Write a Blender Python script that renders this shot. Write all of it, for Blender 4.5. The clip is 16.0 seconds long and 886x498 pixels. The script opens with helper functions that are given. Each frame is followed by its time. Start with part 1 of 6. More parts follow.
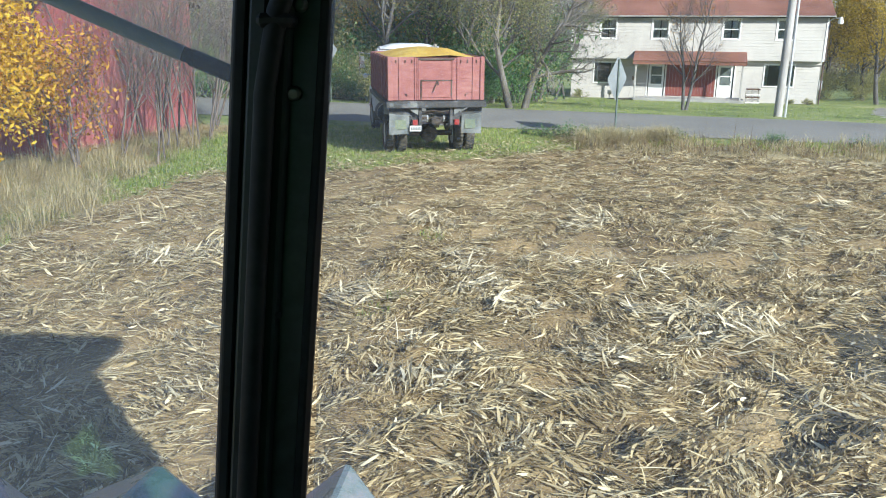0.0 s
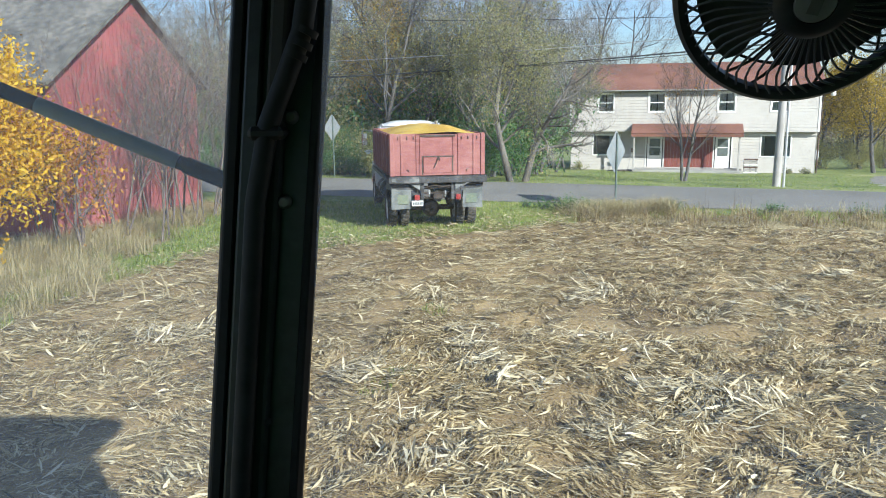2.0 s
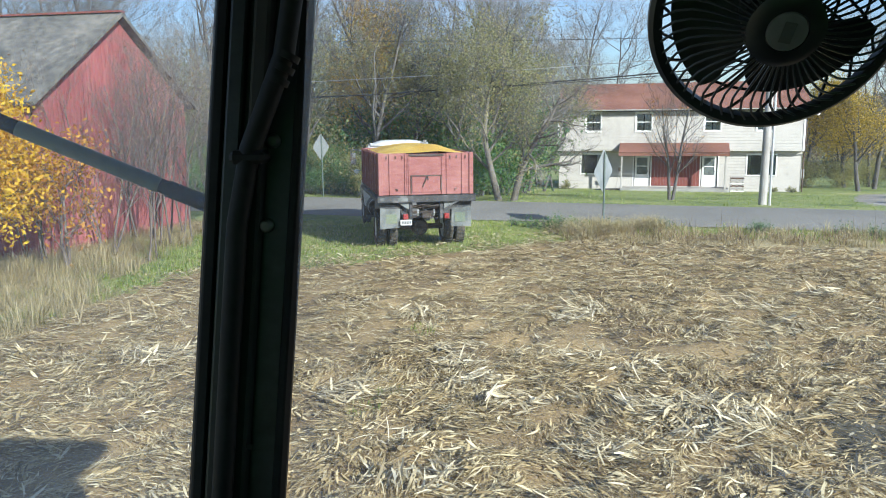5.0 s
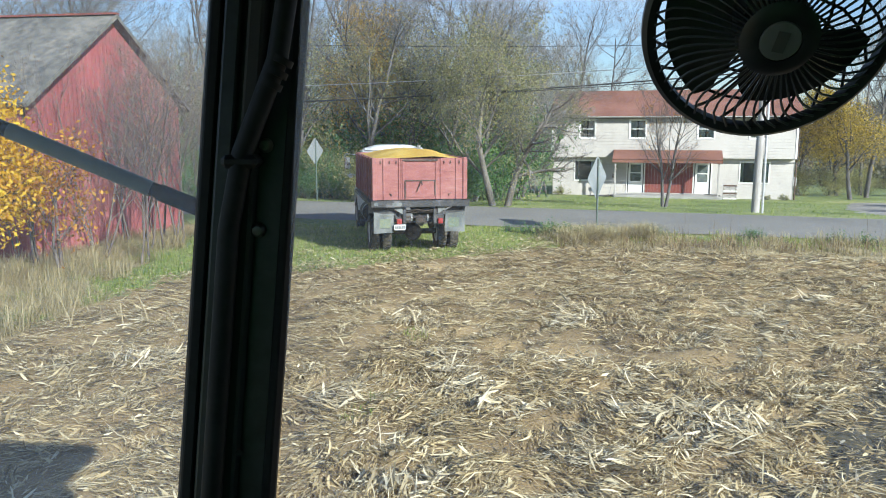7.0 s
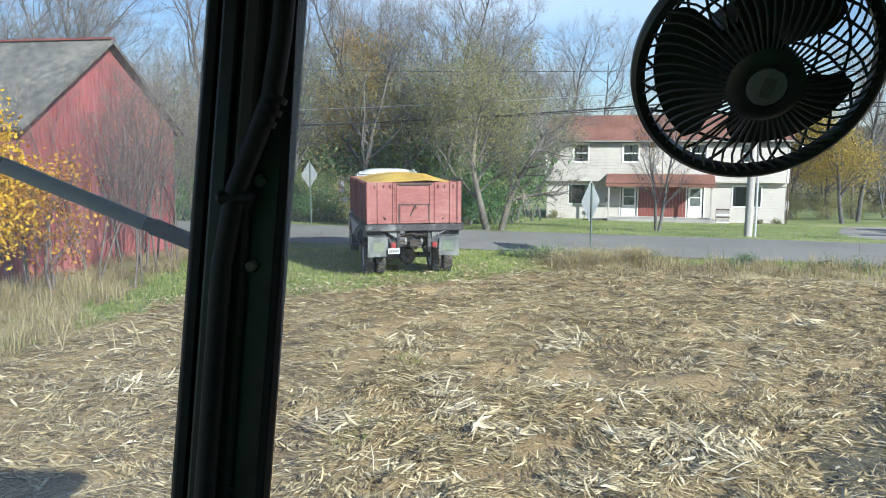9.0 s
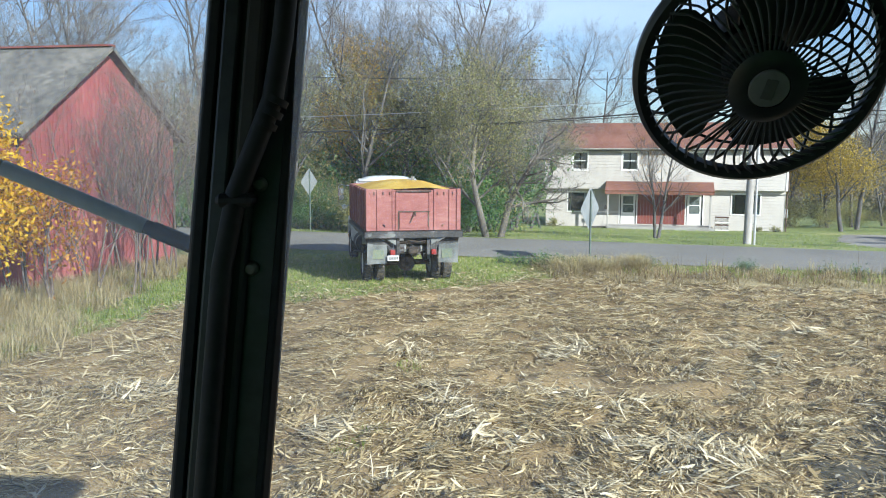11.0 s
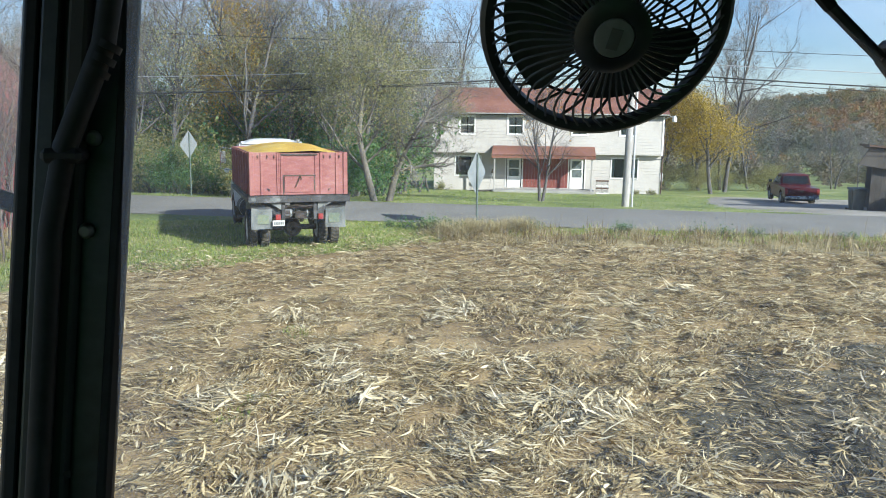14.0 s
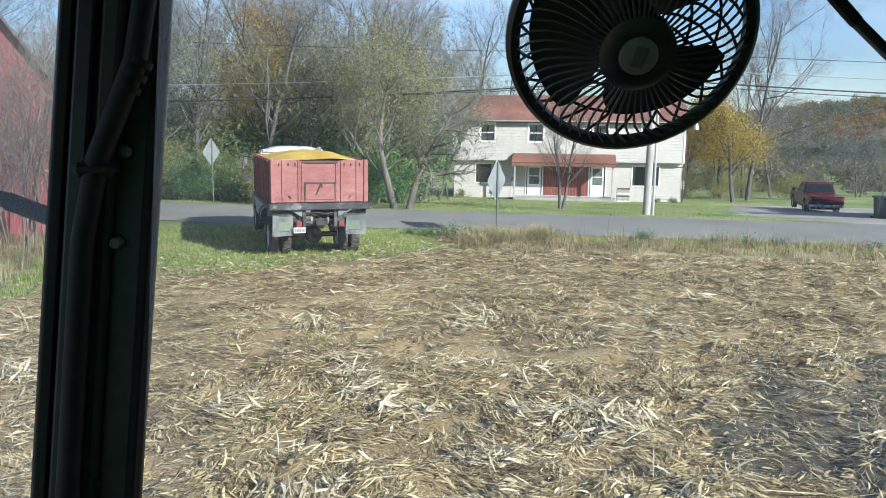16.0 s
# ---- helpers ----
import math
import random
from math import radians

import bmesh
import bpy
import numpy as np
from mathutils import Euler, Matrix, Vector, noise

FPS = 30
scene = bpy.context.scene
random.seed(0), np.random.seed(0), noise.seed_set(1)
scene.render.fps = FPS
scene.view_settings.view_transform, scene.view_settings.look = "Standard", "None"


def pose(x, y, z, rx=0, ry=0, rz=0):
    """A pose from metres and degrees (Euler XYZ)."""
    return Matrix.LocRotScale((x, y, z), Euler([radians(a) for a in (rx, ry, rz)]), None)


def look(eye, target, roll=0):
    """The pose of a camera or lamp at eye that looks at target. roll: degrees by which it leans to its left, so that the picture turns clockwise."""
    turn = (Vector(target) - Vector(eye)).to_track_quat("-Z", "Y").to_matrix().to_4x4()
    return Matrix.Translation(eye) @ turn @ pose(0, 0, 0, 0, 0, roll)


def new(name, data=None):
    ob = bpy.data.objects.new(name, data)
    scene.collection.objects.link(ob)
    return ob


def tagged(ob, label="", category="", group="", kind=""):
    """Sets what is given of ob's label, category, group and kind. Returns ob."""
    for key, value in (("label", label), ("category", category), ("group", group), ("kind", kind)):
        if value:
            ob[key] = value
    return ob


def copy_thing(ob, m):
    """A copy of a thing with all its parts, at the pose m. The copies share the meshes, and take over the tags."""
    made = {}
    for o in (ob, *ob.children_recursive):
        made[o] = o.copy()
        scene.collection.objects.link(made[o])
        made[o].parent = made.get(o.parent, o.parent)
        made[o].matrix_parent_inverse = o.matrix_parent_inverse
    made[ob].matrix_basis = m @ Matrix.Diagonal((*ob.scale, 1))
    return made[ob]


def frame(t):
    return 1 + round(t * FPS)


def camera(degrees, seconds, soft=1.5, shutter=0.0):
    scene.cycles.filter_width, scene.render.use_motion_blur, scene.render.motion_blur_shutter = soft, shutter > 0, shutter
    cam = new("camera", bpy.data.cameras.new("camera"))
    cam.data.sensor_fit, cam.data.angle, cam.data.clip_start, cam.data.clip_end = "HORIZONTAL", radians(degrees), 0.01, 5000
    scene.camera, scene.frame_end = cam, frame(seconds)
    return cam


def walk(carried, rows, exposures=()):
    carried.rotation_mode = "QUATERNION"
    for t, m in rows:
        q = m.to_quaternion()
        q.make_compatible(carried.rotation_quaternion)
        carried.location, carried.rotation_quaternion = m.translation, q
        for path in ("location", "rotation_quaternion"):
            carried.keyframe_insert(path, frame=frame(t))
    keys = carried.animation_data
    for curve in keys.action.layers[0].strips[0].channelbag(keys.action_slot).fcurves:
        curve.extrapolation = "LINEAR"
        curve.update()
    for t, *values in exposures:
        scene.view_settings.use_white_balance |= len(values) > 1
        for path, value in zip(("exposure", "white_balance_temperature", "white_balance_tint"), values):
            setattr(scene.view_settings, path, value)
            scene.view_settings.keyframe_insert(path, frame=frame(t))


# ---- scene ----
cam = camera(59.3, 16.0, soft=1.02)
PATH = [
    (0, (0.127, 0.2, 3.283), (0.082, 2.123, 2.734), 0.3),
    (0.5, (0.13, 0.188, 3.299), (0.067, 2.129, 2.821), -0.2),
    (1, (0.137, 0.18, 3.314), (0.074, 2.138, 2.914), -1.0),
    (1.5, (0.146, 0.197, 3.317), (0.086, 2.157, 2.924), -0.9),
    (2, (0.147, 0.202, 3.327), (0.092, 2.166, 2.958), -0.5),
    (2.5, (0.149, 0.201, 3.331), (0.1, 2.166, 2.964), -0.3),
    (3, (0.152, 0.193, 3.331), (0.106, 2.162, 2.986), -0.2),
    (3.5, (0.153, 0.191, 3.33), (0.11, 2.163, 2.998), -0.4),
    (4, (0.157, 0.196, 3.331), (0.121, 2.168, 3.001), -0.6),
    (6.5, (0.156, 0.205, 3.334), (0.145, 2.181, 3.025), -0.1),
    (7, (0.158, 0.206, 3.334), (0.148, 2.182, 3.025), 0.0),
    (7.5, (0.158, 0.206, 3.336), (0.153, 2.182, 3.027), 0.0),
    (8, (0.161, 0.207, 3.337), (0.161, 2.184, 3.031), -0.1),
    (8.5, (0.161, 0.204, 3.342), (0.164, 2.182, 3.049), -0.0),
    (9, (0.16, 0.204, 3.351), (0.165, 2.188, 3.101), 0.1),
    (11.5, (0.158, 0.207, 3.34), (0.165, 2.193, 3.109), 0.2),
    (12, (0.182, 0.281, 3.319), (0.296, 2.264, 3.083), 0.6),
    (12.5, (0.233, 0.366, 3.308), (0.713, 2.294, 3.079), 2.2),
    (13, (0.231, 0.339, 3.314), (0.695, 2.266, 3.049), 1.3),
    (13.5, (0.221, 0.265, 3.319), (0.643, 2.194, 3.004), 1.1),
    (14, (0.201, 0.238, 3.334), (0.49, 2.191, 3.014), 0.7),
    (14.5, (0.181, 0.228, 3.337), (0.44, 2.185, 3.016), 1.2),
    (15, (0.194, 0.221, 3.343), (0.442, 2.18, 3.03), 1.4),
    (15.5, (0.199, 0.231, 3.339), (0.444, 2.193, 3.036), 1.1),
    (16, (0.195, 0.232, 3.342), (0.434, 2.195, 3.04), 0.7),
]
walk(cam, [(t, look(eye, target, roll)) for t, eye, target, roll in PATH], exposures=[(0, 0.84, 6120, 6), (16, 0.84, 6120, 6)])

# ---- light ----
SUN_EL, SUN_AZ = radians(27.5), math.atan2(0.62, -0.785)      # azimuth from +y towards +x
world = bpy.data.worlds.new("sky")
scene.world = world
world.use_nodes = True
wn, wl = world.node_tree.nodes, world.node_tree.links
sky = wn.new("ShaderNodeTexSky")
sky.sky_type, sky.sun_disc = "NISHITA", False
sky.sun_elevation, sky.sun_rotation = SUN_EL, SUN_AZ
sky.air_density, sky.dust_density, sky.ozone_density = 1.0, 0.5, 1.6
# thin high cloud drawn out over the whole sky
wc = wn.new("ShaderNodeTexCoord")
wm = wn.new("ShaderNodeMapping")
wm.inputs["Scale"].default_value = (1.2, 2.2, 5.0)
wl.new(wc.outputs["Generated"], wm.inputs[0])
cn = wn.new("ShaderNodeTexNoise")
cn.inputs["Scale"].default_value, cn.inputs["Detail"].default_value, cn.inputs["Distortion"].default_value = 1.6, 7, 0.6
wl.new(wm.outputs[0], cn.inputs["Vector"])
cr = wn.new("ShaderNodeMapRange")
cr.inputs["From Min"].default_value, cr.inputs["From Max"].default_value, cr.inputs["To Max"].default_value = 0.45, 0.8, 0.4
wl.new(cn.outputs[0], cr.inputs[0])
wx = wn.new("ShaderNodeMix")
wx.data_type = "RGBA"
wx.inputs[7].default_value = (11.0, 11.6, 12.4, 1)
wl.new(cr.outputs[0], wx.inputs[0])
wt = wn.new("ShaderNodeMix")
wt.data_type, wt.blend_type = "RGBA", "MULTIPLY"
wt.inputs[0].default_value = 1.0
wt.inputs[7].default_value = (0.9, 0.98, 1.2, 1)
wl.new(sky.outputs[0], wt.inputs[6])
wl.new(wt.outputs[2], wx.inputs[6])
wl.new(wx.outputs[2], wn["Background"].inputs[0])
wn["Background"].inputs[1].default_value = 0.078
sun = new("sun", bpy.data.lights.new("sun", "SUN"))
sun.data.energy, sun.data.angle, sun.data.color = 5.0, radians(0.55), (1.0, 0.96, 0.9)
to_sun = Vector((math.cos(SUN_EL) * 0.62, -math.cos(SUN_EL) * 0.785, math.sin(SUN_EL)))
sun.matrix_world = look(to_sun * 40, (0, 0, 0))

# ---- materials ----
def nodes_of(name):
    m = bpy.data.materials.new(name)
    m.use_nodes = True
    nt = m.node_tree
    return m, nt.nodes, nt.links, nt.nodes["Principled BSDF"]


def ramp(n, stops):
    r = n.new("ShaderNodeValToRGB")
    e = r.color_ramp.elements
    while len(e) < len(stops):
        e.new(0.5)
    for el, (p, c) in zip(e, stops):
        el.position, el.color = p, (*c, 1)
    return r


def noise_tex(n, l, coord, scale, detail=6, rough=0.6, stretch=None):
    t = n.new("ShaderNodeTexNoise")
    t.inputs["Scale"].default_value, t.inputs["Detail"].default_value, t.inputs["Roughness"].default_value = scale, detail, rough
    if stretch:
        mp = n.new("ShaderNodeMapping")
        mp.inputs["Scale"].default_value = stretch
        l.new(coord, mp.inputs[0])
        coord = mp.outputs[0]
    l.new(coord, t.inputs["Vector"])
    return t


def surface(name, stops, scale=4.0, big=0.35, rough=0.7, bump=0.2, metal=0.0, stretch=None, spread=0.25, bscale=None, coat=0.0):
    """Base colour from two noises, a fine and a broad one, with bump and uneven roughness."""
    m, n, l, b = nodes_of(name)
    co = n.new("ShaderNodeTexCoord").outputs["Object"]
    fine = noise_tex(n, l, co, scale, 8, 0.65, stretch)
    broad = noise_tex(n, l, co, big, 4, 0.55)
    mix = n.new("ShaderNodeMath")
    mix.operation = "MULTIPLY_ADD"
    sub = n.new("ShaderNodeMath")
    sub.operation = "SUBTRACT"
    l.new(broad.outputs[0], sub.inputs[0])
    sub.inputs[1].default_value = 0.5
    l.new(sub.outputs[0], mix.inputs[0])
    mix.inputs[1].default_value = spread * 4
    l.new(fine.outputs[0], mix.inputs[2])
    r = ramp(n, stops)
    l.new(mix.outputs[0], r.inputs[0])
    l.new(r.outputs[0], b.inputs["Base Color"])
    rr = n.new("ShaderNodeMapRange")
    rr.inputs["From Min"].default_value, rr.inputs["From Max"].default_value = 0.3, 0.7
    rr.inputs["To Min"].default_value, rr.inputs["To Max"].default_value = max(rough - 0.1, 0.03), min(rough + 0.12, 1)
    l.new(fine.outputs[0], rr.inputs[0])
    l.new(rr.outputs[0], b.inputs["Roughness"])
    b.inputs["Metallic"].default_value = metal
    b.inputs["Coat Weight"].default_value = coat
    if bump:
        t = fine if not bscale else noise_tex(n, l, co, bscale, 6, 0.6, stretch)
        bp = n.new("ShaderNodeBump")
        bp.inputs["Strength"].default_value, bp.inputs["Distance"].default_value = bump, 0.02
        l.new(t.outputs[0], bp.inputs["Height"])
        l.new(bp.outputs[0], b.inputs["Normal"])
    return m


def island(name, stops, rough=0.8, trans=0.0, broad=None):
    """Each separate piece of a mesh takes its own colour from the ramp. broad: (scale, amount) shifts whole patches."""
    m, n, l, b = nodes_of(name)
    g = n.new("ShaderNodeNewGeometry")
    src = g.outputs["Random Per Island"]
    if broad:
        co = n.new("ShaderNodeTexCoord").outputs["Object"]
        t = noise_tex(n, l, co, broad[0], 3, 0.5)
        ma = n.new("ShaderNodeMath")
        ma.operation = "MULTIPLY_ADD"
        sub = n.new("ShaderNodeMath")
        sub.operation = "SUBTRACT"
        l.new(t.outputs[0], sub.inputs[0])
        sub.inputs[1].default_value = 0.5
        l.new(sub.outputs[0], ma.inputs[0])
        ma.inputs[1].default_value = broad[1] * 3
        l.new(src, ma.inputs[2])
        src = ma.outputs[0]
    r = ramp(n, stops)
    l.new(src, r.inputs[0])
    l.new(r.outputs[0], b.inputs["Base Color"])
    b.inputs["Roughness"].default_value = rough
    b.inputs["Specular IOR Level"].default_value = 0.3
    if trans:
        tr = n.new("ShaderNodeBsdfTranslucent")
        l.new(r.outputs[0], tr.inputs[0])
        mx = n.new("ShaderNodeMixShader")
        mx.inputs[0].default_value = trans
        l.new(b.outputs[0], mx.inputs[1])
        l.new(tr.outputs[0], mx.inputs[2])
        l.new(mx.outputs[0], n["Material Output"].inputs[0])
    return m


SOIL = surface("soil", [(0.25, (0.075, 0.05, 0.025)), (0.45, (0.235, 0.166, 0.082)), (0.75, (0.42, 0.318, 0.17))], 34, 0.5, 0.95, 1.0, bscale=26)
TURF = surface("turf", [(0.25, (0.09, 0.125, 0.03)), (0.5, (0.185, 0.23, 0.065)), (0.72, (0.34, 0.33, 0.145))], 5, 0.25, 0.95, 0.8, bscale=20)
STRAW = island("straw", [(0.0, (0.1, 0.072, 0.037)), (0.25, (0.27, 0.203, 0.103)), (0.55, (0.46, 0.364, 0.197)), (0.82, (0.64, 0.54, 0.33)), (1.0, (0.8, 0.71, 0.49))], 0.85, 0.15, (0.5, 0.2))
MATSTRAW = island("matted_straw", [(0.0, (0.14, 0.1, 0.052)), (0.35, (0.34, 0.254, 0.128)), (0.7, (0.52, 0.412, 0.222)), (1.0, (0.68, 0.565, 0.335))], 0.9, 0.12, (0.4, 0.3))
DARKSTRAW = island("dark_grey_straw", [(0.0, (0.05, 0.045, 0.037)), (0.5, (0.105, 0.095, 0.076)), (0.85, (0.22, 0.2, 0.155)), (1.0, (0.5, 0.45, 0.35))], 0.85, 0.1, (0.6, 0.2))
STUBSTRAW = island("stub_straw", [(0.0, (0.2, 0.15, 0.08)), (0.5, (0.38, 0.31, 0.18)), (1.0, (0.58, 0.5, 0.33))], 0.85, 0.15)
DARKSOIL = surface("dark_soil", [(0.25, (0.04, 0.036, 0.024)), (0.5, (0.095, 0.084, 0.055)), (0.75, (0.18, 0.155, 0.1))], 9, 0.5, 0.9, 0.9, bscale=14)
TWIG = surface("brown_twigs", [(0.3, (0.075, 0.058, 0.052)), (0.5, (0.13, 0.104, 0.09)), (0.7, (0.24, 0.2, 0.175))], 6, 0.6, 0.95, 0.4, stretch=(4, 4, 0.7))
BADGEMARK = surface("badge_print", [(0.3, (0.07, 0.074, 0.08)), (0.6, (0.11, 0.115, 0.12))], 20, 4, 0.45, 0.02)
DRYGRASS = island("dry_grass", [(0.0, (0.28, 0.24, 0.11)), (0.35, (0.46, 0.385, 0.21)), (0.7, (0.6, 0.515, 0.3)), (1.0, (0.72, 0.63, 0.41))], 0.85, 0.45, (0.45, 0.25))
GREENGRASS = island("green_grass", [(0.0, (0.16, 0.235, 0.045)), (0.45, (0.31, 0.42, 0.085)), (0.75, (0.45, 0.52, 0.15)), (1.0, (0.62, 0.57, 0.32))], 0.7, 0.5, (0.6, 0.25))
GRAVEL = surface("driveway_gravel", [(0.3, (0.22, 0.203, 0.178)), (0.5, (0.32, 0.297, 0.262)), (0.7, (0.43, 0.402, 0.358))], 30, 0.35, 0.9, 0.6, spread=0.2)
ASPHALT = surface("asphalt", [(0.3, (0.165, 0.158, 0.145)), (0.5, (0.23, 0.219, 0.2)), (0.7, (0.3, 0.285, 0.258))], 40, 0.3, 0.85, 0.3, spread=0.12)
BARK = surface("bark", [(0.3, (0.058, 0.053, 0.051)), (0.5, (0.105, 0.097, 0.093)), (0.7, (0.175, 0.162, 0.153))], 6, 0.6, 0.95, 0.6, stretch=(4, 4, 0.7))
FINETWIG = surface("fine_grey_twigs", [(0.3, (0.14, 0.127, 0.122)), (0.5, (0.22, 0.202, 0.193)), (0.7, (0.32, 0.298, 0.285))], 3, 0.3, 0.95, 0)
PALEBARK = surface("pale_bark", [(0.3, (0.085, 0.074, 0.063)), (0.5, (0.15, 0.133, 0.115)), (0.7, (0.25, 0.225, 0.198))], 6, 0.6, 0.95, 0.6, stretch=(4, 4, 0.7))
LEAF_YELLOW = island("yellow_leaves", [(0.0, (0.35, 0.16, 0.012)), (0.45, (0.66, 0.4, 0.02)), (1.0, (0.8, 0.58, 0.05))], 0.6, 0.4, (0.6, 0.15))
LEAF_ORANGE = island("orange_leaves", [(0.0, (0.22, 0.09, 0.02)), (0.5, (0.45, 0.2, 0.035)), (1.0, (0.6, 0.36, 0.06))], 0.6, 0.35, (0.6, 0.15))
LEAF_OLIVE = island("olive_leaves", [(0.0, (0.17, 0.185, 0.085)), (0.5, (0.3, 0.31, 0.14)), (0.85, (0.42, 0.38, 0.165)), (1.0, (0.56, 0.46, 0.18))], 0.7, 0.5, (0.5, 0.25))
LEAF_RUSTGOLD = island("rust_gold_leaves", [(0.0, (0.24, 0.15, 0.04)), (0.5, (0.5, 0.3, 0.06)), (1.0, (0.7, 0.48, 0.1))], 0.6, 0.45, (0.5, 0.2))
LEAF_BROWN = island("brown_leaves", [(0.0, (0.16, 0.09, 0.05)), (0.5, (0.32, 0.2, 0.1)), (1.0, (0.5, 0.38, 0.22))], 0.7, 0.35)
LEAF_GREEN = island("green_leaves", [(0.0, (0.055, 0.13, 0.045)), (0.6, (0.12, 0.235, 0.08)), (1.0, (0.2, 0.31, 0.11))], 0.65, 0.4, (0.5, 0.2))
LEAF_GOLD = island("gold_leaves", [(0.0, (0.17, 0.14, 0.035)), (0.5, (0.42, 0.31, 0.055)), (1.0, (0.66, 0.47, 0.09))], 0.6, 0.4, (0.5, 0.2))
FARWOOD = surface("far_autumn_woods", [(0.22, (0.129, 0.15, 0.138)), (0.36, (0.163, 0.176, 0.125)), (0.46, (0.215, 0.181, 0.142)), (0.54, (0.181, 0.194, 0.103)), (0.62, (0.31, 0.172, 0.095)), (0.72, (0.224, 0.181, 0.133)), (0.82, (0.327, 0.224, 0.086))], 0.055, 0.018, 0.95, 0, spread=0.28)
THATCH = surface("dry_thatch", [(0.3, (0.19, 0.15, 0.075)), (0.5, (0.31, 0.255, 0.135)), (0.7, (0.43, 0.36, 0.21))], 12, 0.6, 0.95, 0.8, bscale=25)


def siding(name, c1, c2, pitch):
    """Lapped horizontal boards: a saw-tooth in height, with dirt."""
    m = surface(name, [(0.2, c1), (0.6, c2)], 3, 0.4, 0.6, 0)
    n, l = m.node_tree.nodes, m.node_tree.links
    co = n.new("ShaderNodeTexCoord").outputs["Object"]
    sep = n.new("ShaderNodeSeparateXYZ")
    l.new(co, sep.inputs[0])
    md = n.new("ShaderNodeMath")
    md.operation = "MODULO"
    ad = n.new("ShaderNodeMath")
    ad.operation = "ADD"
    l.new(sep.outputs[2], ad.inputs[0])
    ad.inputs[1].default_value = 50.0
    l.new(ad.outputs[0], md.inputs[0])
    md.inputs[1].default_value = pitch
    bp = n.new("ShaderNodeBump")
    bp.inputs["Strength"].default_value, bp.inputs["Distance"].default_value, bp.invert = 1.0, 0.25, True
    l.new(md.outputs[0], bp.inputs["Height"])
    l.new(bp.outputs[0], n["Principled BSDF"].inputs["Normal"])
    return m


SIDING = siding("white_lap_siding", (0.42, 0.388, 0.355), (0.515, 0.48, 0.445), 0.2)
ROOFRED = surface("red_brown_shingles", [(0.3, (0.14, 0.06, 0.042)), (0.5, (0.21, 0.092, 0.065)), (0.7, (0.28, 0.13, 0.095))], 7, 0.4, 0.9, 0.5, stretch=(1, 3, 3))
REDBOARD = surface("red_painted_boards", [(0.3, (0.17, 0.048, 0.038)), (0.6, (0.25, 0.075, 0.058)), (0.8, (0.31, 0.11, 0.085))], 5, 0.6, 0.7, 0.3, stretch=(4, 4, 0.5))
BARNRED = surface("barn_red_boards", [(0.25, (0.25, 0.062, 0.064)), (0.5, (0.345, 0.096, 0.098)), (0.78, (0.43, 0.19, 0.185))], 3, 0.4, 0.85, 0.5, stretch=(5, 5, 0.35))
BARNROOF = surface("weathered_slate_roof", [(0.3, (0.075, 0.073, 0.068)), (0.5, (0.14, 0.133, 0.12)), (0.7, (0.23, 0.21, 0.185))], 4, 0.5, 0.85, 0.5)
WHITE = surface("white_paint", [(0.2, (0.7, 0.69, 0.67)), (0.6, (0.82, 0.81, 0.79))], 6, 0.8, 0.45, 0.05)
CURTAIN = surface("curtain_cloth", [(0.3, (0.4, 0.39, 0.37)), (0.6, (0.62, 0.6, 0.57))], 3, 1, 0.9, 0.3, stretch=(12, 1, 0.6))
DARKROOM = surface("dark_room", [(0.3, (0.02, 0.02, 0.02)), (0.7, (0.05, 0.048, 0.045))], 3, 1, 0.9, 0)
CONCRETE = surface("concrete", [(0.3, (0.28, 0.27, 0.25)), (0.6, (0.4, 0.39, 0.36))], 9, 0.7, 0.9, 0.3)
POLEWOOD = surface("weathered_pole_wood", [(0.3, (0.3, 0.28, 0.26)), (0.6, (0.44, 0.42, 0.4))], 6, 0.6, 0.9, 0.4, stretch=(6, 6, 0.4))
GALV = surface("galvanised_steel", [(0.3, (0.42, 0.43, 0.44)), (0.6, (0.56, 0.57, 0.58))], 9, 1.0, 0.5, 0.05, metal=0.6)
BLACKWIRE = surface("black_cable", [(0.3, (0.02, 0.02, 0.02)), (0.7, (0.04, 0.04, 0.04))], 9, 1, 0.6, 0)
PALEWIRE = surface("bare_wire", [(0.3, (0.4, 0.4, 0.4)), (0.7, (0.55, 0.55, 0.55))], 9, 1, 0.4, 0, metal=0.7)
TRUCKRED = surface("faded_red_planks", [(0.2, (0.18, 0.058, 0.054)), (0.42, (0.26, 0.093, 0.086)), (0.6, (0.31, 0.13, 0.118)), (0.85, (0.38, 0.22, 0.195))], 2.6, 0.7, 0.7, 0.35, stretch=(1, 1, 4), spread=0.2)
TRUCKBLACK = surface("chipped_black_steel", [(0.3, (0.02, 0.02, 0.021)), (0.55, (0.05, 0.05, 0.052)), (0.75, (0.16, 0.15, 0.15))], 7, 1.2, 0.55, 0.3)
TRUCKWHITE = surface("white_truck_paint", [(0.2, (0.5, 0.5, 0.5)), (0.6, (0.62, 0.62, 0.62))], 3, 0.7, 0.3, 0, coat=0.4)
TYRE = surface("dusty_tyre_rubber", [(0.3, (0.025, 0.024, 0.022)), (0.55, (0.07, 0.062, 0.05)), (0.75, (0.17, 0.145, 0.11))], 8, 1.5, 0.9, 0.4)
FLAP = surface("grey_rubber_flap", [(0.3, (0.09, 0.1, 0.1)), (0.6, (0.2, 0.21, 0.205))], 4, 1.5, 0.7, 0.1)
FLAPMARK = surface("worn_green_print", [(0.3, (0.12, 0.15, 0.11)), (0.6, (0.2, 0.225, 0.15))], 9, 1.5, 0.7, 0)
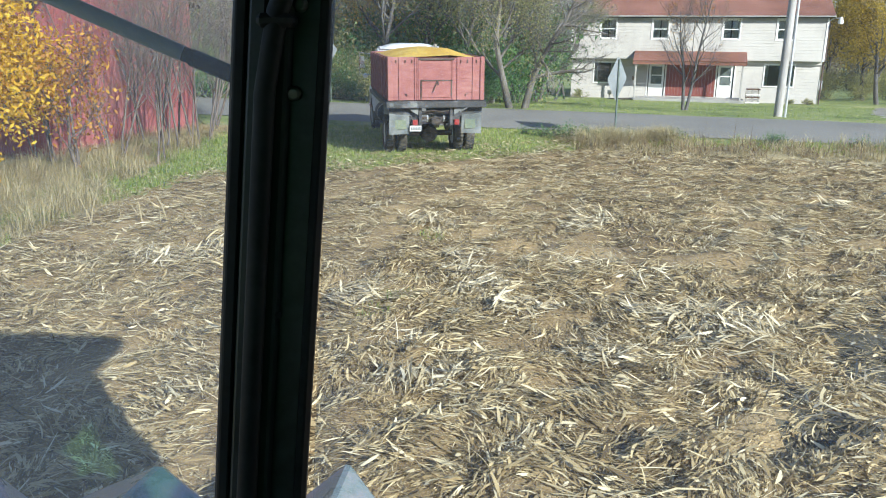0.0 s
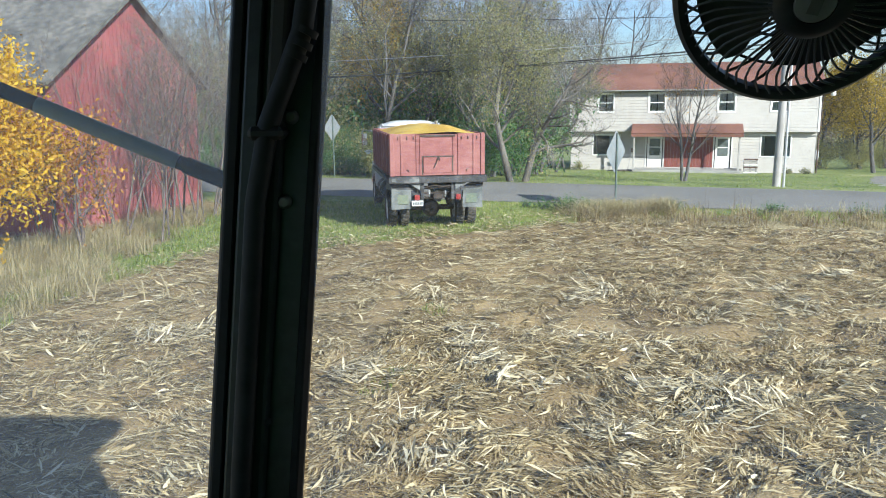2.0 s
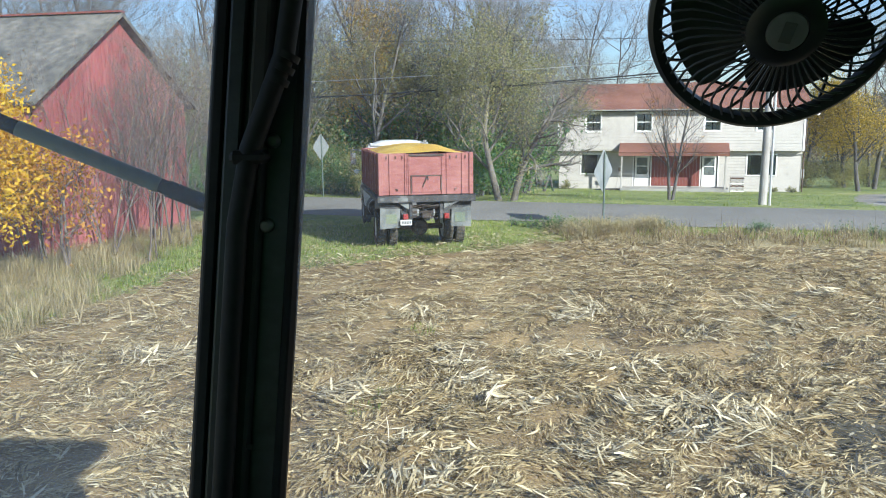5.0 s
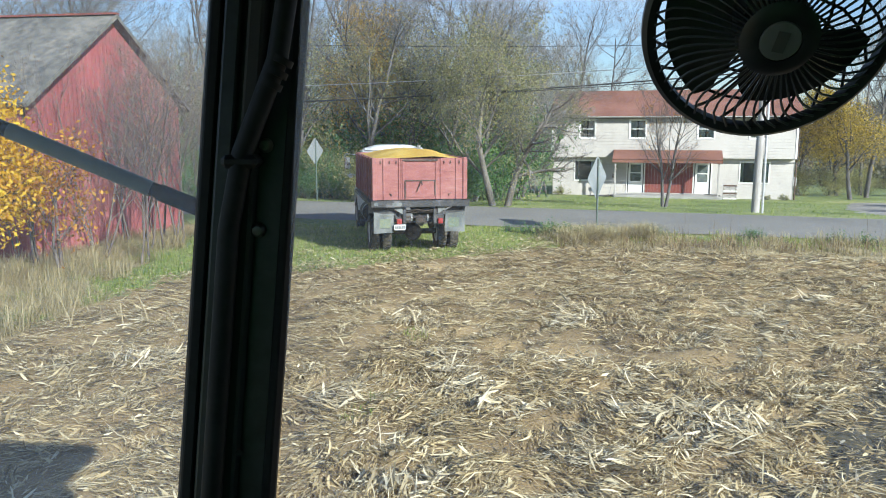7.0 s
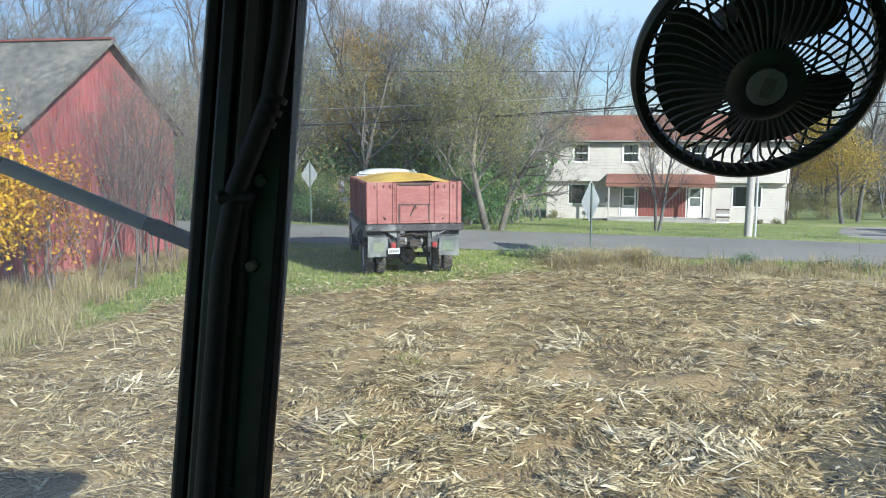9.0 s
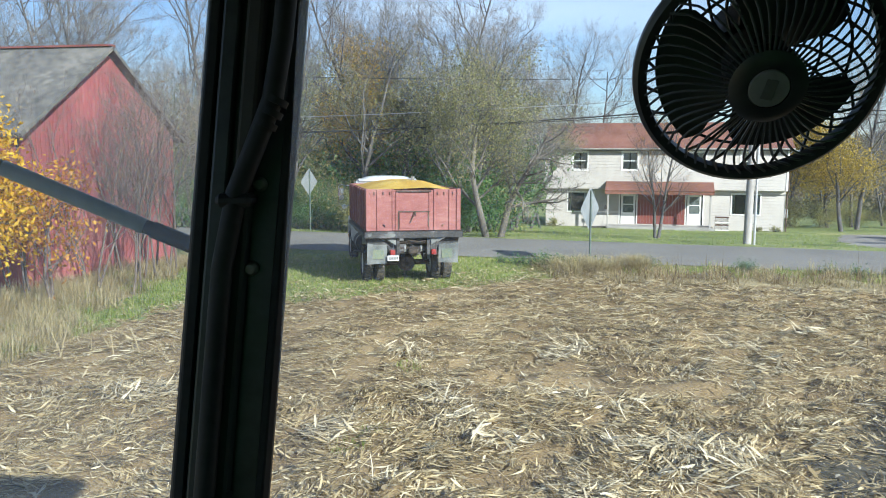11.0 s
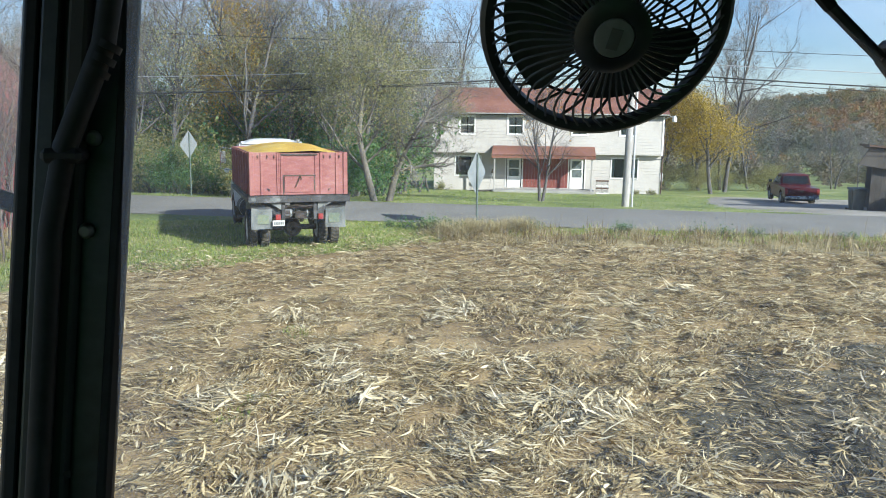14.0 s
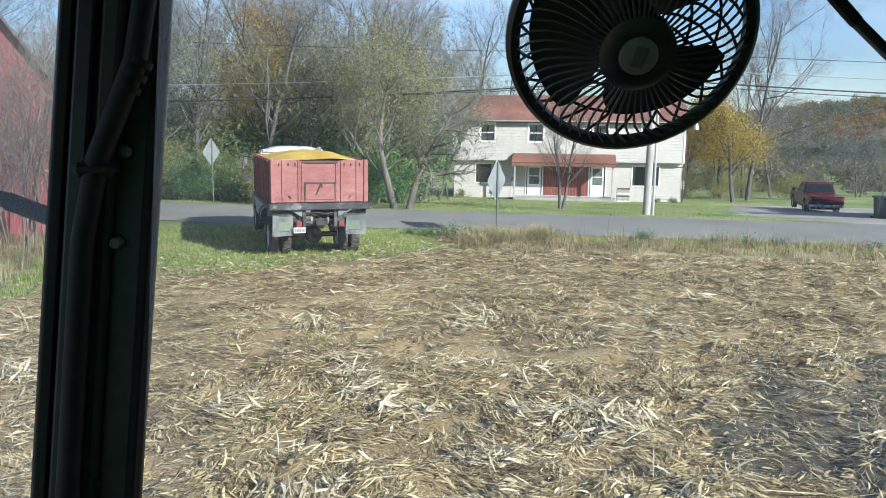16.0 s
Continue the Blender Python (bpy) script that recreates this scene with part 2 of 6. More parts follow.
RUST = surface("rusty_steel", [(0.3, (0.03, 0.024, 0.02)), (0.55, (0.075, 0.058, 0.047)), (0.75, (0.15, 0.12, 0.1))], 9, 1.5, 0.8, 0.4)
PLATE = surface("plate_white", [(0.3, (0.45, 0.45, 0.45)), (0.6, (0.55, 0.55, 0.55))], 9, 2, 0.4, 0)
REDLENS = surface("red_lens", [(0.3, (0.22, 0.025, 0.025)), (0.6, (0.32, 0.06, 0.055))], 9, 2, 0.3, 0)
GRAIN = surface("shelled_corn", [(0.3, (0.45, 0.26, 0.04)), (0.5, (0.62, 0.4, 0.07)), (0.7, (0.75, 0.54, 0.14))], 45, 0.8, 0.8, 1.0, bscale=60)
CHROME = surface("dull_chrome", [(0.3, (0.5, 0.5, 0.5)), (0.6, (0.65, 0.65, 0.65))], 9, 2, 0.25, 0, metal=1.0)
PICKRED = surface("dark_red_car_paint", [(0.3, (0.06, 0.009, 0.014)), (0.6, (0.085, 0.013, 0.02))], 3, 1, 0.35, 0, coat=0.25)
DARKGLASS = surface("dark_window_glass", [(0.3, (0.008, 0.011, 0.014)), (0.6, (0.014, 0.018, 0.022))], 3, 1, 0.22, 0)
DOORGLASS = surface("storm_door_glass", [(0.3, (0.06, 0.075, 0.075)), (0.6, (0.16, 0.18, 0.175))], 5, 2, 0.15, 0)
BLACKPLASTIC = surface("black_plastic", [(0.3, (0.014, 0.016, 0.018)), (0.6, (0.03, 0.033, 0.037))], 30, 4, 0.42, 0.02)
BLACKRUBBER = surface("black_rubber", [(0.3, (0.009, 0.009, 0.011)), (0.6, (0.02, 0.021, 0.023))], 30, 4, 0.6, 0.05)
HUBGREY = surface("grey_badge", [(0.3, (0.13, 0.135, 0.145)), (0.6, (0.2, 0.21, 0.22))], 20, 4, 0.4, 0.02)
CABTRIM = surface("dark_cab_trim", [(0.3, (0.02, 0.02, 0.02)), (0.6, (0.04, 0.04, 0.04))], 12, 2, 0.8, 0.1)
SCREWSTEEL = surface("screw_head", [(0.3, (0.1, 0.1, 0.095)), (0.6, (0.2, 0.195, 0.18))], 30, 4, 0.5, 0.05, metal=0.4)
ALUM = surface("aluminium_sign_back", [(0.3, (0.22, 0.24, 0.25)), (0.6, (0.3, 0.32, 0.33))], 3, 1, 0.5, 0.03, metal=0.2)
SIGNPOST = surface("green_steel_post", [(0.3, (0.07, 0.1, 0.085)), (0.6, (0.14, 0.17, 0.15))], 9, 1, 0.6, 0.1)
METALWHITE = surface("white_sheet_metal", [(0.3, (0.42, 0.405, 0.375)), (0.6, (0.52, 0.505, 0.475))], 2, 0.5, 0.5, 0.05)
BROWNMETAL = surface("brown_metal_trim", [(0.3, (0.06, 0.035, 0.025)), (0.6, (0.12, 0.07, 0.05))], 5, 1, 0.6, 0.1)
OLDWOOD = surface("weathered_dark_boards", [(0.3, (0.035, 0.03, 0.026)), (0.6, (0.09, 0.08, 0.07))], 4, 0.6, 0.9, 0.4, stretch=(5, 5, 0.4))
BINPLASTIC = surface("dark_bin_plastic", [(0.3, (0.02, 0.025, 0.024)), (0.6, (0.045, 0.05, 0.048))], 5, 1, 0.5, 0.03)
# the pinkish and lavender stops are reflections put into the base colour
HEADPOLY = surface("worn_green_snout_plastic_with_sheen", [(0.25, (0.1, 0.16, 0.13)), (0.45, (0.2, 0.24, 0.24)), (0.6, (0.34, 0.3, 0.33)), (0.85, (0.42, 0.37, 0.36))], 2.5, 1.2, 0.3, 0.05)

# colour of the black mirror arm where light catches it
ARMLIT = surface("grey_blue_lit_arm", [(0.3, (0.12, 0.16, 0.175)), (0.6, (0.22, 0.27, 0.285))], 12, 3, 0.5, 0.05)

RIBGREY = surface("dark_grey_wire", [(0.3, (0.03, 0.034, 0.038)), (0.6, (0.055, 0.06, 0.066))], 30, 4, 0.35, 0.02)

HUSK = island("corn_husk", [(0.0, (0.2, 0.158, 0.095)), (0.3, (0.42, 0.348, 0.215)), (0.65, (0.62, 0.535, 0.355)), (1.0, (0.82, 0.74, 0.55))], 0.75, 0.15)


for gm in (ASPHALT, GRAVEL):
    gm.node_tree.nodes["Principled BSDF"].inputs["Specular IOR Level"].default_value = 0.15
for gm in (DARKGLASS, PICKRED):
    gm.node_tree.nodes["Principled BSDF"].inputs["Specular IOR Level"].default_value = 0.2
BROWNWEED = island("brown_dead_weeds", [(0.0, (0.16, 0.108, 0.06)), (0.5, (0.28, 0.2, 0.115)), (1.0, (0.43, 0.335, 0.2))], 0.9, 0.4, (0.5, 0.2))
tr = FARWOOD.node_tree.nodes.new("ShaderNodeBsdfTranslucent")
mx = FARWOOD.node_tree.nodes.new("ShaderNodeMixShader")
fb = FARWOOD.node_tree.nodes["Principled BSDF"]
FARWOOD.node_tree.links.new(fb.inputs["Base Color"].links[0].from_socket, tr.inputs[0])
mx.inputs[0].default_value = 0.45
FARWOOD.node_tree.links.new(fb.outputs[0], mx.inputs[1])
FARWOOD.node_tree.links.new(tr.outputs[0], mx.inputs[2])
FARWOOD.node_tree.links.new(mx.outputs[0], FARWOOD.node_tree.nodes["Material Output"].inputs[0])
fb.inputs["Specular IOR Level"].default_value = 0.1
BLACKRUBBER.node_tree.nodes["Principled BSDF"].inputs["Specular IOR Level"].default_value = 0.25
# ---- mesh helpers ----
class Shape:
    """Vertices and faces gathered piece by piece."""

    def __init__(self):
        self.v, self.f, self.n = [], [], 0

    def add(self, verts, faces):
        k = self.n
        self.v.extend([tuple(p) for p in verts])
        self.f.extend([tuple(i + k for i in f) for f in faces])
        self.n += len(verts)
        return self

    def box(self, x0, x1, y0, y1, z0, z1, m=None):
        p = [Vector((x, y, z)) for z in (z0, z1) for x, y in ((x0, y0), (x1, y0), (x1, y1), (x0, y1))]
        if m is not None:
            p = [m @ q for q in p]
        return self.add(p, [(3, 2, 1, 0), (4, 5, 6, 7), (0, 1, 5, 4), (1, 2, 6, 5), (2, 3, 7, 6), (3, 0, 4, 7)])

    def prism(self, poly, axis, a, b):
        """A closed outline of 2D points pushed along an axis ('x', 'y' or 'z') from a to b."""
        def at(p, d):
            return {"x": (d, p[0], p[1]), "y": (p[0], d, p[1]), "z": (p[0], p[1], d)}[axis]
        n = len(poly)
        vs = [at(p, a) for p in poly] + [at(p, b) for p in poly]
        return self.add(vs, [tuple(range(n - 1, -1, -1)), tuple(range(n, 2 * n))] + [(i, (i + 1) % n, n + (i + 1) % n, n + i) for i in range(n)])

    def tube(self, pts, rads, n=8, caps=True):
        pts = [Vector(p) for p in pts]
        if not hasattr(rads, "__len__"):
            rads = [rads] * len(pts)
        vs, fs = [], []
        d0 = (pts[1] - pts[0]).normalized()
        a = d0.orthogonal().normalized()
        for i, (p, r) in enumerate(zip(pts, rads)):
            d = (pts[min(i + 1, len(pts) - 1)] - pts[max(i - 1, 0)]).normalized()
            a = (a - d * a.dot(d))
            a = a.normalized() if a.length > 1e-6 else d.orthogonal().normalized()
            b = d.cross(a)
            for k in range(n):
                t = 2 * math.pi * k / n
                vs.append(p + (a * math.cos(t) + b * math.sin(t)) * r)
        for i in range(len(pts) - 1):
            for k in range(n):
                fs.append((i * n + k, i * n + (k + 1) % n, (i + 1) * n + (k + 1) % n, (i + 1) * n + k))
        if caps:
            fs.append(tuple(range(n - 1, -1, -1)))
            fs.append(tuple(range((len(pts) - 1) * n, len(pts) * n)))
        return self.add(vs, fs)

    def lathe(self, prof, n=24, axis="x"):
        """Profile of (along, radius) turned round an axis through the origin."""
        vs, fs = [], []
        for a, r in prof:
            for k in range(n):
                t = 2 * math.pi * k / n
                c, s = r * math.cos(t), r * math.sin(t)
                vs.append((a, c, s) if axis == "x" else (c, a, s) if axis == "y" else (c, s, a))
        for i in range(len(prof) - 1):
            for k in range(n):
                fs.append((i * n + k, i * n + (k + 1) % n, (i + 1) * n + (k + 1) % n, (i + 1) * n + k))
        return self.add(vs, fs)


def part(name, sh, material, parent=None, label="", bevel=0.0, smooth=False, at=None, seg=1):
    """One mesh object under a thing or a part, or a thing of its own."""
    me = bpy.data.meshes.new(name)
    me.from_pydata(sh.v, [], sh.f)
    me.materials.append(material)
    if bevel:
        bm = bmesh.new()
        bm.from_mesh(me)
        bmesh.ops.remove_doubles(bm, verts=bm.verts, dist=1e-5)
        bmesh.ops.recalc_face_normals(bm, faces=bm.faces)
        es = [e for e in bm.edges if len(e.link_faces) == 2 and e.calc_face_angle(0) > 0.6]
        bmesh.ops.bevel(bm, geom=es, offset=bevel, segments=seg, affect="EDGES", clamp_overlap=True)
        bm.to_mesh(me)
        bm.free()
    if smooth:
        me.polygons.foreach_set("use_smooth", [True] * len(me.polygons))
        me.set_sharp_from_angle(angle=radians(40))
    me.update()
    ob = new(name, me)
    if at is not None:
        ob.matrix_basis = at
    if parent is not None:
        ob.parent = parent
    if label:
        ob["label"] = label
    return ob


def thing(name, m, label, category, group="", kind=""):
    e = new(name)
    e.empty_display_size = 0.2
    e.matrix_basis = m
    return tagged(e, label, category, group, kind)


def fast_mesh(name, verts, faces_n, material, smooth=False):
    """A mesh from arrays: verts (n, 3) and faces (m, k)."""
    me = bpy.data.meshes.new(name)
    m, k = faces_n.shape
    me.vertices.add(len(verts))
    me.vertices.foreach_set("co", np.asarray(verts, np.float32).ravel())
    me.loops.add(m * k)
    me.loops.foreach_set("vertex_index", np.asarray(faces_n, np.int32).ravel())
    me.polygons.add(m)
    me.polygons.foreach_set("loop_start", np.arange(0, m * k, k, dtype=np.int32))
    me.materials.append(material)
    if smooth:
        me.polygons.foreach_set("use_smooth", np.ones(m, bool))
    me.update(calc_edges=True)
    return me


# ---- ground ----
RD = (0.954, -0.301)                     # along the road
RN = (0.301, 0.954)                      # across it, away from the field
ROAD_NEAR, ROAD_FAR = 25.7, 32.0
DRIVE_V, DRIVE_L, DRIVE_R = (31.9, 34, 37, 42, 48, 55), (10.5, 8.2, 7.0, 7.0, 8.0, 9.5), (29, 25, 22, 19.5, 18.5, 19.5)    # the driveway: across the road, its two edges along it


def across(x, y):
    return RN[0] * x + RN[1] * y


def along(x, y):
    return RD[0] * x + RD[1] * y


def uv(u, v):
    return RD[0] * u + RN[0] * v, RD[1] * u + RN[1] * v


def smooth01(t):
    t = np.clip(t, 0, 1)
    return t * t * (3 - 2 * t)


def land(x, y):
    """Height of the ground: a level field, a yard that falls away behind the road, a valley and a far hill."""
    x, y = np.asarray(x, float), np.asarray(y, float)
    u, v = along(x, y), across(x, y)
    z = -1.43 * np.clip((v - 32) / 23.5, 0, 1)
    z = z - 0.05 * np.clip(v - 60, 0, 110)
    r = np.hypot(x, y)
    az = np.degrees(np.arctan2(x, y))
    hill = smooth01((r - 190) / 420) * smooth01((az + 60) / 60) * smooth01((140 - az) / 50)
    rise = 11 + 16 * np.exp(-((az - 35.5) / 7.5) ** 2) + 0.8 * np.sin(az * 0.9)
    return z + hill * rise


def field_edge(x):
    """How far the corn stubble reaches, in y, for a given x."""
    return np.interp(x, [-60, -6.6, -5.6, -3.4, -1.8, 0.9, 3.6, 60], [-20, 14.5, 17.4, 17.8, 19.1, 20.3, 22.0, 22.0 - 56.4 * 0.3155])


def in_field(x, y):
    left = np.interp(y, [-40, 8, 12, 15, 17.5], [-9.5, -7.2, -6.8, -6.5, -5.6])
    return (y < field_edge(x)) & (x > left)


def spaced(lo, hi, a, b, step, grow=1.18):
    """Grid lines: even between a and b, wider and wider outside."""
    mid = list(np.arange(a, b + 1e-6, step))
    s, p, out_hi = step, mid[-1], []
    while p < hi:
        s *= grow
        p += s
        out_hi.append(p)
    s, p, out_lo = step, mid[0], []
    while p > lo:
        s *= grow
        p -= s
        out_lo.append(p)
    return np.array(out_lo[::-1] + mid + out_hi)


gx, gy = spaced(-2600, 2600, -13, 26, 0.22), spaced(-2600, 2600, 3, 30, 0.22)
GX, GY = np.meshgrid(gx, gy)
GZ = land(GX, GY)


def bumps(x, y, seed, wave, height):
    """Smooth unevenness from a few crossing waves."""
    r = np.random.default_rng(seed)
    z = np.zeros_like(x)
    for _ in range(7):
        a, ph, k = r.uniform(0, math.pi), r.uniform(0, 6.28), r.uniform(0.6, 1.6) / wave
        z += np.sin((x * np.cos(a) + y * np.sin(a)) * 6.28 * k + ph)
    return z * height / 4


FIELD = in_field(GX, GY)
near = np.exp(-np.maximum(np.hypot(GX - 5, GY - 14) - 22, 0) / 8)
V = across(GX, GY)
off_road = np.where((V > ROAD_NEAR - 0.6) & (V < ROAD_FAR + 0.6), 0, 1)


def rut_gap(x, y):
    """Distance to the nearer of the two wheel tracks that curve in from the field to the lane."""
    mid = np.interp(y, [4, 8, 10, 14, 17, 20], [-3.0, -2.6, -2.33, -1.75, -1.2, -0.75])
    return np.minimum(np.abs(x - mid - 0.92), np.abs(x - mid + 0.92))


def furrow(x, y):
    """Old corn rows, wheel marks and clods."""
    z = 0.03 * np.sin(6.28 * (x * 0.31 - y * 0.95) / 0.76 + bumps(x, y, 6, 4.0, 1.5)) + bumps(x, y, 5, 1.1, 0.06) + bumps(x, y, 9, 0.5, 0.045)
    return z - 0.05 * np.exp(-(rut_gap(x, y) / 0.2) ** 2)


GZ = GZ + near * off_road * np.where(FIELD, furrow(GX, GY), bumps(GX, GY, 7, 2.2, 0.04))
GZ = np.where((V > ROAD_NEAR + 0.3) & (V < ROAD_FAR - 0.3), GZ - 0.06, GZ)
nx, ny = len(gx), len(gy)
idx = np.arange(nx * ny).reshape(ny, nx)
quads = np.stack([idx[:-1, :-1], idx[:-1, 1:], idx[1:, 1:], idx[1:, :-1]], -1).reshape(-1, 4)
me = fast_mesh("ground", np.stack([GX, GY, GZ], -1).reshape(-1, 3), quads, SOIL, True)
me.materials.append(TURF)
me.materials.append(THATCH)
me.materials.append(DARKSOIL)


def dark_patch(x, y):
    """A darker patch of the field, 0 to 1."""
    return smooth01((1.15 - np.hypot((x - 7.9 - 0.5 * (y - 8.3)) / 4.0, (y - 8.1) / 3.3) + bumps(x, y, 51, 1.6, 0.35)) / 0.5)


cxm, cym = (GX[:-1, :-1] + GX[1:, 1:]) / 2, (GY[:-1, :-1] + GY[1:, 1:]) / 2
rag = bumps(cxm, cym, 21, 1.3, 0.35)
vm = across(cxm, cym)
dry = ((cxm > 3.4) & (vm > 21) & (vm < 24.9 + rag)) | ((cxm < -4.5) & (cxm > -30) & (cym < 27) & ~((cxm > -7.4 + rag) & (cym > 15.3)))
me.polygons.foreach_set("material_index", np.where(in_field(cxm, cym + rag), np.where(dark_patch(cxm, cym) > 0.5, 3, 0), np.where(dry & (cym > 2), 2, 1)).astype(np.int32).ravel())
tagged(new("ground", me), "brown harvested field soil running into rough green verge", "ground", kind="structure")


def ground_z(x, y):
    """Height of the ground sheet at a point, with its unevenness."""
    x, y = np.asarray(x, float), np.asarray(y, float)
    nr = np.exp(-np.maximum(np.hypot(x - 5, y - 14) - 22, 0) / 8)
    return land(x, y) + nr * np.where(in_field(x, y), furrow(x, y), bumps(x, y, 7, 2.2, 0.04))


def strip(name, u0, u1, v0, v1, step, material, label, category, lift=0.0, ragged=0.0):
    us = np.arange(u0, u1 + step, step)
    vs = np.linspace(v0, v1, 7)
    P = []
    for i, u in enumerate(us):
        for j, v in enumerate(vs):
            e = 0.0
            if j in (0, len(vs) - 1):
                e = ragged * (math.sin(u * 2.1 + j) + math.sin(u * 0.83 + 2 * j)) * 0.5
            x, y = uv(u, v + e)
            crown = 0.05 * (1 - ((v - (v0 + v1) / 2) / ((v1 - v0) / 2)) ** 2)
            P.append((x, y, float(land(x, y)) + lift + crown))
    n = len(vs)
    F = [(i * n + j, (i + 1) * n + j, (i + 1) * n + j + 1, i * n + j + 1) for i in range(len(us) - 1) for j in range(n - 1)]
    sh = Shape().add(P, F)
    ob = part(name, sh, material, smooth=True)
    for p in ob.data.polygons:
        if p.normal.z < 0:
            p.flip()
    return tagged(ob, label, category, kind="structure")


strip("road", -260, 260, ROAD_NEAR, ROAD_FAR, 1.0, ASPHALT, "grey weathered asphalt country road", "road", 0.025, 0.12)


def patch(name, outline, material, lift, label, category):
    """A flat-lying sheet over the ground inside an outline."""
    bm = bmesh.new()
    bm.faces.new([bm.verts.new((x, y, 0)) for x, y in outline])
    bmesh.ops.triangulate(bm, faces=bm.faces)
    bmesh.ops.subdivide_edges(bm, edges=bm.edges, cuts=7, use_grid_fill=True)
    for v in bm.verts:
        v.co.z = float(land(v.co.x, v.co.y)) + (-0.01 if v.is_boundary else lift)
    bmesh.ops.recalc_face_normals(bm, faces=bm.faces)
    me = bpy.data.meshes.new(name)
    bm.to_mesh(me)
    bm.free()
    if me.polygons[0].normal.z < 0:
        me.flip_normals()
    me.materials.append(material)
    return tagged(new(name, me), label, category, kind="structure")


# ---- corn residue, grass and weeds ----
def scatter(n, x0, x1, y0, y1, keep, r):
    x, y = r.uniform(x0, x1, n), r.uniform(y0, y1, n)
    k = keep(x, y)
    return x[k], y[k]


def density(x, y):
    """How thickly the residue lies: rows of husks and leaves with bare, trodden soil between."""
    row = 0.5 + 0.5 * np.sin(6.28 * (x * 0.31 - y * 0.95) / 1.52 + bumps(x, y, 32, 4.0, 2.0))
    d = 0.62 + 0.28 * row + bumps(x, y, 31, 2.4, 0.5) + bumps(x, y, 33, 0.6, 0.6)
    return d


def trodden(x, y):
    """What the wheels and feet have left of the cover: thin in the two tracks and on a bare patch."""
    rut = 0.32 + 0.68 * smooth01((rut_gap(x, y) - 0.14 - bumps(x, y, 35, 0.7, 0.14)) / 0.22)
    bare = np.exp(-((x - 1.9) / 1.2) ** 2 - ((y - 11.7) / 1.2) ** 2) + 0.9 * np.exp(-((x - 3.9) / 1.5) ** 2 - ((y - 11.2) / 0.8) ** 2) + 0.5 * np.exp(-((x - 0.6) / 1.0) ** 2 - ((y - 15.0) / 1.6) ** 2)
    return rut * (1 - 0.8 * np.clip(bare + bumps(x, y, 36, 0.8, 0.25) * bare, 0, 1))


def residue(name, n, x0, x1, y0, y1, length, width, seed, material, stand, zlift, label, power=1.0, keep=in_field, heap=0.06, patch_loss=0.74, floor=0.3, sections=3, along_row=0.45, thin=1.8):
    """Bent, curled strips of leaf, husk and stalk lying on the field."""
    r = np.random.default_rng(seed)
    x, y = scatter(n, x0, x1, y0, y1, keep, r)
    d = density(x, y)
    k = r.uniform(0, 1, len(x)) < np.clip(d * power, floor, 1)
    k &= (r.uniform(0, 1, len(x)) > patch_loss * dark_patch(x, y)) & (r.uniform(0, 1, len(x)) < trodden(x, y))
    x, y, d = x[k], y[k], d[k]
    m = len(x)
    ln = length[0] + (length[1] - length[0]) * r.uniform(0, 1, m) ** 1.7
    w = np.minimum(width[0] + (width[1] - width[0]) * r.uniform(0, 1, m) ** thin, ln * 0.45)
    swirl = bumps(x, y, 41, 2.6, 1.5) + bumps(x, y, 42, 0.9, 1.1)
    a = np.where(r.uniform(0, 1, m) < along_row, 0.3 + swirl + r.normal(0, 0.28, m), r.uniform(0, 6.28, m))
    tilt, roll = r.normal(0, stand, m), r.normal(0, 0.15 + stand, m)
    ct, st = np.cos(tilt), np.sin(tilt)
    u = np.stack([np.cos(a) * ct, np.sin(a) * ct, st], -1)
    side = np.stack([-np.sin(a), np.cos(a), np.zeros(m)], -1)
    up = np.cross(u, side)
    z = ground_z(x, y) + zlift + r.uniform(0, 1, m) ** 1.4 * heap * np.clip(d, 0.15, 1.5) + np.abs(st) * ln * 0.35
    c = np.stack([x, y, z], -1)
    bend, curl, twist = r.normal(0, 0.12, m) * ln, r.normal(0, 0.08, m) * ln, r.normal(0, 0.6, m)
    V = np.zeros((m, sections * 2, 3))
    for i in range(sections):
        s = i / (sections - 1) - 0.5
        taper = 1.0 - 0.72 * (2 * abs(s)) ** 1.8 + 0.15 * s
        p = c + u * (ln * s)[:, None] + side * (bend * (0.25 - s * s) * 2)[:, None] + up * (curl * (0.25 - s * s) * 2)[:, None]
        g = roll + twist * s
        wv = side * np.cos(g)[:, None] + up * np.sin(g)[:, None]
        for j, sg in enumerate((-0.5, 0.5)):
            V[:, i * 2 + j] = p + wv * (w * taper * sg)[:, None]
    b = np.arange(m)[:, None] * sections * 2
    F = np.concatenate([b + np.array([[q * 2, q * 2 + 2, q * 2 + 3, q * 2 + 1]]) for q in range(sections - 1)])
    ob = new(name, fast_mesh(name, V.reshape(-1, 3), F, material))
    return tagged(ob, label, "crop residue", kind="stuff")


MATTED = "matted tan corn leaves and husks pressed onto soil"
residue("matted_residue", 104000, -7, 8, 5, 11, (0.03, 0.24), (0.006, 0.028), 11, MATSTRAW, 0.16, 0.006, MATTED, 1.6, floor=0.4, along_row=0.62)
residue("matted_residue", 92000, -8, 18, 11, 22.5, (0.04, 0.26), (0.008, 0.034), 12, MATSTRAW, 0.12, 0.006, MATTED, 1.8, floor=0.6, along_row=0.5)
residue("matted_residue", 30000, 8, 18, 6, 11, (0.04, 0.3), (0.006, 0.026), 13, MATSTRAW, 0.1, 0.006, MATTED, 1.5)
LOOSE = "pale chopped corn leaves and husks lying on soil"
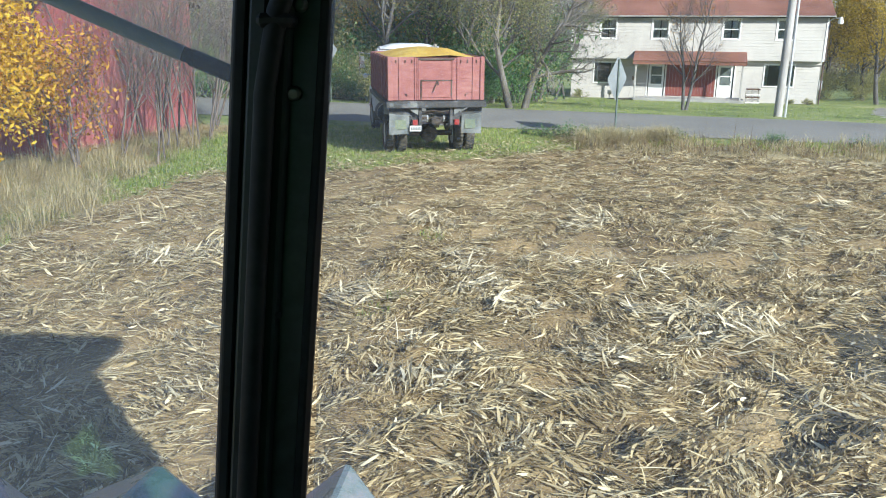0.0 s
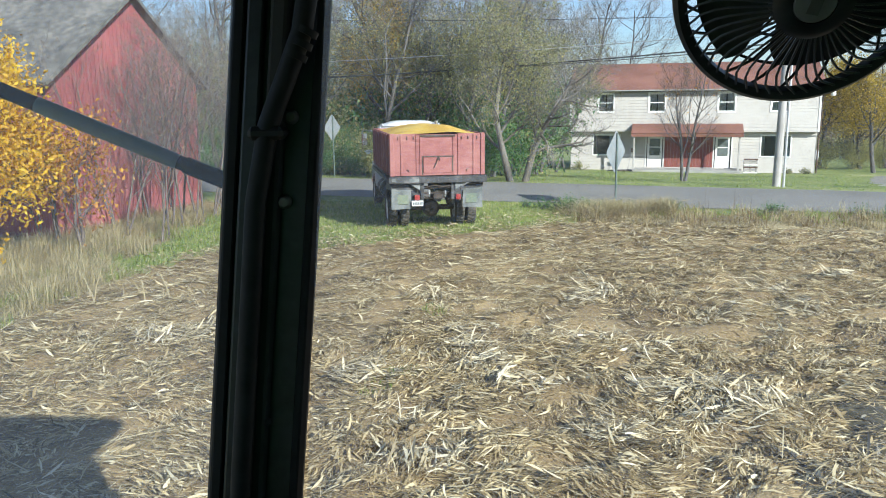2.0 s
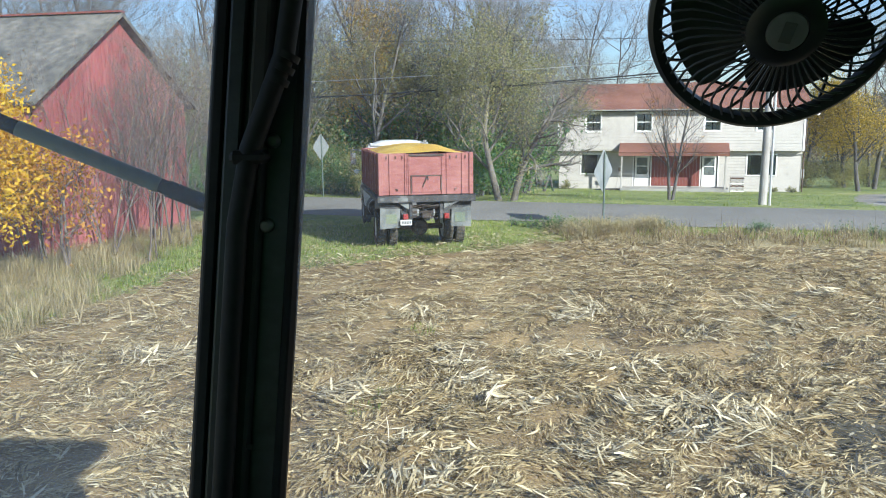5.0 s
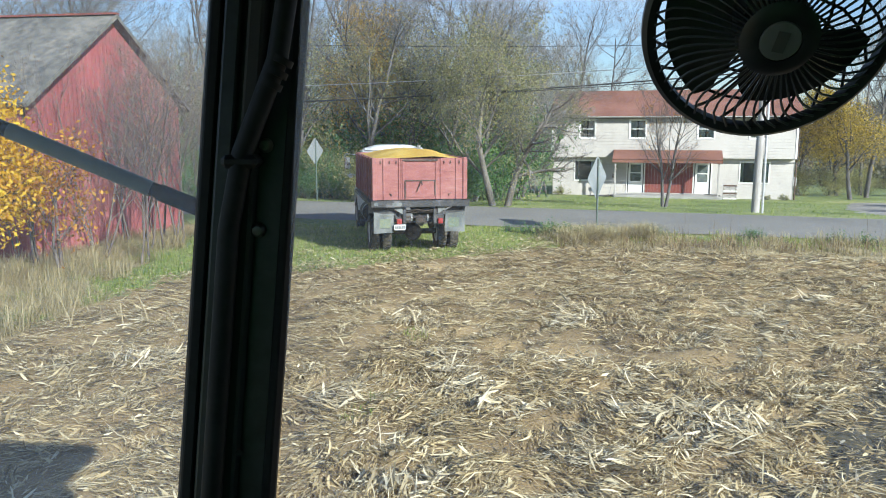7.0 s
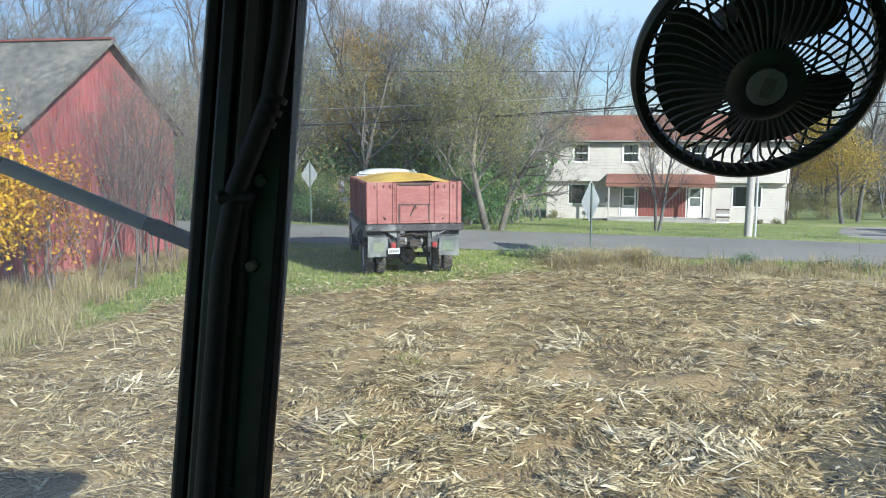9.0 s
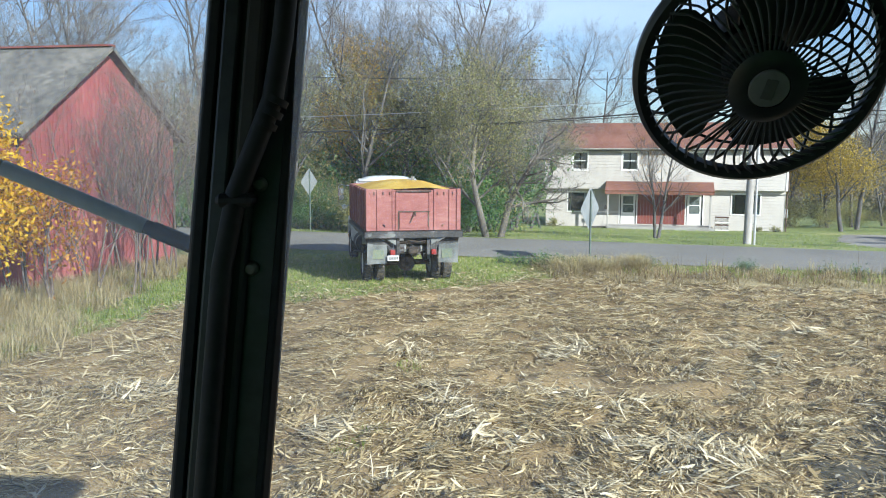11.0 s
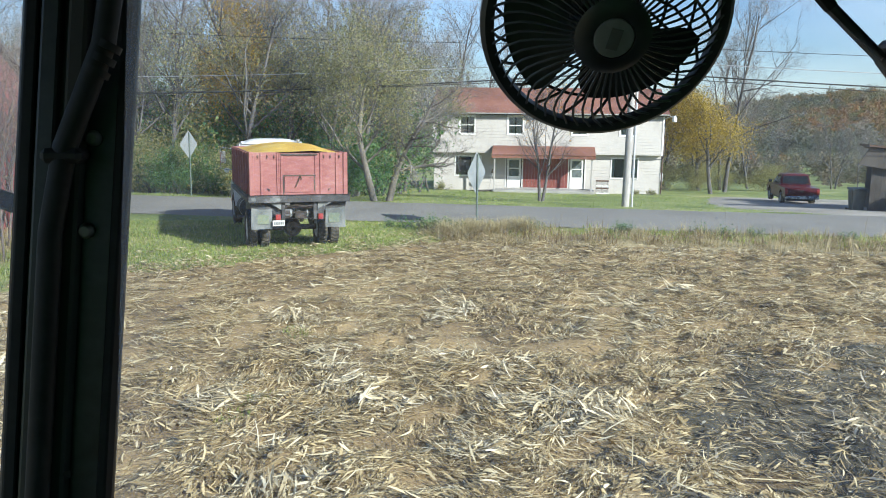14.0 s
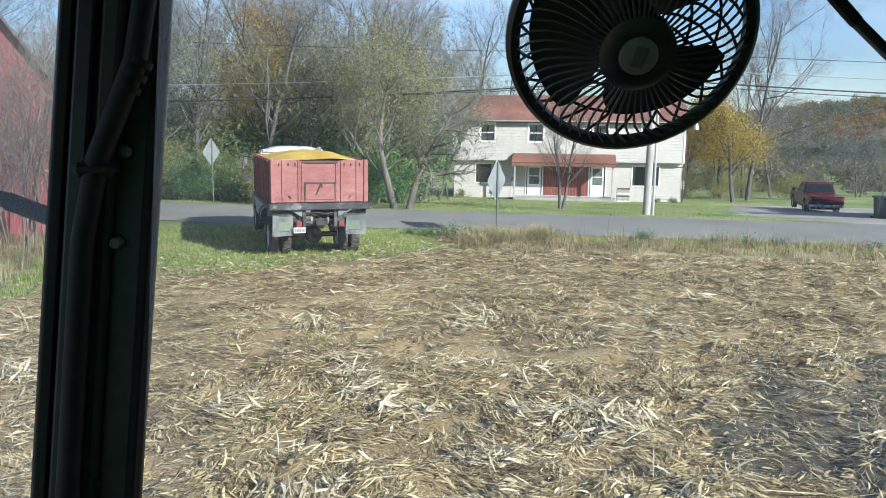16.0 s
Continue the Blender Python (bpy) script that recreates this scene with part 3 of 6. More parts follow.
residue("corn_husk_residue", 80000, -7, 8, 5, 11, (0.03, 0.26), (0.005, 0.038), 21, STRAW, 0.24, 0.012, LOOSE, 1.0, heap=0.09, floor=0.08, along_row=0.68, thin=2.4, sections=4)
residue("corn_husk_residue", 60000, -8, 13, 11, 16, (0.04, 0.32), (0.007, 0.036), 22, STRAW, 0.17, 0.012, LOOSE, 1.15, heap=0.05, floor=0.25, along_row=0.68, thin=2.4)
residue("corn_husk_residue", 84000, -8, 20, 16, 22.5, (0.05, 0.34), (0.01, 0.04), 25, STRAW, 0.15, 0.012, LOOSE, 1.3, heap=0.05, floor=0.45, along_row=0.68, thin=2.2)
residue("corn_husk_residue", 32000, 8, 20, 6, 16, (0.05, 0.42), (0.007, 0.036), 23, STRAW, 0.14, 0.012, LOOSE, 0.9, heap=0.06, floor=0.08, along_row=0.62, thin=2.4)
# darker, greyer leaves inside the dark patch of the field
residue("dark_residue", 38000, 3, 16, 4.5, 13, (0.05, 0.4), (0.005, 0.034), 24, DARKSTRAW, 0.16, 0.012, "dark grey corn leaves on darker soil", 1.3, lambda x, y: in_field(x, y) & (dark_patch(x, y) > 0.35), 0.06, 0.0, thin=2.4)
residue("corn_stalk_residue", 5200, -8, 20, 5, 22, (0.25, 0.9), (0.01, 0.022), 14, STRAW, 0.06, 0.05, "broken straw-coloured corn stalks lying on the field", 1.1, along_row=0.7)
residue("corn_chaff", 80000, -6, 9, 6, 16, (0.02, 0.09), (0.006, 0.022), 26, STRAW, 0.3, 0.008, "broken bits of corn leaf over the soil", 1.4, sections=2, floor=0.55)
residue("corn_chaff", 90000, -7, 13, 5, 16, (0.015, 0.08), (0.006, 0.02), 15, MATSTRAW, 0.25, 0.006, "fine chopped corn chaff over the soil", 1.4, sections=2, floor=0.55)
residue("corn_cob_husks", 2600, -8, 18, 5, 22, (0.07, 0.17), (0.02, 0.055), 18, HUSK, 0.2, 0.03, "pale cream corn husks scattered over the field", 1.0, sections=4)
r_h = np.random.default_rng(19)
HEAPS = np.concatenate([np.array([[2.75, 8.6], [3.1, 8.2], [2.4, 8.9], [2.6, 8.25], [2.95, 8.85], [3.35, 8.55], [2.9, 7.9], [-1.2, 9.3], [-0.5, 8.1], [0.9, 8.9], [0.4, 9.6], [1.6, 7.6], [-0.2, 7.0]]), np.stack([r_h.uniform(-5, 12, 22), r_h.uniform(6.5, 15, 22)], -1)])


def on_heap(x, y):
    return np.min(np.hypot((x[:, None] - HEAPS[:, 0]) / 1.4, y[:, None] - HEAPS[:, 1]), 1) < 0.27


residue("corn_leaf_heap", 170000, -6, 13, 6, 16, (0.1, 0.4), (0.008, 0.04), 20, HUSK, 0.3, 0.03, "tangled heaps of long pale corn leaves", 1.0, on_heap, 0.13, 0.5, sections=4, along_row=0.75)
residue("corn_litter", 36000, -7, 4, 14, 23, (0.04, 0.24), (0.01, 0.04), 29, STRAW, 0.15, 0.04, "pale corn husks strewn where the field meets the lane", 1.2, lambda x, y: ~in_field(x, y) & (y < field_edge(x) + 0.9 + bumps(x, y, 37, 1.2, 0.6)) & (x > -6.5) & (x < 3.6))
residue("corn_litter", 14000, -8, 5, 14, 24, (0.03, 0.2), (0.012, 0.045), 16, STRAW, 0.2, 0.05, "scattered corn husks on the grass lane", 0.8, lambda x, y: ~in_field(x, y) & (y < field_edge(x) + 3.2) & (across(x, y) < 25) & (x > -7))


def blades(name, n, x0, x1, y0, y1, keep, hmin, hmax, w, lean, seed, material, label, tall=None):
    """Grass blades, each a bent tapering strip rooted in the ground."""
    r = np.random.default_rng(seed)
    x, y = scatter(n, x0, x1, y0, y1, keep, r)
    m = len(x)
    h = r.uniform(hmin, hmax, m)
    if tall is not None:
        h = h * tall(x, y)
    a = r.uniform(0, 6.28, m)
    ln = np.abs(r.normal(0, lean, m)) * h
    ox, oy = np.cos(a), np.sin(a)
    ww = w * r.uniform(0.6, 1.4, m)
    sx, sy = -oy * ww / 2, ox * ww / 2
    z = ground_z(x, y) - 0.02
    V = np.zeros((m, 5, 3))
    for i, (t, wd) in enumerate(((0, 1), (0.55, 0.8))):
        for j, sg in enumerate((-1, 1)):
            V[:, i * 2 + j] = np.stack([x + ox * ln * t * t + sx * sg * wd, y + oy * ln * t * t + sy * sg * wd, z + h * t], -1)
    V[:, 4] = np.stack([x + ox * ln, y + oy * ln, z + h * (1 - 0.25 * np.clip(ln / h, 0, 1))], -1)
    b = np.arange(m)[:, None] * 5
    F = np.concatenate([b + np.array([[0, 1, 3]]), b + np.array([[0, 3, 2]]), b + np.array([[2, 3, 4]])])
    ob = new(name, fast_mesh(name, V.reshape(-1, 3), F, material))
    return tagged(ob, label, "grass", kind="stuff")


def verge_left(x, y):
    return ~in_field(x, y - 0.3) & (across(x, y) < ROAD_NEAR - 0.2) & (x < -4.2 - 0.12 * (y - 10) + bumps(x, y, 61, 3, 0.5))


def on_drive(x, y):
    """Inside the driveway's outline, with a ragged edge."""
    u, v = along(x, y) - 0.25 + bumps(x, y, 69, 1.2, 0.25), across(x, y)
    return (u > np.interp(v, DRIVE_V, DRIVE_L)) & (u < np.interp(v, DRIVE_V, DRIVE_R)) & (v < DRIVE_V[-1])


def lane(x, y):
    """Short green grass: the lane beside the field and the apron before the road."""
    return ~in_field(x, y) & (across(x, y) < ROAD_NEAR - 0.1) & (((x > -7.2) & (y > 15)) | (bumps(x, y, 63, 2.4, 1.0) > 0.8)) & (x < 3.8 + bumps(x, y, 64, 2, 0.4))


def dry_zone(x, y):
    return verge_left(x, y) & ~((x > -7.4 + bumps(x, y, 62, 2.5, 0.5)) & (y > 15.3 + bumps(x, y, 66, 2.0, 0.6)))


def weed_strip(x, y):
    v = across(x, y)
    return (x > 3.2 + bumps(x, y, 65, 1, 0.4)) & (v > np.interp(x, [7, 11], [21.8, 22.7]) + bumps(x, y, 80, 1.1, 0.3)) & (v < ROAD_NEAR - 0.1)


blades("dry_grass", 80000, -14, -4, 7, 26, dry_zone, 0.1, 0.38, 0.011, 2.6, 71, DRYGRASS, "tall tan dry grass and weeds beside the field", lambda x, y: 0.55 + 0.45 * np.clip((-5.6 - x) / 3, 0, 1))
blades("lane_grass", 90000, -9, 4.6, 9, 27, lane, 0.05, 0.15, 0.012, 0.6, 72, GREENGRASS, "short bright green grass lane")
blades("lane_dry_grass", 42000, -9, 4.6, 9, 27, lane, 0.03, 0.1, 0.01, 1.2, 84, DRYGRASS, "short dry grass mixed into the green lane")
blades("weed_strip", 120000, 3, 32, 10, 26, lambda x, y: weed_strip(x, y) & (bumps(x, y, 83, 1.1, 1.0) > -0.45), 0.05, 0.38, 0.011, 2.3, 73, DRYGRASS, "tan dried weeds and grass along the road edge", lambda x, y: np.clip(0.55 + bumps(x, y, 67, 1.6, 0.7) + 0.5 * smooth01((7 - x) / 3), 0.25, 1.5))
blades("verge_grass", 50000, 2.5, 32, 10, 26, lambda x, y: weed_strip(x, y) & (bumps(x, y, 68, 1.8, 1.0) > -0.1) & (across(x, y) > 23.3), 0.08, 0.32, 0.016, 0.7, 74, GREENGRASS, "green weeds along the road edge")
blades("yard_grass", 42000, -20, 34, 24, 60, lambda x, y: (across(x, y) > ROAD_FAR + 0.05) & (across(x, y) < 56) & ~on_drive(x, y), 0.03, 0.1, 0.03, 0.8, 75, GREENGRASS, "mown green yard grass behind the road")


# ---- trees ----
def limb(V, F, pts, rads, n):
    """Appends a tapered limb along a line of points."""
    k0 = len(V)
    a = None
    for i, (p, rr) in enumerate(zip(pts, rads)):
        d = (pts[min(i + 1, len(pts) - 1)] - pts[max(i - 1, 0)]).normalized()
        a = d.orthogonal().normalized() if a is None else (a - d * a.dot(d)).normalized()
        b = d.cross(a)
        for k in range(n):
            t = 6.2832 * k / n
            V.append(p + (a * math.cos(t) + b * math.sin(t)) * rr)
    for i in range(len(pts) - 1):
        for k in range(n):
            F.append((k0 + i * n + k, k0 + i * n + (k + 1) % n, k0 + (i + 1) * n + (k + 1) % n, k0 + (i + 1) * n + k))


def grow(r, V, F, tips, p, d, length, rad, level, top, up, wander, counts, fine=0.007):
    """A limb and, from it, the limbs of the next level."""
    k = (6, 4, 3, 1)[level]
    pts, rads, q = [p], [rad], d.copy()
    for i in range(k):
        q = (q + Vector(r.normal(0, wander * (0.5 if level == 0 else 1), 3)) + Vector((0, 0, up * (0.3 if level else 0.1)))).normalized()
        pts.append(pts[-1] + q * (length / k))
        rads.append(rad * (1 - (i + 1) / k * (0.75 if level < top else 0.7)))
    limb(V, F, pts, rads, (7, 5, 3, 3, 3)[level])
    if level >= top - 1:
        tips.extend(pts[1:])
    if level == top:
        return
    n = counts[level]
    for j in range(n):
        f = (0.25 if level == 0 else 0.15) + (0.98 - (0.25 if level == 0 else 0.15)) * (j + r.uniform(0, 1)) / n
        s = f * k
        i = min(int(s), k - 1)
        base = pts[i].lerp(pts[i + 1], s - i)
        dd = (pts[i + 1] - pts[i]).normalized()
        side = dd.orthogonal()
        side.rotate(Matrix.Rotation(r.uniform(0, 6.28), 3, dd))
        spread = r.uniform(0.55, 1.05) if level == 0 else r.uniform(0.5, 1.0)
        nd = (dd * math.cos(spread) + side.normalized() * math.sin(spread)).normalized()
        ln = length * (0.5 if level == 0 else 0.48) * (1.15 - 0.55 * f) * r.uniform(0.75, 1.25)
        grow(r, V, F, tips, base, nd, ln, max(rads[i] * r.uniform(0.35, 0.6), fine), level + 1, top, up, wander, counts, fine)


def twig_mesh(r, tips, n, length, width, material):
    """Fine last twigs: thin tapering slivers that fan out and upward from the limb ends."""
    pts = np.array([tuple(t) for t in tips])
    c = pts[r.integers(0, len(pts), n)] + r.normal(0, 0.05, (n, 3))
    mid = pts.mean(0) * np.array([1, 1, 0.8])
    d = (c - mid) / np.maximum(np.linalg.norm(c - mid, axis=1, keepdims=True), 0.1) * 0.6 + r.normal(0, 0.65, (n, 3)) + np.array([0, 0, 0.5])
    d /= np.linalg.norm(d, axis=1, keepdims=True)
    side = np.cross(d, r.normal(0, 1, (n, 3)))
    side /= np.linalg.norm(side, axis=1, keepdims=True)
    ln, w = (length * r.uniform(0.4, 1.3, n))[:, None], (width * r.uniform(0.6, 1.3, n))[:, None]
    V = np.stack([c - side * w * 0.5, c + side * w * 0.5, c + d * ln], 1)
    return fast_mesh("twigs", V.reshape(-1, 3), np.arange(n * 3).reshape(n, 3), material)


def leaf_mesh(name, r, tips, n, size, spread, material, keep=None, small=False):
    pts = np.array([tuple(t) for t in tips])
    if keep is not None:
        pts = pts[keep(pts)]
    c = pts[r.integers(0, len(pts), n)] + r.normal(0, spread, (n, 3))
    a, b = r.normal(0, 1, (n, 3)), r.normal(0, 1, (n, 3))
    a /= np.linalg.norm(a, axis=1, keepdims=True)
    b -= a * (a * b).sum(1, keepdims=True)
    b /= np.linalg.norm(b, axis=1, keepdims=True)
    s = (size * r.uniform(0.6, 1.3, n))[:, None]
    if small:
        V = np.stack([c - a * s, c + b * s * 0.8, c + a * s], 1)
        return fast_mesh(name, V.reshape(-1, 3), np.arange(n * 3).reshape(n, 3), material)
    V = np.stack([c - a * s, c + b * s * 0.45, c + a * s, c - b * s * 0.45], 1)
    return fast_mesh(name, V.reshape(-1, 3), np.arange(n * 4).reshape(n, 4), material)


def tree(name, seed, m, height, rad, label, bark=BARK, leaves=None, nleaf=0, size=0.07, spread=0.25, stems=1, counts=(11, 6, 5), top=3, up=0.5, wander=0.16, keep=None, category="tree", group="", lean=0.06, trunk_share=0.8, splay=0.0, fine=0.007, twigs=0, twig=(0.5, 0.013), small=False):
    """A trunk with limbs and twigs, and a crown of separate leaves where it still has them."""
    r = np.random.default_rng(seed)
    V, F, tips = [], [], []
    for s in range(stems):
        d = Vector((r.normal(0, lean * (1 if stems == 1 else 3)), r.normal(0, lean * (1 if stems == 1 else 3)), 1)).normalized()
        p = Vector((r.normal(0, 0.12), r.normal(0, 0.12), -0.15)) if stems > 1 else Vector((0, 0, -0.15))
        if splay:
            p, d = Vector((0.3 * (2 * s - 1), 0.1 * s, -0.15)), Vector((splay * (2 * s - 1), -0.05, 1)).normalized()
        grow(r, V, F, tips, p, d, height * trunk_share * r.uniform(0.85, 1.1), rad, 0, top, up, wander, counts, fine)
    t = thing(name, m, label, category, group)
    me = bpy.data.meshes.new("trunk")
    me.from_pydata([tuple(v) for v in V], [], F)
    me.materials.append(bark)
    me.polygons.foreach_set("use_smooth", [True] * len(me.polygons))
    o = new("trunk", me)
    o.parent = t
    if twigs:
        o = tagged(new("twigs", twig_mesh(r, tips, twigs, twig[0], twig[1], FINETWIG)), "fine bare grey twigs", kind="stuff")
        o.parent = t
    if leaves is not None and nleaf:
        o = new("crown", leaf_mesh("crown", r, tips, nleaf, size, spread, leaves, keep, small))
        o.parent = t
    return t


def stand(x, y, rz=0, dz=0.0):
    return pose(x, y, float(land(x, y)) + dz, 0, 0, rz)


def copy_scaled(ob, x, y, rz, s):
    o = copy_thing(ob, Matrix.Translation((x, y, float(land(x, y)))) @ Matrix.Rotation(radians(rz), 4, "Z"))
    o.scale = (s, s, s * 1.0)
    return o


WOOD = "roadside woods"
t_bare = tree("bare_tree", 1, stand(-12, 42), 18.0, 0.19, "tall leafless grey tree in the roadside woods", counts=(16, 9, 6), up=0.4, group=WOOD, wander=0.2, twigs=6000, twig=(0.6, 0.01))
t_bare2 = tree("bare_tree", 2, stand(-2.5, 44, 50), 16.0, 0.15, "tall leafless grey tree in the roadside woods", counts=(15, 9, 6), up=0.45, group=WOOD, wander=0.22, twigs=6000, twig=(0.55, 0.01))
t_olive = tree("olive_tree", 3, stand(0.5, 38.5), 10.5, 0.13, "thinning olive-green tree in the roadside woods", leaves=LEAF_OLIVE, nleaf=7000, size=0.056, spread=0.3, counts=(15, 8, 6), group=WOOD, keep=lambda p: p[:, 2] < 7.4 + 1.2 * np.sin(p[:, 0] * 2), twigs=5200, twig=(0.45, 0.009), small=True, wander=0.22)
t_olive2 = tree("olive_tree", 4, stand(2.6, 42), 10.0, 0.13, "thinning olive-green tree in the roadside woods", leaves=LEAF_OLIVE, nleaf=6200, size=0.056, spread=0.3, counts=(15, 8, 6), group=WOOD, keep=lambda p: p[:, 2] < 7.0 + 1.2 * np.sin(p[:, 0] * 2), twigs=5200, twig=(0.45, 0.009), small=True, wander=0.22)
t_gold = tree("gold_tree", 5, stand(-4.0, 42.5), 10.5, 0.15, "tree with sparse gold and orange leaves", leaves=LEAF_RUSTGOLD, nleaf=14000, size=0.062, spread=0.35, counts=(14, 7, 5), group=WOOD, twigs=3000, twig=(0.45, 0.009), small=True)
r_w = random.Random(8)
SPOTS = [(-17, 41, 0), (-14.5, 45, 3), (-9.5, 40, 2), (-9, 46, 0), (-7.3, 40.5, 3), (-4.2, 40, 2), (-1.8, 40.5, 3), (-0.5, 46, 1), (1.6, 43, 0), (1.2, 39.5, 3), (3.0, 45.5, 0), (4.4, 44, 1), (5.2, 48.5, 0), (6.4, 51, 1), (-19, 47, 1), (-21, 41, 0), (-3, 50, 0), (-11, 51, 1), (3.5, 52, 1), (10, 63, 0), (14, 66, 1), (6, 60, 0), (18, 64, 0), (-24, 46, 3), (-16, 52, 0), (0, 55, 1), (-6.5, 47, 4), (-13, 39.5, 2), (-18.5, 44, 1), (-8, 43, 1), (-4.5, 46, 0), (2.2, 47.5, 1), (-1, 42, 3), (3.4, 41, 2)]
KINDS = [t_bare, t_bare2, t_olive, t_olive2, t_gold]
for x, y, k in SPOTS:
    copy_scaled(KINDS[k], x + r_w.uniform(-0.4, 0.4), y + r_w.uniform(-0.4, 0.4), r_w.uniform(0, 360), r_w.uniform(0.8, 1.12) * (0.6 if x > 1.1 and k < 2 else 1))

tree("forked_tree", 21, stand(2.5, 34.4, 0), 7.4, 0.17, "pale forked tree beside the road with thin leaves", bark=PALEBARK, leaves=LEAF_OLIVE, nleaf=9000, size=0.05, spread=0.32, stems=2, counts=(13, 8, 6), splay=0.12, up=0.4, wander=0.26, twigs=4500, twig=(0.45, 0.009), small=True, keep=lambda p: p[:, 0] < 1.2, group="roadside trees")
tree("yard_tree", 27, stand(10.39, 37.16), 5.3, 0.085, "small nearly leafless tree in the front yard", leaves=LEAF_ORANGE, nleaf=700, size=0.042, spread=0.12, stems=2, counts=(12, 7, 5), lean=0.06, up=0.6, trunk_share=0.9, twigs=1100, twig=(0.35, 0.007), group="yard trees")
g1 = tree("golden_tree", 23, stand(27, 52), 8.5, 0.16, "golden leafy tree beside the house", leaves=LEAF_GOLD, nleaf=12000, size=0.075, spread=0.4, counts=(14, 6, 5), group="yard trees", small=True)
for x, y, s in ((28.3, 56.5, 0.95), (25.8, 57.5, 1.05), (31.5, 64, 0.8)):
    copy_scaled(g1, x, y, x * 37 % 360, s)
b3 = tree("bare_tree", 24, stand(29.2, 54.2), 16.0, 0.17, "tall leafless tree beside the driveway", counts=(15, 9, 6), up=0.4, wander=0.22, twigs=6000, twig=(0.6, 0.01), group="yard trees")
copy_scaled(b3, 30.8, 58, 130, 0.85)
for x, y, k, s in ((6.7, 59.9, 1, 0.98), (9.9, 63.5, 0, 0.98), (12.2, 61.0, 1, 0.95)):
    copy_scaled((t_bare, t_bare2)[k], x, y, x * 53 % 360, s)
copy_scaled(t_bare, 36, 63, 30, 0.6)
copy_scaled(t_bare2, 46, 66, 80, 0.45)

copy_scaled(t_bare2, 5.9, 49.5, 200, 0.62)
copy_scaled(t_bare, 4.2, 45.5, 20, 0.5)

# trees and saplings before the barn
tree("yellow_maple", 31, stand(-10.3, 16.8), 4.5, 0.09, "bright yellow leafy maple beside the barn", leaves=LEAF_YELLOW, nleaf=24000, size=0.062, spread=0.24, stems=4, counts=(10, 6, 4), group="barn trees")
tree("yellow_maple", 32, stand(-8.7, 17.6), 3.4, 0.05, "small orange-yellow tree beside the barn", bark=TWIG, leaves=LEAF_ORANGE, nleaf=1500, size=0.06, spread=0.2, stems=2, counts=(8, 5, 4), group="barn trees")
sap = tree("sapling", 33, stand(-8.5, 19.5), 5.6, 0.034, "thin bare sapling in front of the barn", bark=TWIG, leaves=LEAF_BROWN, nleaf=260, size=0.03, spread=0.08, twigs=700, twig=(0.3, 0.006), stems=2, counts=(10, 5, 4), fine=0.004, up=0.6, lean=0.05, wander=0.14, category="tree", group="barn saplings")
sap2 = tree("sapling", 34, stand(-7.9, 21.2), 5.8, 0.034, "thin bare sapling in front of the barn", bark=TWIG, leaves=LEAF_BROWN, nleaf=260, size=0.03, spread=0.08, twigs=700, twig=(0.3, 0.006), stems=2, counts=(10, 5, 4), fine=0.004, up=0.5, lean=0.05, wander=0.16, category="tree", group="barn saplings")
for x, y, s, k in ((-9.2, 20.8, 1.0, 0), (-7.6, 19.4, 0.9, 1), (-7.4, 23, 1.05, 0), (-8.3, 23.6, 1.1, 1), (-9.4, 18.4, 0.8, 1), (-8.9, 22.4, 1.0, 1), (-10.2, 18.8, 0.7, 0), (-8.0, 25.6, 1.2, 0), (-9.0, 24.6, 1.1, 1), (-8.4, 21.9, 1.1, 0), (-7.7, 22.3, 0.95, 1)):
    copy_scaled((sap, sap2)[k], x, y, x * 91 % 360, s)
copy_scaled(t_bare2, -15, 33.5, 10, 0.85)
copy_scaled(t_bare, -19, 35, 70, 0.8)
copy_scaled(t_olive, -8.4, 26.6, 70, 0.42)


def shrub(name, seed, m, height, width, n, material, label, size=0.07, group=""):
    """Low stems with leaves from the ground up."""
    r = np.random.default_rng(seed)
    V, F, tips = [], [], []
    for s in range(9):
        d = Vector((r.normal(0, 0.5), r.normal(0, 0.5), 1)).normalized()
        p = Vector((r.normal(0, width * 0.2), r.normal(0, width * 0.2), -0.05))
        grow(r, V, F, tips, p, d, height * r.uniform(0.6, 1.0), 0.02, 1, 3, 0.4, 0.22, (0, 6, 2))
    t = thing(name, m, label, "shrub", group)
    me = bpy.data.meshes.new("stems")
    me.from_pydata([tuple(v) for v in V], [], F)
    me.materials.append(BARK)
    o = new("stems", me)
    o.parent = t
    o = new("foliage", leaf_mesh("foliage", r, tips, n, size, 0.16 * width, material, None, True))
    o.parent = t
    return t


s1 = shrub("green_shrub", 51, stand(-12, 37.2), 2.6, 1.6, 6500, LEAF_GREEN, "dense green roadside shrub", 0.062, "roadside shrubs")
s2 = shrub("olive_shrub", 52, stand(-4, 36.6), 2.4, 1.6, 5600, LEAF_OLIVE, "olive-green leafy roadside shrub", 0.06, "roadside shrubs")
r_s = random.Random(5)
for i in range(34):
    x = -22 + i * 0.92
    y = (35.2 + r_s.uniform(0, 3.5) - RN[0] * x * 1.0) / RN[1] + (1.0 if x > 1 else 0)
    if 1.8 < x:
        continue
    copy_scaled((s1, s2)[(i * 7) % 3 == 0], x, y, r_s.uniform(0, 360), r_s.uniform(0.75, 1.3) * (1.15 if x < -8 else 0.9))
for i in range(17):
    x = -21 + i * 1.5
    copy_scaled((s1, s2)[i % 2], x, 42.5 - 0.3155 * x + r_s.uniform(-1, 1), r_s.uniform(0, 360), r_s.uniform(1.4, 1.9))
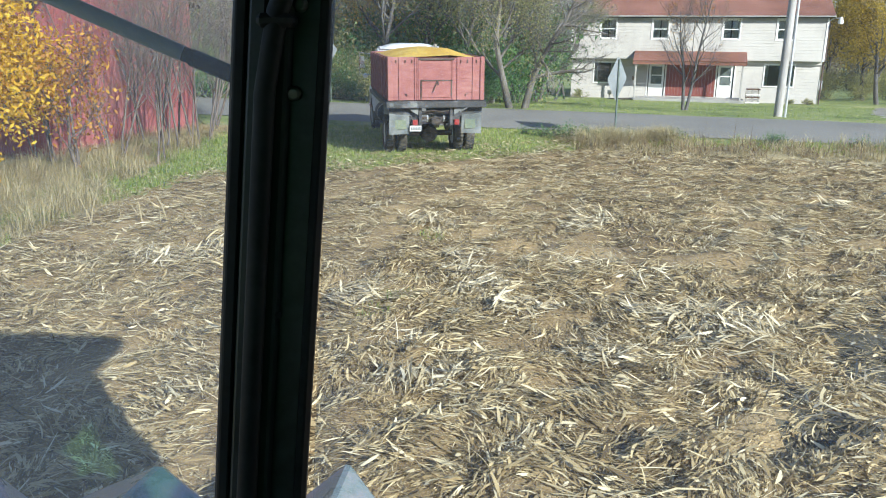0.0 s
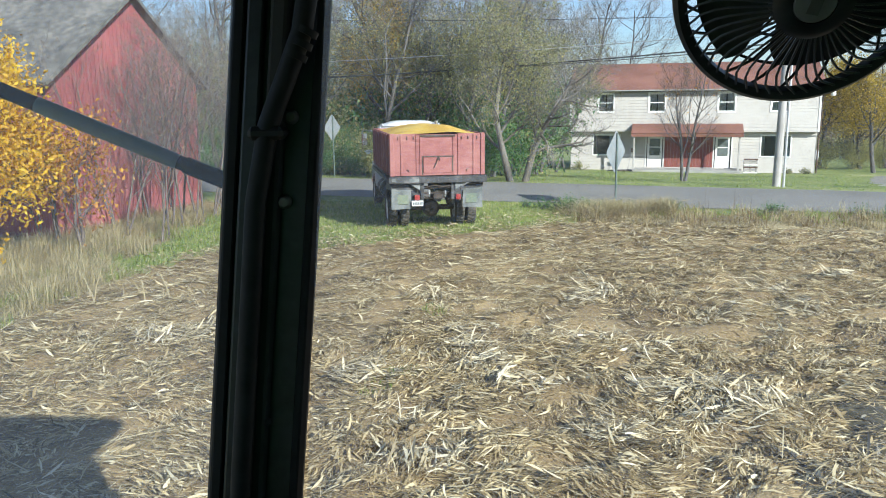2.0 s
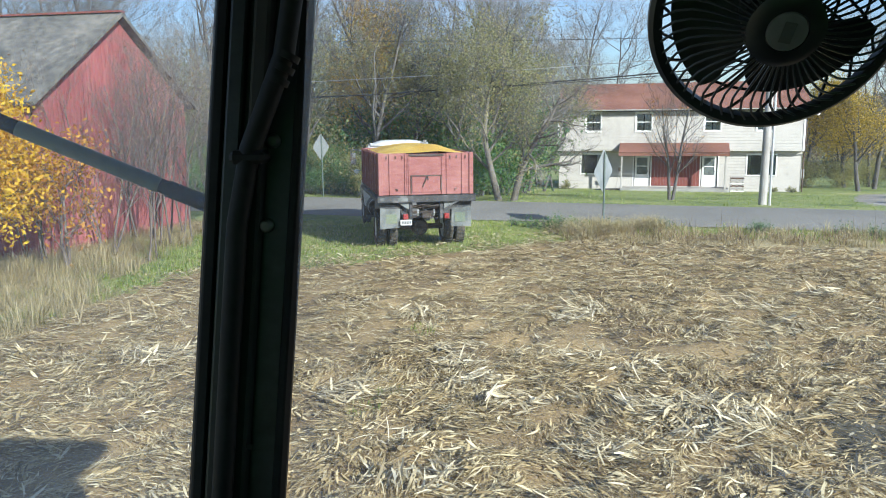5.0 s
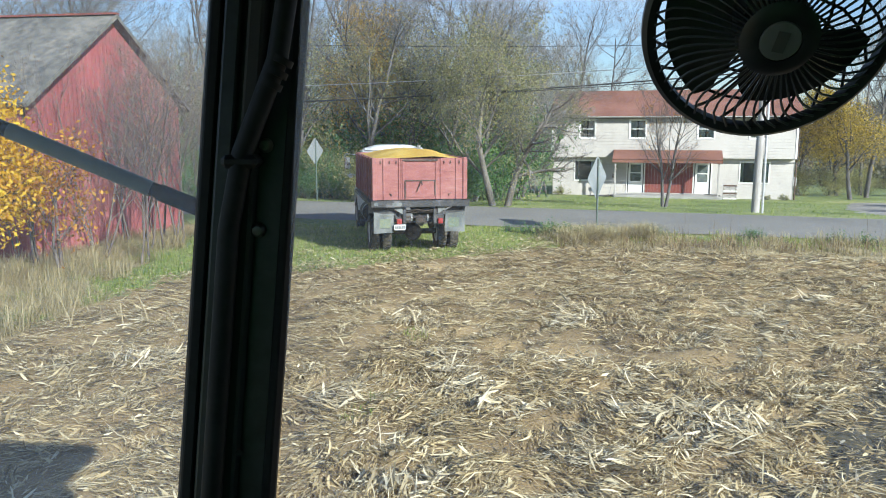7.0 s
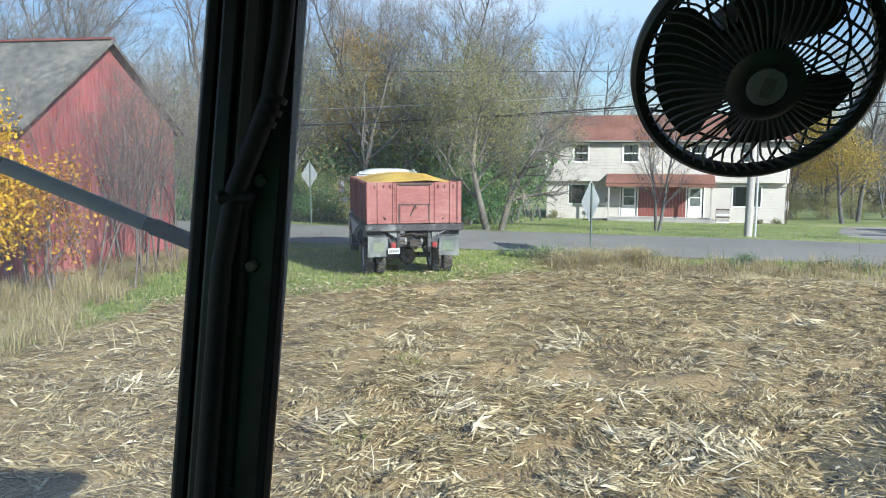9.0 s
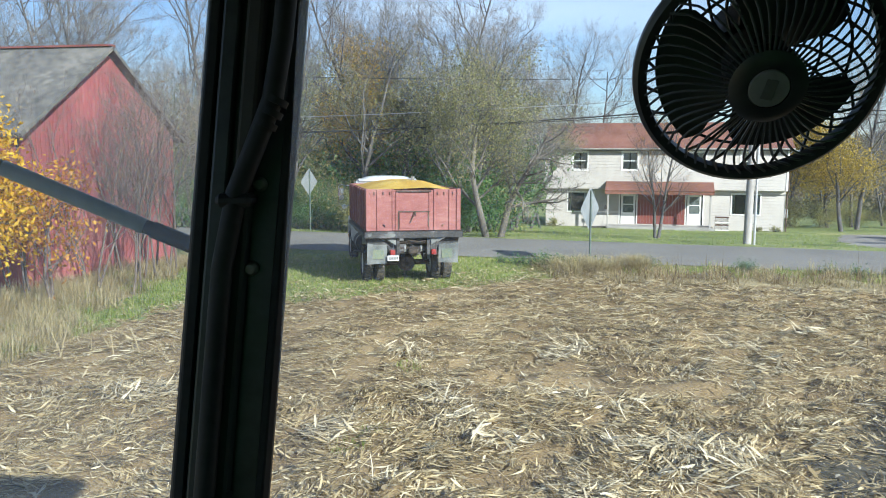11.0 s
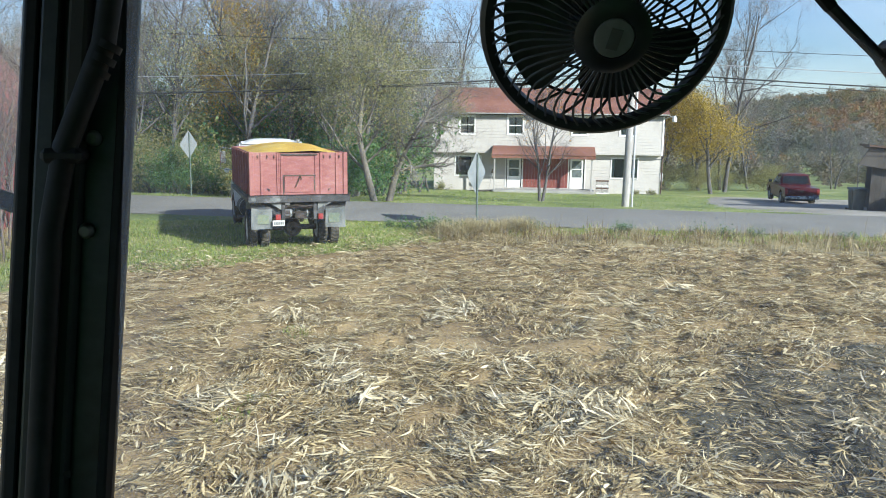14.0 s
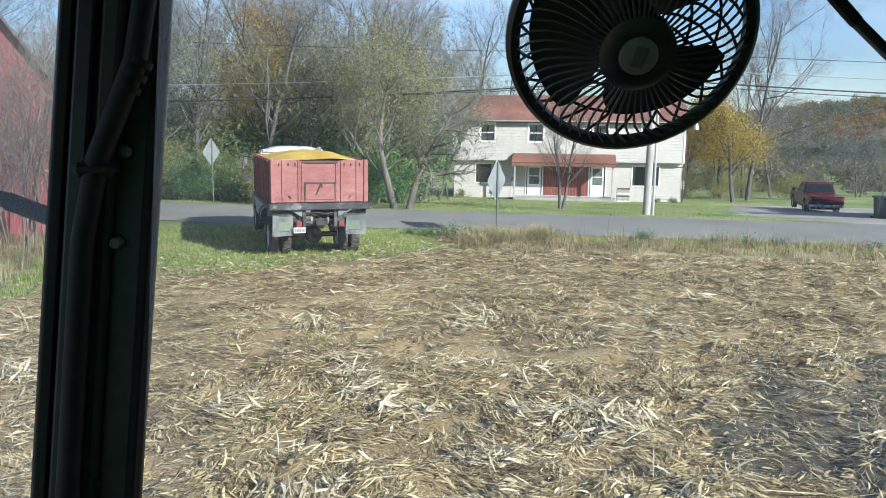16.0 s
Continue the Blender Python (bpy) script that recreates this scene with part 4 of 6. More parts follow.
for i in range(11):
    x = -27 + i * 2.7
    copy_scaled((s2, s1)[i % 2], x, 54 - 0.25 * x + r_s.uniform(-1.5, 1.5), r_s.uniform(0, 360), r_s.uniform(2.3, 3.0))
for x, y in ((28, 57), (31, 58), (34, 57), (25.5, 56)):
    copy_scaled(s2, x, y, x * 50 % 360, 0.9)
w1 = shrub("green_weeds", 53, stand(5.0, 23.6), 0.34, 0.6, 420, LEAF_GREEN, "low green weeds at the road edge", 0.03, "roadside weeds")
for x, y, k in ((2.7, 24.6, 1.1), (3.2, 24.3, 1.2), (3.7, 24.5, 1.3), (4.1, 24.0, 1.0), (2.2, 25.0, 0.9), (3.4, 24.8, 1.2), (6.6, 24.0, 1.0), (9.2, 23.1, 1.1), (12.2, 22.2, 1.0)):
    copy_scaled(w1, x, y, x * 70 % 360, k)
for i in range(9):
    u = 1.6 + i * 2.1
    x, y = uv(u + r_s.uniform(-0.6, 0.6), 25.15 + r_s.uniform(-0.4, 0.2))
    copy_scaled(w1, x, y, r_s.uniform(0, 360), r_s.uniform(0.5, 1.0))


def tuft(xs, ys, width):
    return lambda x, y: np.min(np.hypot(x[:, None] - np.array(xs), y[:, None] - np.array(ys)), 1) < width


r_t = np.random.default_rng(58)
blades("tall_dead_weeds", 40000, -12, -4.5, 12, 24, lambda x, y: dry_zone(x, y) & tuft(r_t.uniform(-11, -5.8, 90), r_t.uniform(12.5, 23, 90), 0.34)(x, y), 0.2, 0.65, 0.01, 1.1, 76, DRYGRASS, "tall pale dead weeds beside the field")
tu, tv = r_t.uniform(-1.5, 20, 46), r_t.uniform(22.6, 25.2, 46)
blades("tall_dead_weeds", 60000, 2, 26, 14, 27, lambda x, y: weed_strip(x, y) & tuft(*uv(tu, tv), 0.22)(x, y), 0.25, 0.6, 0.009, 1.0, 77, DRYGRASS, "tall pale dead weeds beside the road")
blades("tall_dead_weeds", 60000, 3, 8, 19, 25, lambda x, y: weed_strip(x, y) & tuft(r_t.uniform(3.6, 6.6, 12), r_t.uniform(22.4, 24.2, 12), 0.26)(x, y), 0.15, 0.6, 0.012, 1.7, 81, DRYGRASS, "tall pale dead weeds beside the road")
blades("thin_weed_stalks", 900, 5, 26, 14, 26, lambda x, y: weed_strip(x, y) & (bumps(x, y, 86, 1.5, 1.0) > 0.1), 0.5, 1.05, 0.009, 0.35, 86, BROWNWEED, "thin bare brown weed stalks above the verge")
blades("brown_weeds", 64000, 2, 30, 10, 26, lambda x, y: weed_strip(x, y) & (across(x, y) < 24.8) & (bumps(x, y, 79, 2.0, 1.0) > -0.1), 0.08, 0.5, 0.011, 1.7, 79, BROWNWEED, "brown dead weeds at the field's end")
blades("field_weeds", 5000, -1.6, 0.2, 8.6, 13, lambda x, y: tuft([-0.62, -0.9, -0.35], [9.35, 8.9, 12.3], 0.2)(x, y), 0.05, 0.16, 0.012, 0.8, 85, GREENGRASS, "small green weeds sprouting among the husks")
blades("verge_green", 56000, -12, -4.5, 8, 24, lambda x, y: verge_left(x, y) & (bumps(x, y, 78, 1.7, 1.0) > 0.35), 0.08, 0.28, 0.013, 0.7, 78, GREENGRASS, "green grass patches in the dry verge")

# ---- corn stubs left standing ----
def corn_stub(m, seed, h):
    """A cut stalk with a node or two and torn leaves."""
    r = random.Random(seed)
    t = thing("corn_stub", m, "broken dry corn stalk still standing", "corn stalk", "standing corn stubs")
    top = (r.uniform(-0.3, 0.3) * h * 1.4, r.uniform(-0.3, 0.3) * h * 1.4, h)
    part("stalk", Shape().tube([(0, 0, -0.05), (top[0] * 0.4, top[1] * 0.4, h * 0.5), top], [0.017, 0.015, 0.012], 6), STUBSTRAW, t)
    for k in range(3):
        a, z = r.uniform(0, 6.28), h * r.uniform(0.3, 0.95)
        c, s = math.cos(a), math.sin(a)
        l = r.uniform(0.15, 0.36)
        w = 0.022
        b = (top[0] * z / h, top[1] * z / h)
        P = [(b[0] + c * l * f - s * w * g * (1 - f * 0.8), b[1] + s * l * f + c * w * g * (1 - f * 0.8), z + l * (0.5 * f - 1.1 * f * f)) for f in (0, 0.35, 0.7, 1.0) for g in (-1, 1)]
        part("leaf", Shape().add(P, [(i * 2, i * 2 + 1, i * 2 + 3, i * 2 + 2) for i in range(3)]), STUBSTRAW, t)
    return t


stubs = [corn_stub(stand(13.5 + i * 0.8, 18.2 - i * 0.25, 0, 0.02), 100 + i, h) for i, h in enumerate((0.55, 0.4, 0.65, 0.3, 0.5))]
r_c = random.Random(12)
for i in range(110):
    u, v = 4.6 + i * 0.11 + r_c.uniform(-0.3, 0.3), 22.1 + r_c.uniform(-0.45, 0.45)
    x, y = uv(u, v)
    copy_scaled(stubs[i % 5], x, y, r_c.uniform(0, 360), r_c.uniform(0.5, 1.1) * (0.65 + 0.35 * min(1, i / 40)))
for i in range(9):
    copy_scaled(stubs[i % 5], -6.3 + i * 0.2 + r_c.uniform(-0.1, 0.1), 13.2 + r_c.uniform(-0.5, 0.6), r_c.uniform(0, 360), r_c.uniform(0.4, 0.8))
for i in range(26):
    copy_scaled(stubs[i % 5], r_c.uniform(-5, 14), r_c.uniform(8, 20), r_c.uniform(0, 360), r_c.uniform(0.2, 0.4))

# ---- far wooded hill ----
r = np.random.default_rng(77)
def far_crowns(name, az, rr, sz, label, lift=0.75, q=300):
    """Distant crowns: each a loose heap of leaf clumps with gaps."""
    n = len(az)
    tx, ty = rr * np.sin(np.radians(az)), rr * np.cos(np.radians(az))
    c = np.stack([tx, ty, land(tx, ty) + sz * lift], -1)[:, None, :]
    lobes = r.normal(0, 1, (n, 7, 3))
    lobes *= (r.uniform(0.3, 0.72, (n, 7)) / np.linalg.norm(lobes, axis=2))[:, :, None] * np.array([0.85, 0.85, 1.1])
    pick = r.integers(0, 7, (n, q))
    p = c + (lobes[np.arange(n)[:, None], pick] + r.normal(0, 0.17, (n, q, 3))) * sz[:, None, None]
    a3 = r.normal(0, 1, (n, q, 3))
    a3 /= np.linalg.norm(a3, axis=2, keepdims=True)
    b3_ = np.cross(a3, r.normal(0, 1, (n, q, 3)))
    b3_ /= np.linalg.norm(b3_, axis=2, keepdims=True)
    w = (sz[:, None] * r.uniform(0.05, 0.11, (n, q)))[:, :, None]
    V = np.stack([p - a3 * w, p + b3_ * w * 1.1, p + a3 * w], 2)
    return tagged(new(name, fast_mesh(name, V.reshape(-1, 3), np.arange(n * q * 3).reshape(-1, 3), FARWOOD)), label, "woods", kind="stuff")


n = 1350
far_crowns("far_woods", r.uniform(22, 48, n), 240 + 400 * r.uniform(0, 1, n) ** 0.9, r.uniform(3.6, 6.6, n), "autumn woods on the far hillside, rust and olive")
n = 120
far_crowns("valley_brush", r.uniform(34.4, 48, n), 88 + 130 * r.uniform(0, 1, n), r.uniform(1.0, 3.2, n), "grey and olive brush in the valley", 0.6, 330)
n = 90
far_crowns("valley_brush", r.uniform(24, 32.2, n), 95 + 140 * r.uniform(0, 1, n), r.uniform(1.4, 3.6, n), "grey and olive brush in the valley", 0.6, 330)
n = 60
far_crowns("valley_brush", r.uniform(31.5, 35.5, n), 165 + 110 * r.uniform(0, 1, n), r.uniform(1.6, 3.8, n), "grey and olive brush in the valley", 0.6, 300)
for az_, d_, k_, s_ in ((35.1, 82, 0, 0.42), (36.4, 92, 1, 0.4), (38.0, 88, 0, 0.38), (30.6, 84, 1, 0.5), (29.6, 90, 0, 0.55), (37.2, 104, 1, 0.5), (34.2, 150, 0, 0.5)):
    copy_scaled((t_bare, t_bare2)[k_], d_ * math.sin(radians(az_)), d_ * math.cos(radians(az_)), az_ * 77 % 360, s_)
# ---- white house ----
HOUSE = pose(7.67, 55.83, -1.43, 0, 0, -15.3)
HW, HD = 15.9, 8.2
house = thing("house", HOUSE, "two-storey white-sided house with red-brown roof", "house")


def wall_with_holes(x0, x1, z0, z1, y0, y1, holes):
    """A wall slab in the xz plane between y0 and y1, cut by rectangular openings (x0, x1, z0, z1)."""
    xs = sorted({x0, x1, *[h[0] for h in holes], *[h[1] for h in holes]})
    zs = sorted({z0, z1, *[h[2] for h in holes], *[h[3] for h in holes]})
    sh = Shape()
    solid = {}
    for i in range(len(xs) - 1):
        for j in range(len(zs) - 1):
            cx, cz = (xs[i] + xs[i + 1]) / 2, (zs[j] + zs[j + 1]) / 2
            solid[i, j] = not any(h[0] < cx < h[1] and h[2] < cz < h[3] for h in holes)
    for (i, j), s in solid.items():
        if not s:
            continue
        a, b, c, d = xs[i], xs[i + 1], zs[j], zs[j + 1]
        sh.add([(a, y0, c), (b, y0, c), (b, y0, d), (a, y0, d)], [(0, 1, 2, 3)])
        sh.add([(a, y1, c), (b, y1, c), (b, y1, d), (a, y1, d)], [(3, 2, 1, 0)])
        for di, dj, q in ((-1, 0, ((a, c), (a, d))), (1, 0, ((b, d), (b, c))), (0, -1, ((b, c), (a, c))), (0, 1, ((a, d), (b, d)))):
            if not solid.get((i + di, j + dj), False):
                (xa, za), (xb, zb) = q
                sh.add([(xa, y0, za), (xb, y0, zb), (xb, y1, zb), (xa, y1, za)], [(0, 1, 2, 3)])
    return sh


UPWIN = [(1.92, 2.92, 4.05, 5.25), (5.3, 6.3, 4.05, 5.25), (9.72, 10.72, 4.05, 5.25), (12.98, 13.98, 4.05, 5.25)]
LOWIN = [(1.6, 3.35, 1.12, 2.42), (12.55, 14.3, 1.12, 2.42)]
DOORS = [(5.2, 6.3, 0.3, 2.42), (9.62, 10.68, 0.3, 2.42)]
OV = 0.45
part("upper_wall", wall_with_holes(0, HW, 2.72, 5.5, -OV, -OV + 0.2, UPWIN), SIDING, house)
part("lower_wall", wall_with_holes(0.04, HW - 0.04, -0.3, 2.72, 0, 0.2, LOWIN + DOORS), SIDING, house)
part("overhang_soffit", Shape().box(0, HW, -OV + 0.2, 0.0, 2.725, 2.8), WHITE, house)
part("side_wall", Shape().prism([(-OV + 0.2, 2.8), (0.2, 2.8), (0.2, -0.3), (HD, -0.3), (HD, 5.5), (HD / 2 - 0.2, 7.25), (-OV + 0.2, 5.5)], "x", 0.0, 0.2), SIDING, house)
part("side_wall", Shape().prism([(-OV + 0.2, 2.8), (0.2, 2.8), (0.2, -0.3), (HD, -0.3), (HD, 5.5), (HD / 2 - 0.2, 7.25), (-OV + 0.2, 5.5)], "x", HW - 0.2, HW), SIDING, house)
part("back_wall", Shape().box(0.2, HW - 0.2, HD - 0.2, HD, -0.3, 5.5), SIDING, house)
part("room_backing", Shape().box(0.2, HW - 0.2, 1.6, 1.7, -0.3, 5.5), DARKROOM, house)
part("upper_floor", Shape().box(0.2, HW - 0.2, 0.2, 1.6, 2.6, 2.75), DARKROOM, house)


def slab(p, q, r_, s, th):
    """A sloping slab from four top corners."""
    a = [Vector(t) for t in (p, q, r_, s)]
    nrm = (a[1] - a[0]).cross(a[3] - a[0]).normalized() * th
    return Shape().add(a + [t - nrm for t in a], [(0, 1, 2, 3), (7, 6, 5, 4), (0, 4, 5, 1), (1, 5, 6, 2), (2, 6, 7, 3), (3, 7, 4, 0)])


RY, RZ_ = HD / 2 - 0.2, 7.42
roof = part("roof", slab((-0.3, -OV - 0.35, 5.52), (HW + 0.3, -OV - 0.35, 5.52), (HW + 0.3, RY, RZ_), (-0.3, RY, RZ_), 0.09), ROOFRED, house)
part("rear_slope", slab((HW + 0.3, HD + 0.35, 5.52), (-0.3, HD + 0.35, 5.52), (-0.3, RY, RZ_), (HW + 0.3, RY, RZ_), 0.09), ROOFRED, roof)
part("gutter", Shape().box(-0.3, HW + 0.3, -OV - 0.46, -OV - 0.355, 5.42, 5.5), CONCRETE, roof, "pale grey eaves gutter", 0.015)
# dark board colour stands in for the shadow line under the eaves
part("fascia", Shape().box(-0.3, HW + 0.3, -OV - 0.35, -OV - 0.002, 5.35, 5.4), OLDWOOD, roof, "dark eaves board standing in for eaves shadow")
for x in (-0.02, HW - 0.1):
    part("corner_board", Shape().box(x, x + 0.12, -OV - 0.03, -OV - 0.003, 2.72, 5.35), WHITE, house)


def ring_at(x, y, z, rad, thick):
    return Shape().tube([(x + rad * math.cos(k * math.pi / 8), y, z + rad * math.sin(k * math.pi / 8)) for k in range(17)], thick, 6, False)


def house_window(x0, x1, z0, z1, y, curtain):
    w = part("window", Shape().box(x0 - 0.09, x1 + 0.09, y - 0.03, y - 0.003, z0 - 0.09, z0 - 0.002).box(x0 - 0.09, x1 + 0.09, y - 0.03, y - 0.003, z1 + 0.002, z1 + 0.1)
             .box(x0 - 0.09, x0 - 0.002, y - 0.03, y - 0.003, z0, z1).box(x1 + 0.002, x1 + 0.09, y - 0.03, y - 0.003, z0, z1), WHITE, house, "white-framed window", 0.006)
    zm = (z0 + z1) / 2
    if curtain:
        part("sash", Shape().box(x0, x1, y + 0.03, y + 0.07, zm - 0.03, zm + 0.03).box(x0, x0 + 0.05, y + 0.03, y + 0.07, z0, z1).box(x1 - 0.05, x1, y + 0.03, y + 0.07, z0, z1)
             .box(x0, x1, y + 0.03, y + 0.07, z0, z0 + 0.05).box(x0, x1, y + 0.03, y + 0.07, z1 - 0.05, z1), WHITE, w)
    part("pane", Shape().box(x0 + 0.01, x1 - 0.01, y + 0.045, y + 0.055, z0 + 0.01, z1 - 0.01), PANE, w)
    n = 18
    spans = ((x0 + 0.03, x0 + 0.47 * (x1 - x0)), (x1 - 0.45 * (x1 - x0), x1 - 0.03)) if curtain else ((x0 + 0.02, x0 + 0.2), (x0 + 0.62 * (x1 - x0), x1 - 0.02))
    for a, b in spans:
        pts = [(a + (b - a) * i / n, y + 0.14 + 0.03 * math.sin(i * 1.9)) for i in range(n + 1)]
        part("curtain", Shape().add([(px, py, z) for z in (z0, z1) for px, py in pts], [(i, i + 1, n + 2 + i, n + 1 + i) for i in range(n)]), CURTAIN, w, "pale hanging curtain")


def clear_pane():
    m, n, l, b = nodes_of("window_pane")
    tr, gl, mx, fr = n.new("ShaderNodeBsdfTransparent"), n.new("ShaderNodeBsdfGlossy"), n.new("ShaderNodeMixShader"), n.new("ShaderNodeFresnel")
    gl.inputs["Roughness"].default_value = 0.03
    tr.inputs[0].default_value = (0.86, 0.9, 0.9, 1)
    l.new(fr.outputs[0], mx.inputs[0])
    l.new(tr.outputs[0], mx.inputs[1])
    l.new(gl.outputs[0], mx.inputs[2])
    l.new(mx.outputs[0], n["Material Output"].inputs[0])
    return m


PANE = clear_pane()
for w in UPWIN:
    house_window(*w, -OV, True)
for w in LOWIN:
    house_window(*w, 0, False)
for x0, x1, z0, z1 in DOORS:
    d = part("door", Shape().box(x0 + 0.06, x1 - 0.06, 0.05, 0.1, z0, z1 - 0.06), WHITE, house, "white storm door with upper glass", 0.008)
    part("door_frame", Shape().box(x0 - 0.08, x0 - 0.002, -0.03, -0.003, z0, z1 + 0.08).box(x1 + 0.002, x1 + 0.08, -0.03, -0.003, z0, z1 + 0.08).box(x0, x1, -0.03, -0.003, z1 + 0.002, z1 + 0.08), WHITE, house)
    part("pane", Shape().box(x0 + 0.2, x1 - 0.2, 0.036, 0.046, z0 + 0.78, z1 - 0.2), DOORGLASS, d, "greyish storm door glass")
    part("mid_rail", Shape().box(x0 + 0.18, x1 - 0.18, 0.024, 0.034, z0 + 1.32, z0 + 1.38), WHITE, d)
    part("door_handle", Shape().tube([(x1 - 0.17, 0.03, z0 + 0.95), (x1 - 0.17, -0.02, z0 + 1.0), (x1 - 0.17, 0.03, z0 + 1.08)], 0.015, 6), BLACKPLASTIC, d)
n = 15
pw = (9.53 - 6.39) / n
for i in range(n):
    part("panel_board", Shape().box(6.39 + i * pw + 0.006, 6.39 + (i + 1) * pw - 0.006, -0.035, -0.005, 0.32, 2.5), REDBOARD, house, bevel=0.008)
part("wreath", ring_at(8.0, -0.06, 1.35, 0.13, 0.03), OLDWOOD, house, "small dark wreath on the red panel")
# porch
porch = part("porch_roof", slab((4.25, -1.75, 2.68), (11.3, -1.75, 2.68), (11.3, -OV - 0.005, 3.25), (4.25, -OV - 0.005, 3.25), 0.07), ROOFRED, house)
part("fascia", Shape().box(4.25, 11.3, -1.78, -1.72, 2.43, 2.6), ROOFRED, porch, "red-brown porch fascia")
part("cheek", Shape().prism([(-1.7, 2.45), (-OV - 0.01, 2.75), (-OV - 0.01, 3.15), (-1.7, 2.62)], "x", 4.3, 4.36), REDBOARD, porch)
part("cheek", Shape().prism([(-1.7, 2.45), (-OV - 0.01, 2.75), (-OV - 0.01, 3.15), (-1.7, 2.62)], "x", 11.2, 11.26), REDBOARD, porch)
for x in (4.4, 11.02):
    part("porch_post", Shape().box(x, x + 0.11, -1.68, -1.57, 0.25, 2.5), POLEWOOD, house, "weathered pale porch post", 0.01)
part("porch_deck", Shape().box(4.4, 11.35, -1.9, -0.01, 0.0, 0.25), CONCRETE, house, "pale porch slab", 0.02)
lamp = part("wall_lamp", Shape().tube([(HW + 0.02, -OV, 5.2), (HW + 0.3, -OV - 0.15, 5.36), (HW + 0.6, -OV - 0.3, 5.34)], 0.03, 8), WHITE, house, "white yard lamp on a bracket")
part("shade", Shape().tube([(HW + 0.6, -OV - 0.3, 5.42), (HW + 0.6, -OV - 0.3, 5.15), (HW + 0.6, -OV - 0.3, 5.0)], [0.08, 0.17, 0.14], 12), WHITE, lamp, smooth=True)
part("downspout", Shape().tube([(HW + 0.06, -OV, 5.3), (HW + 0.06, -OV, 2.8), (HW + 0.06, -0.05, 2.5), (HW + 0.06, -0.05, -0.1)], 0.045, 8), BROWNMETAL, house)
part("meter_box", Shape().box(HW + 0.01, HW + 0.2, 0.3, 0.62, 0.9, 1.5), GALV, house, bevel=0.02)


def house_pose(x, y, rz=0):
    return HOUSE @ pose(x, y, 0, 0, 0, rz)


# loose things before the house
def on_land(m):
    p = m.translation
    return Matrix.Translation((0, 0, float(land(p.x, p.y)) - p.z)) @ m


s3 = shrub("house_shrub", 54, on_land(house_pose(0.7, -0.9)), 0.7, 0.5, 500, LEAF_OLIVE, "small brown-green shrub by the house wall", 0.06, "house shrubs")
for x in (15.3, 14.2):
    m = on_land(house_pose(x, -0.8))
    copy_scaled(s3, m.translation.x, m.translation.y, x * 30, 0.7)
sh = Shape().tube([(0, 0, 0.0), (0.18, -0.1, 0.75), (0.34, -0.18, 1.35)], 0.02, 6)
shov = thing("shovel", on_land(house_pose(4.0, -1.0)), "long-handled shovel leaning by the porch", "shovel")
part("handle", sh, POLEWOOD, shov)
part("blade", Shape().prism([(-0.12, 0), (0.12, 0), (0.1, 0.3), (-0.1, 0.3)], "y", -0.015, 0.015), RUST, shov, at=pose(0.34, -0.18, 1.3, 10, 0, 0))
crates = thing("pallet_stack", on_land(house_pose(11.45, -1.2)), "stack of white and brown slatted pallets beside the porch", "pallet")
for i in range(6):
    part("slat", Shape().box(0.0, 0.85, -0.02, 0.4, 0.02 + i * 0.17, 0.1 + i * 0.17), (WHITE, POLEWOOD, BROWNMETAL)[i % 3], crates, bevel=0.008)
for x in (0.0, 0.38, 0.76):
    part("bearer", Shape().box(x, x + 0.09, 0.0, 0.38, 0.0, 0.94), POLEWOOD, crates)
boards = thing("board_pile", on_land(house_pose(3.3, -1.6)), "dark boards and scraps lying by the porch", "scrap")
for i in range(5):
    part("board", Shape().box(-0.6, 0.6, -0.06, 0.06, 0, 0.05), OLDWOOD, boards, at=pose(0.25 * i, 0.1 * math.sin(i * 2), 0.02 + 0.05 * (i % 2), 0, 0, 25 * i))

# ---- red barn ----
BARN = pose(-10.0, 19.2, -0.1, 0, 0, -10)      # its near eaves corner; x runs away from the gable, y along it
barn = thing("barn", BARN, "old red board barn with grey roof behind saplings", "barn")
BW, BL, BE, BRG = 7.2, 12.0, 4.2, 6.5
nb = 40
for i in range(nb):
    a, b = BW * i / nb + 0.006, BW * (i + 1) / nb - 0.006
    za, zb = (BE + (BRG - BE) * (1 - abs(t - BW / 2) / (BW / 2)) for t in (a, b))
    zm = BRG if a < BW / 2 < b else None
    pts = [(a, -0.2), (b, -0.2), (b, zb)] + ([(BW / 2, zm)] if zm else []) + [(a, za)]
    part("gable_board", Shape().prism(pts, "x", -0.03 + 0.008 * ((i * 7) % 3), 0.02), BARNRED, barn)
part("gable_backing", Shape().prism([(0, -0.2), (BW, -0.2), (BW, BE - 0.05), (BW / 2, BRG - 0.05), (0, BE - 0.05)], "x", -0.12, -0.04), OLDWOOD, barn)
part("side_wall", Shape().box(-BL, -0.12, 0.0, 0.12, -0.2, BE - 0.05), BARNRED, barn)
part("side_wall", Shape().box(-BL, -0.12, BW - 0.12, BW, -0.2, BE - 0.05), BARNRED, barn)
part("end_wall", Shape().prism([(0, -0.2), (BW, -0.2), (BW, BE - 0.05), (BW / 2, BRG - 0.05), (0, BE - 0.05)], "x", -BL, -BL + 0.1), BARNRED, barn)
part("roof", slab((-BL - 0.3, -0.35, BE - 0.2), (0.3, -0.35, BE - 0.2), (0.3, BW / 2, BRG + 0.06), (-BL - 0.3, BW / 2, BRG + 0.06), 0.1), BARNROOF, barn)
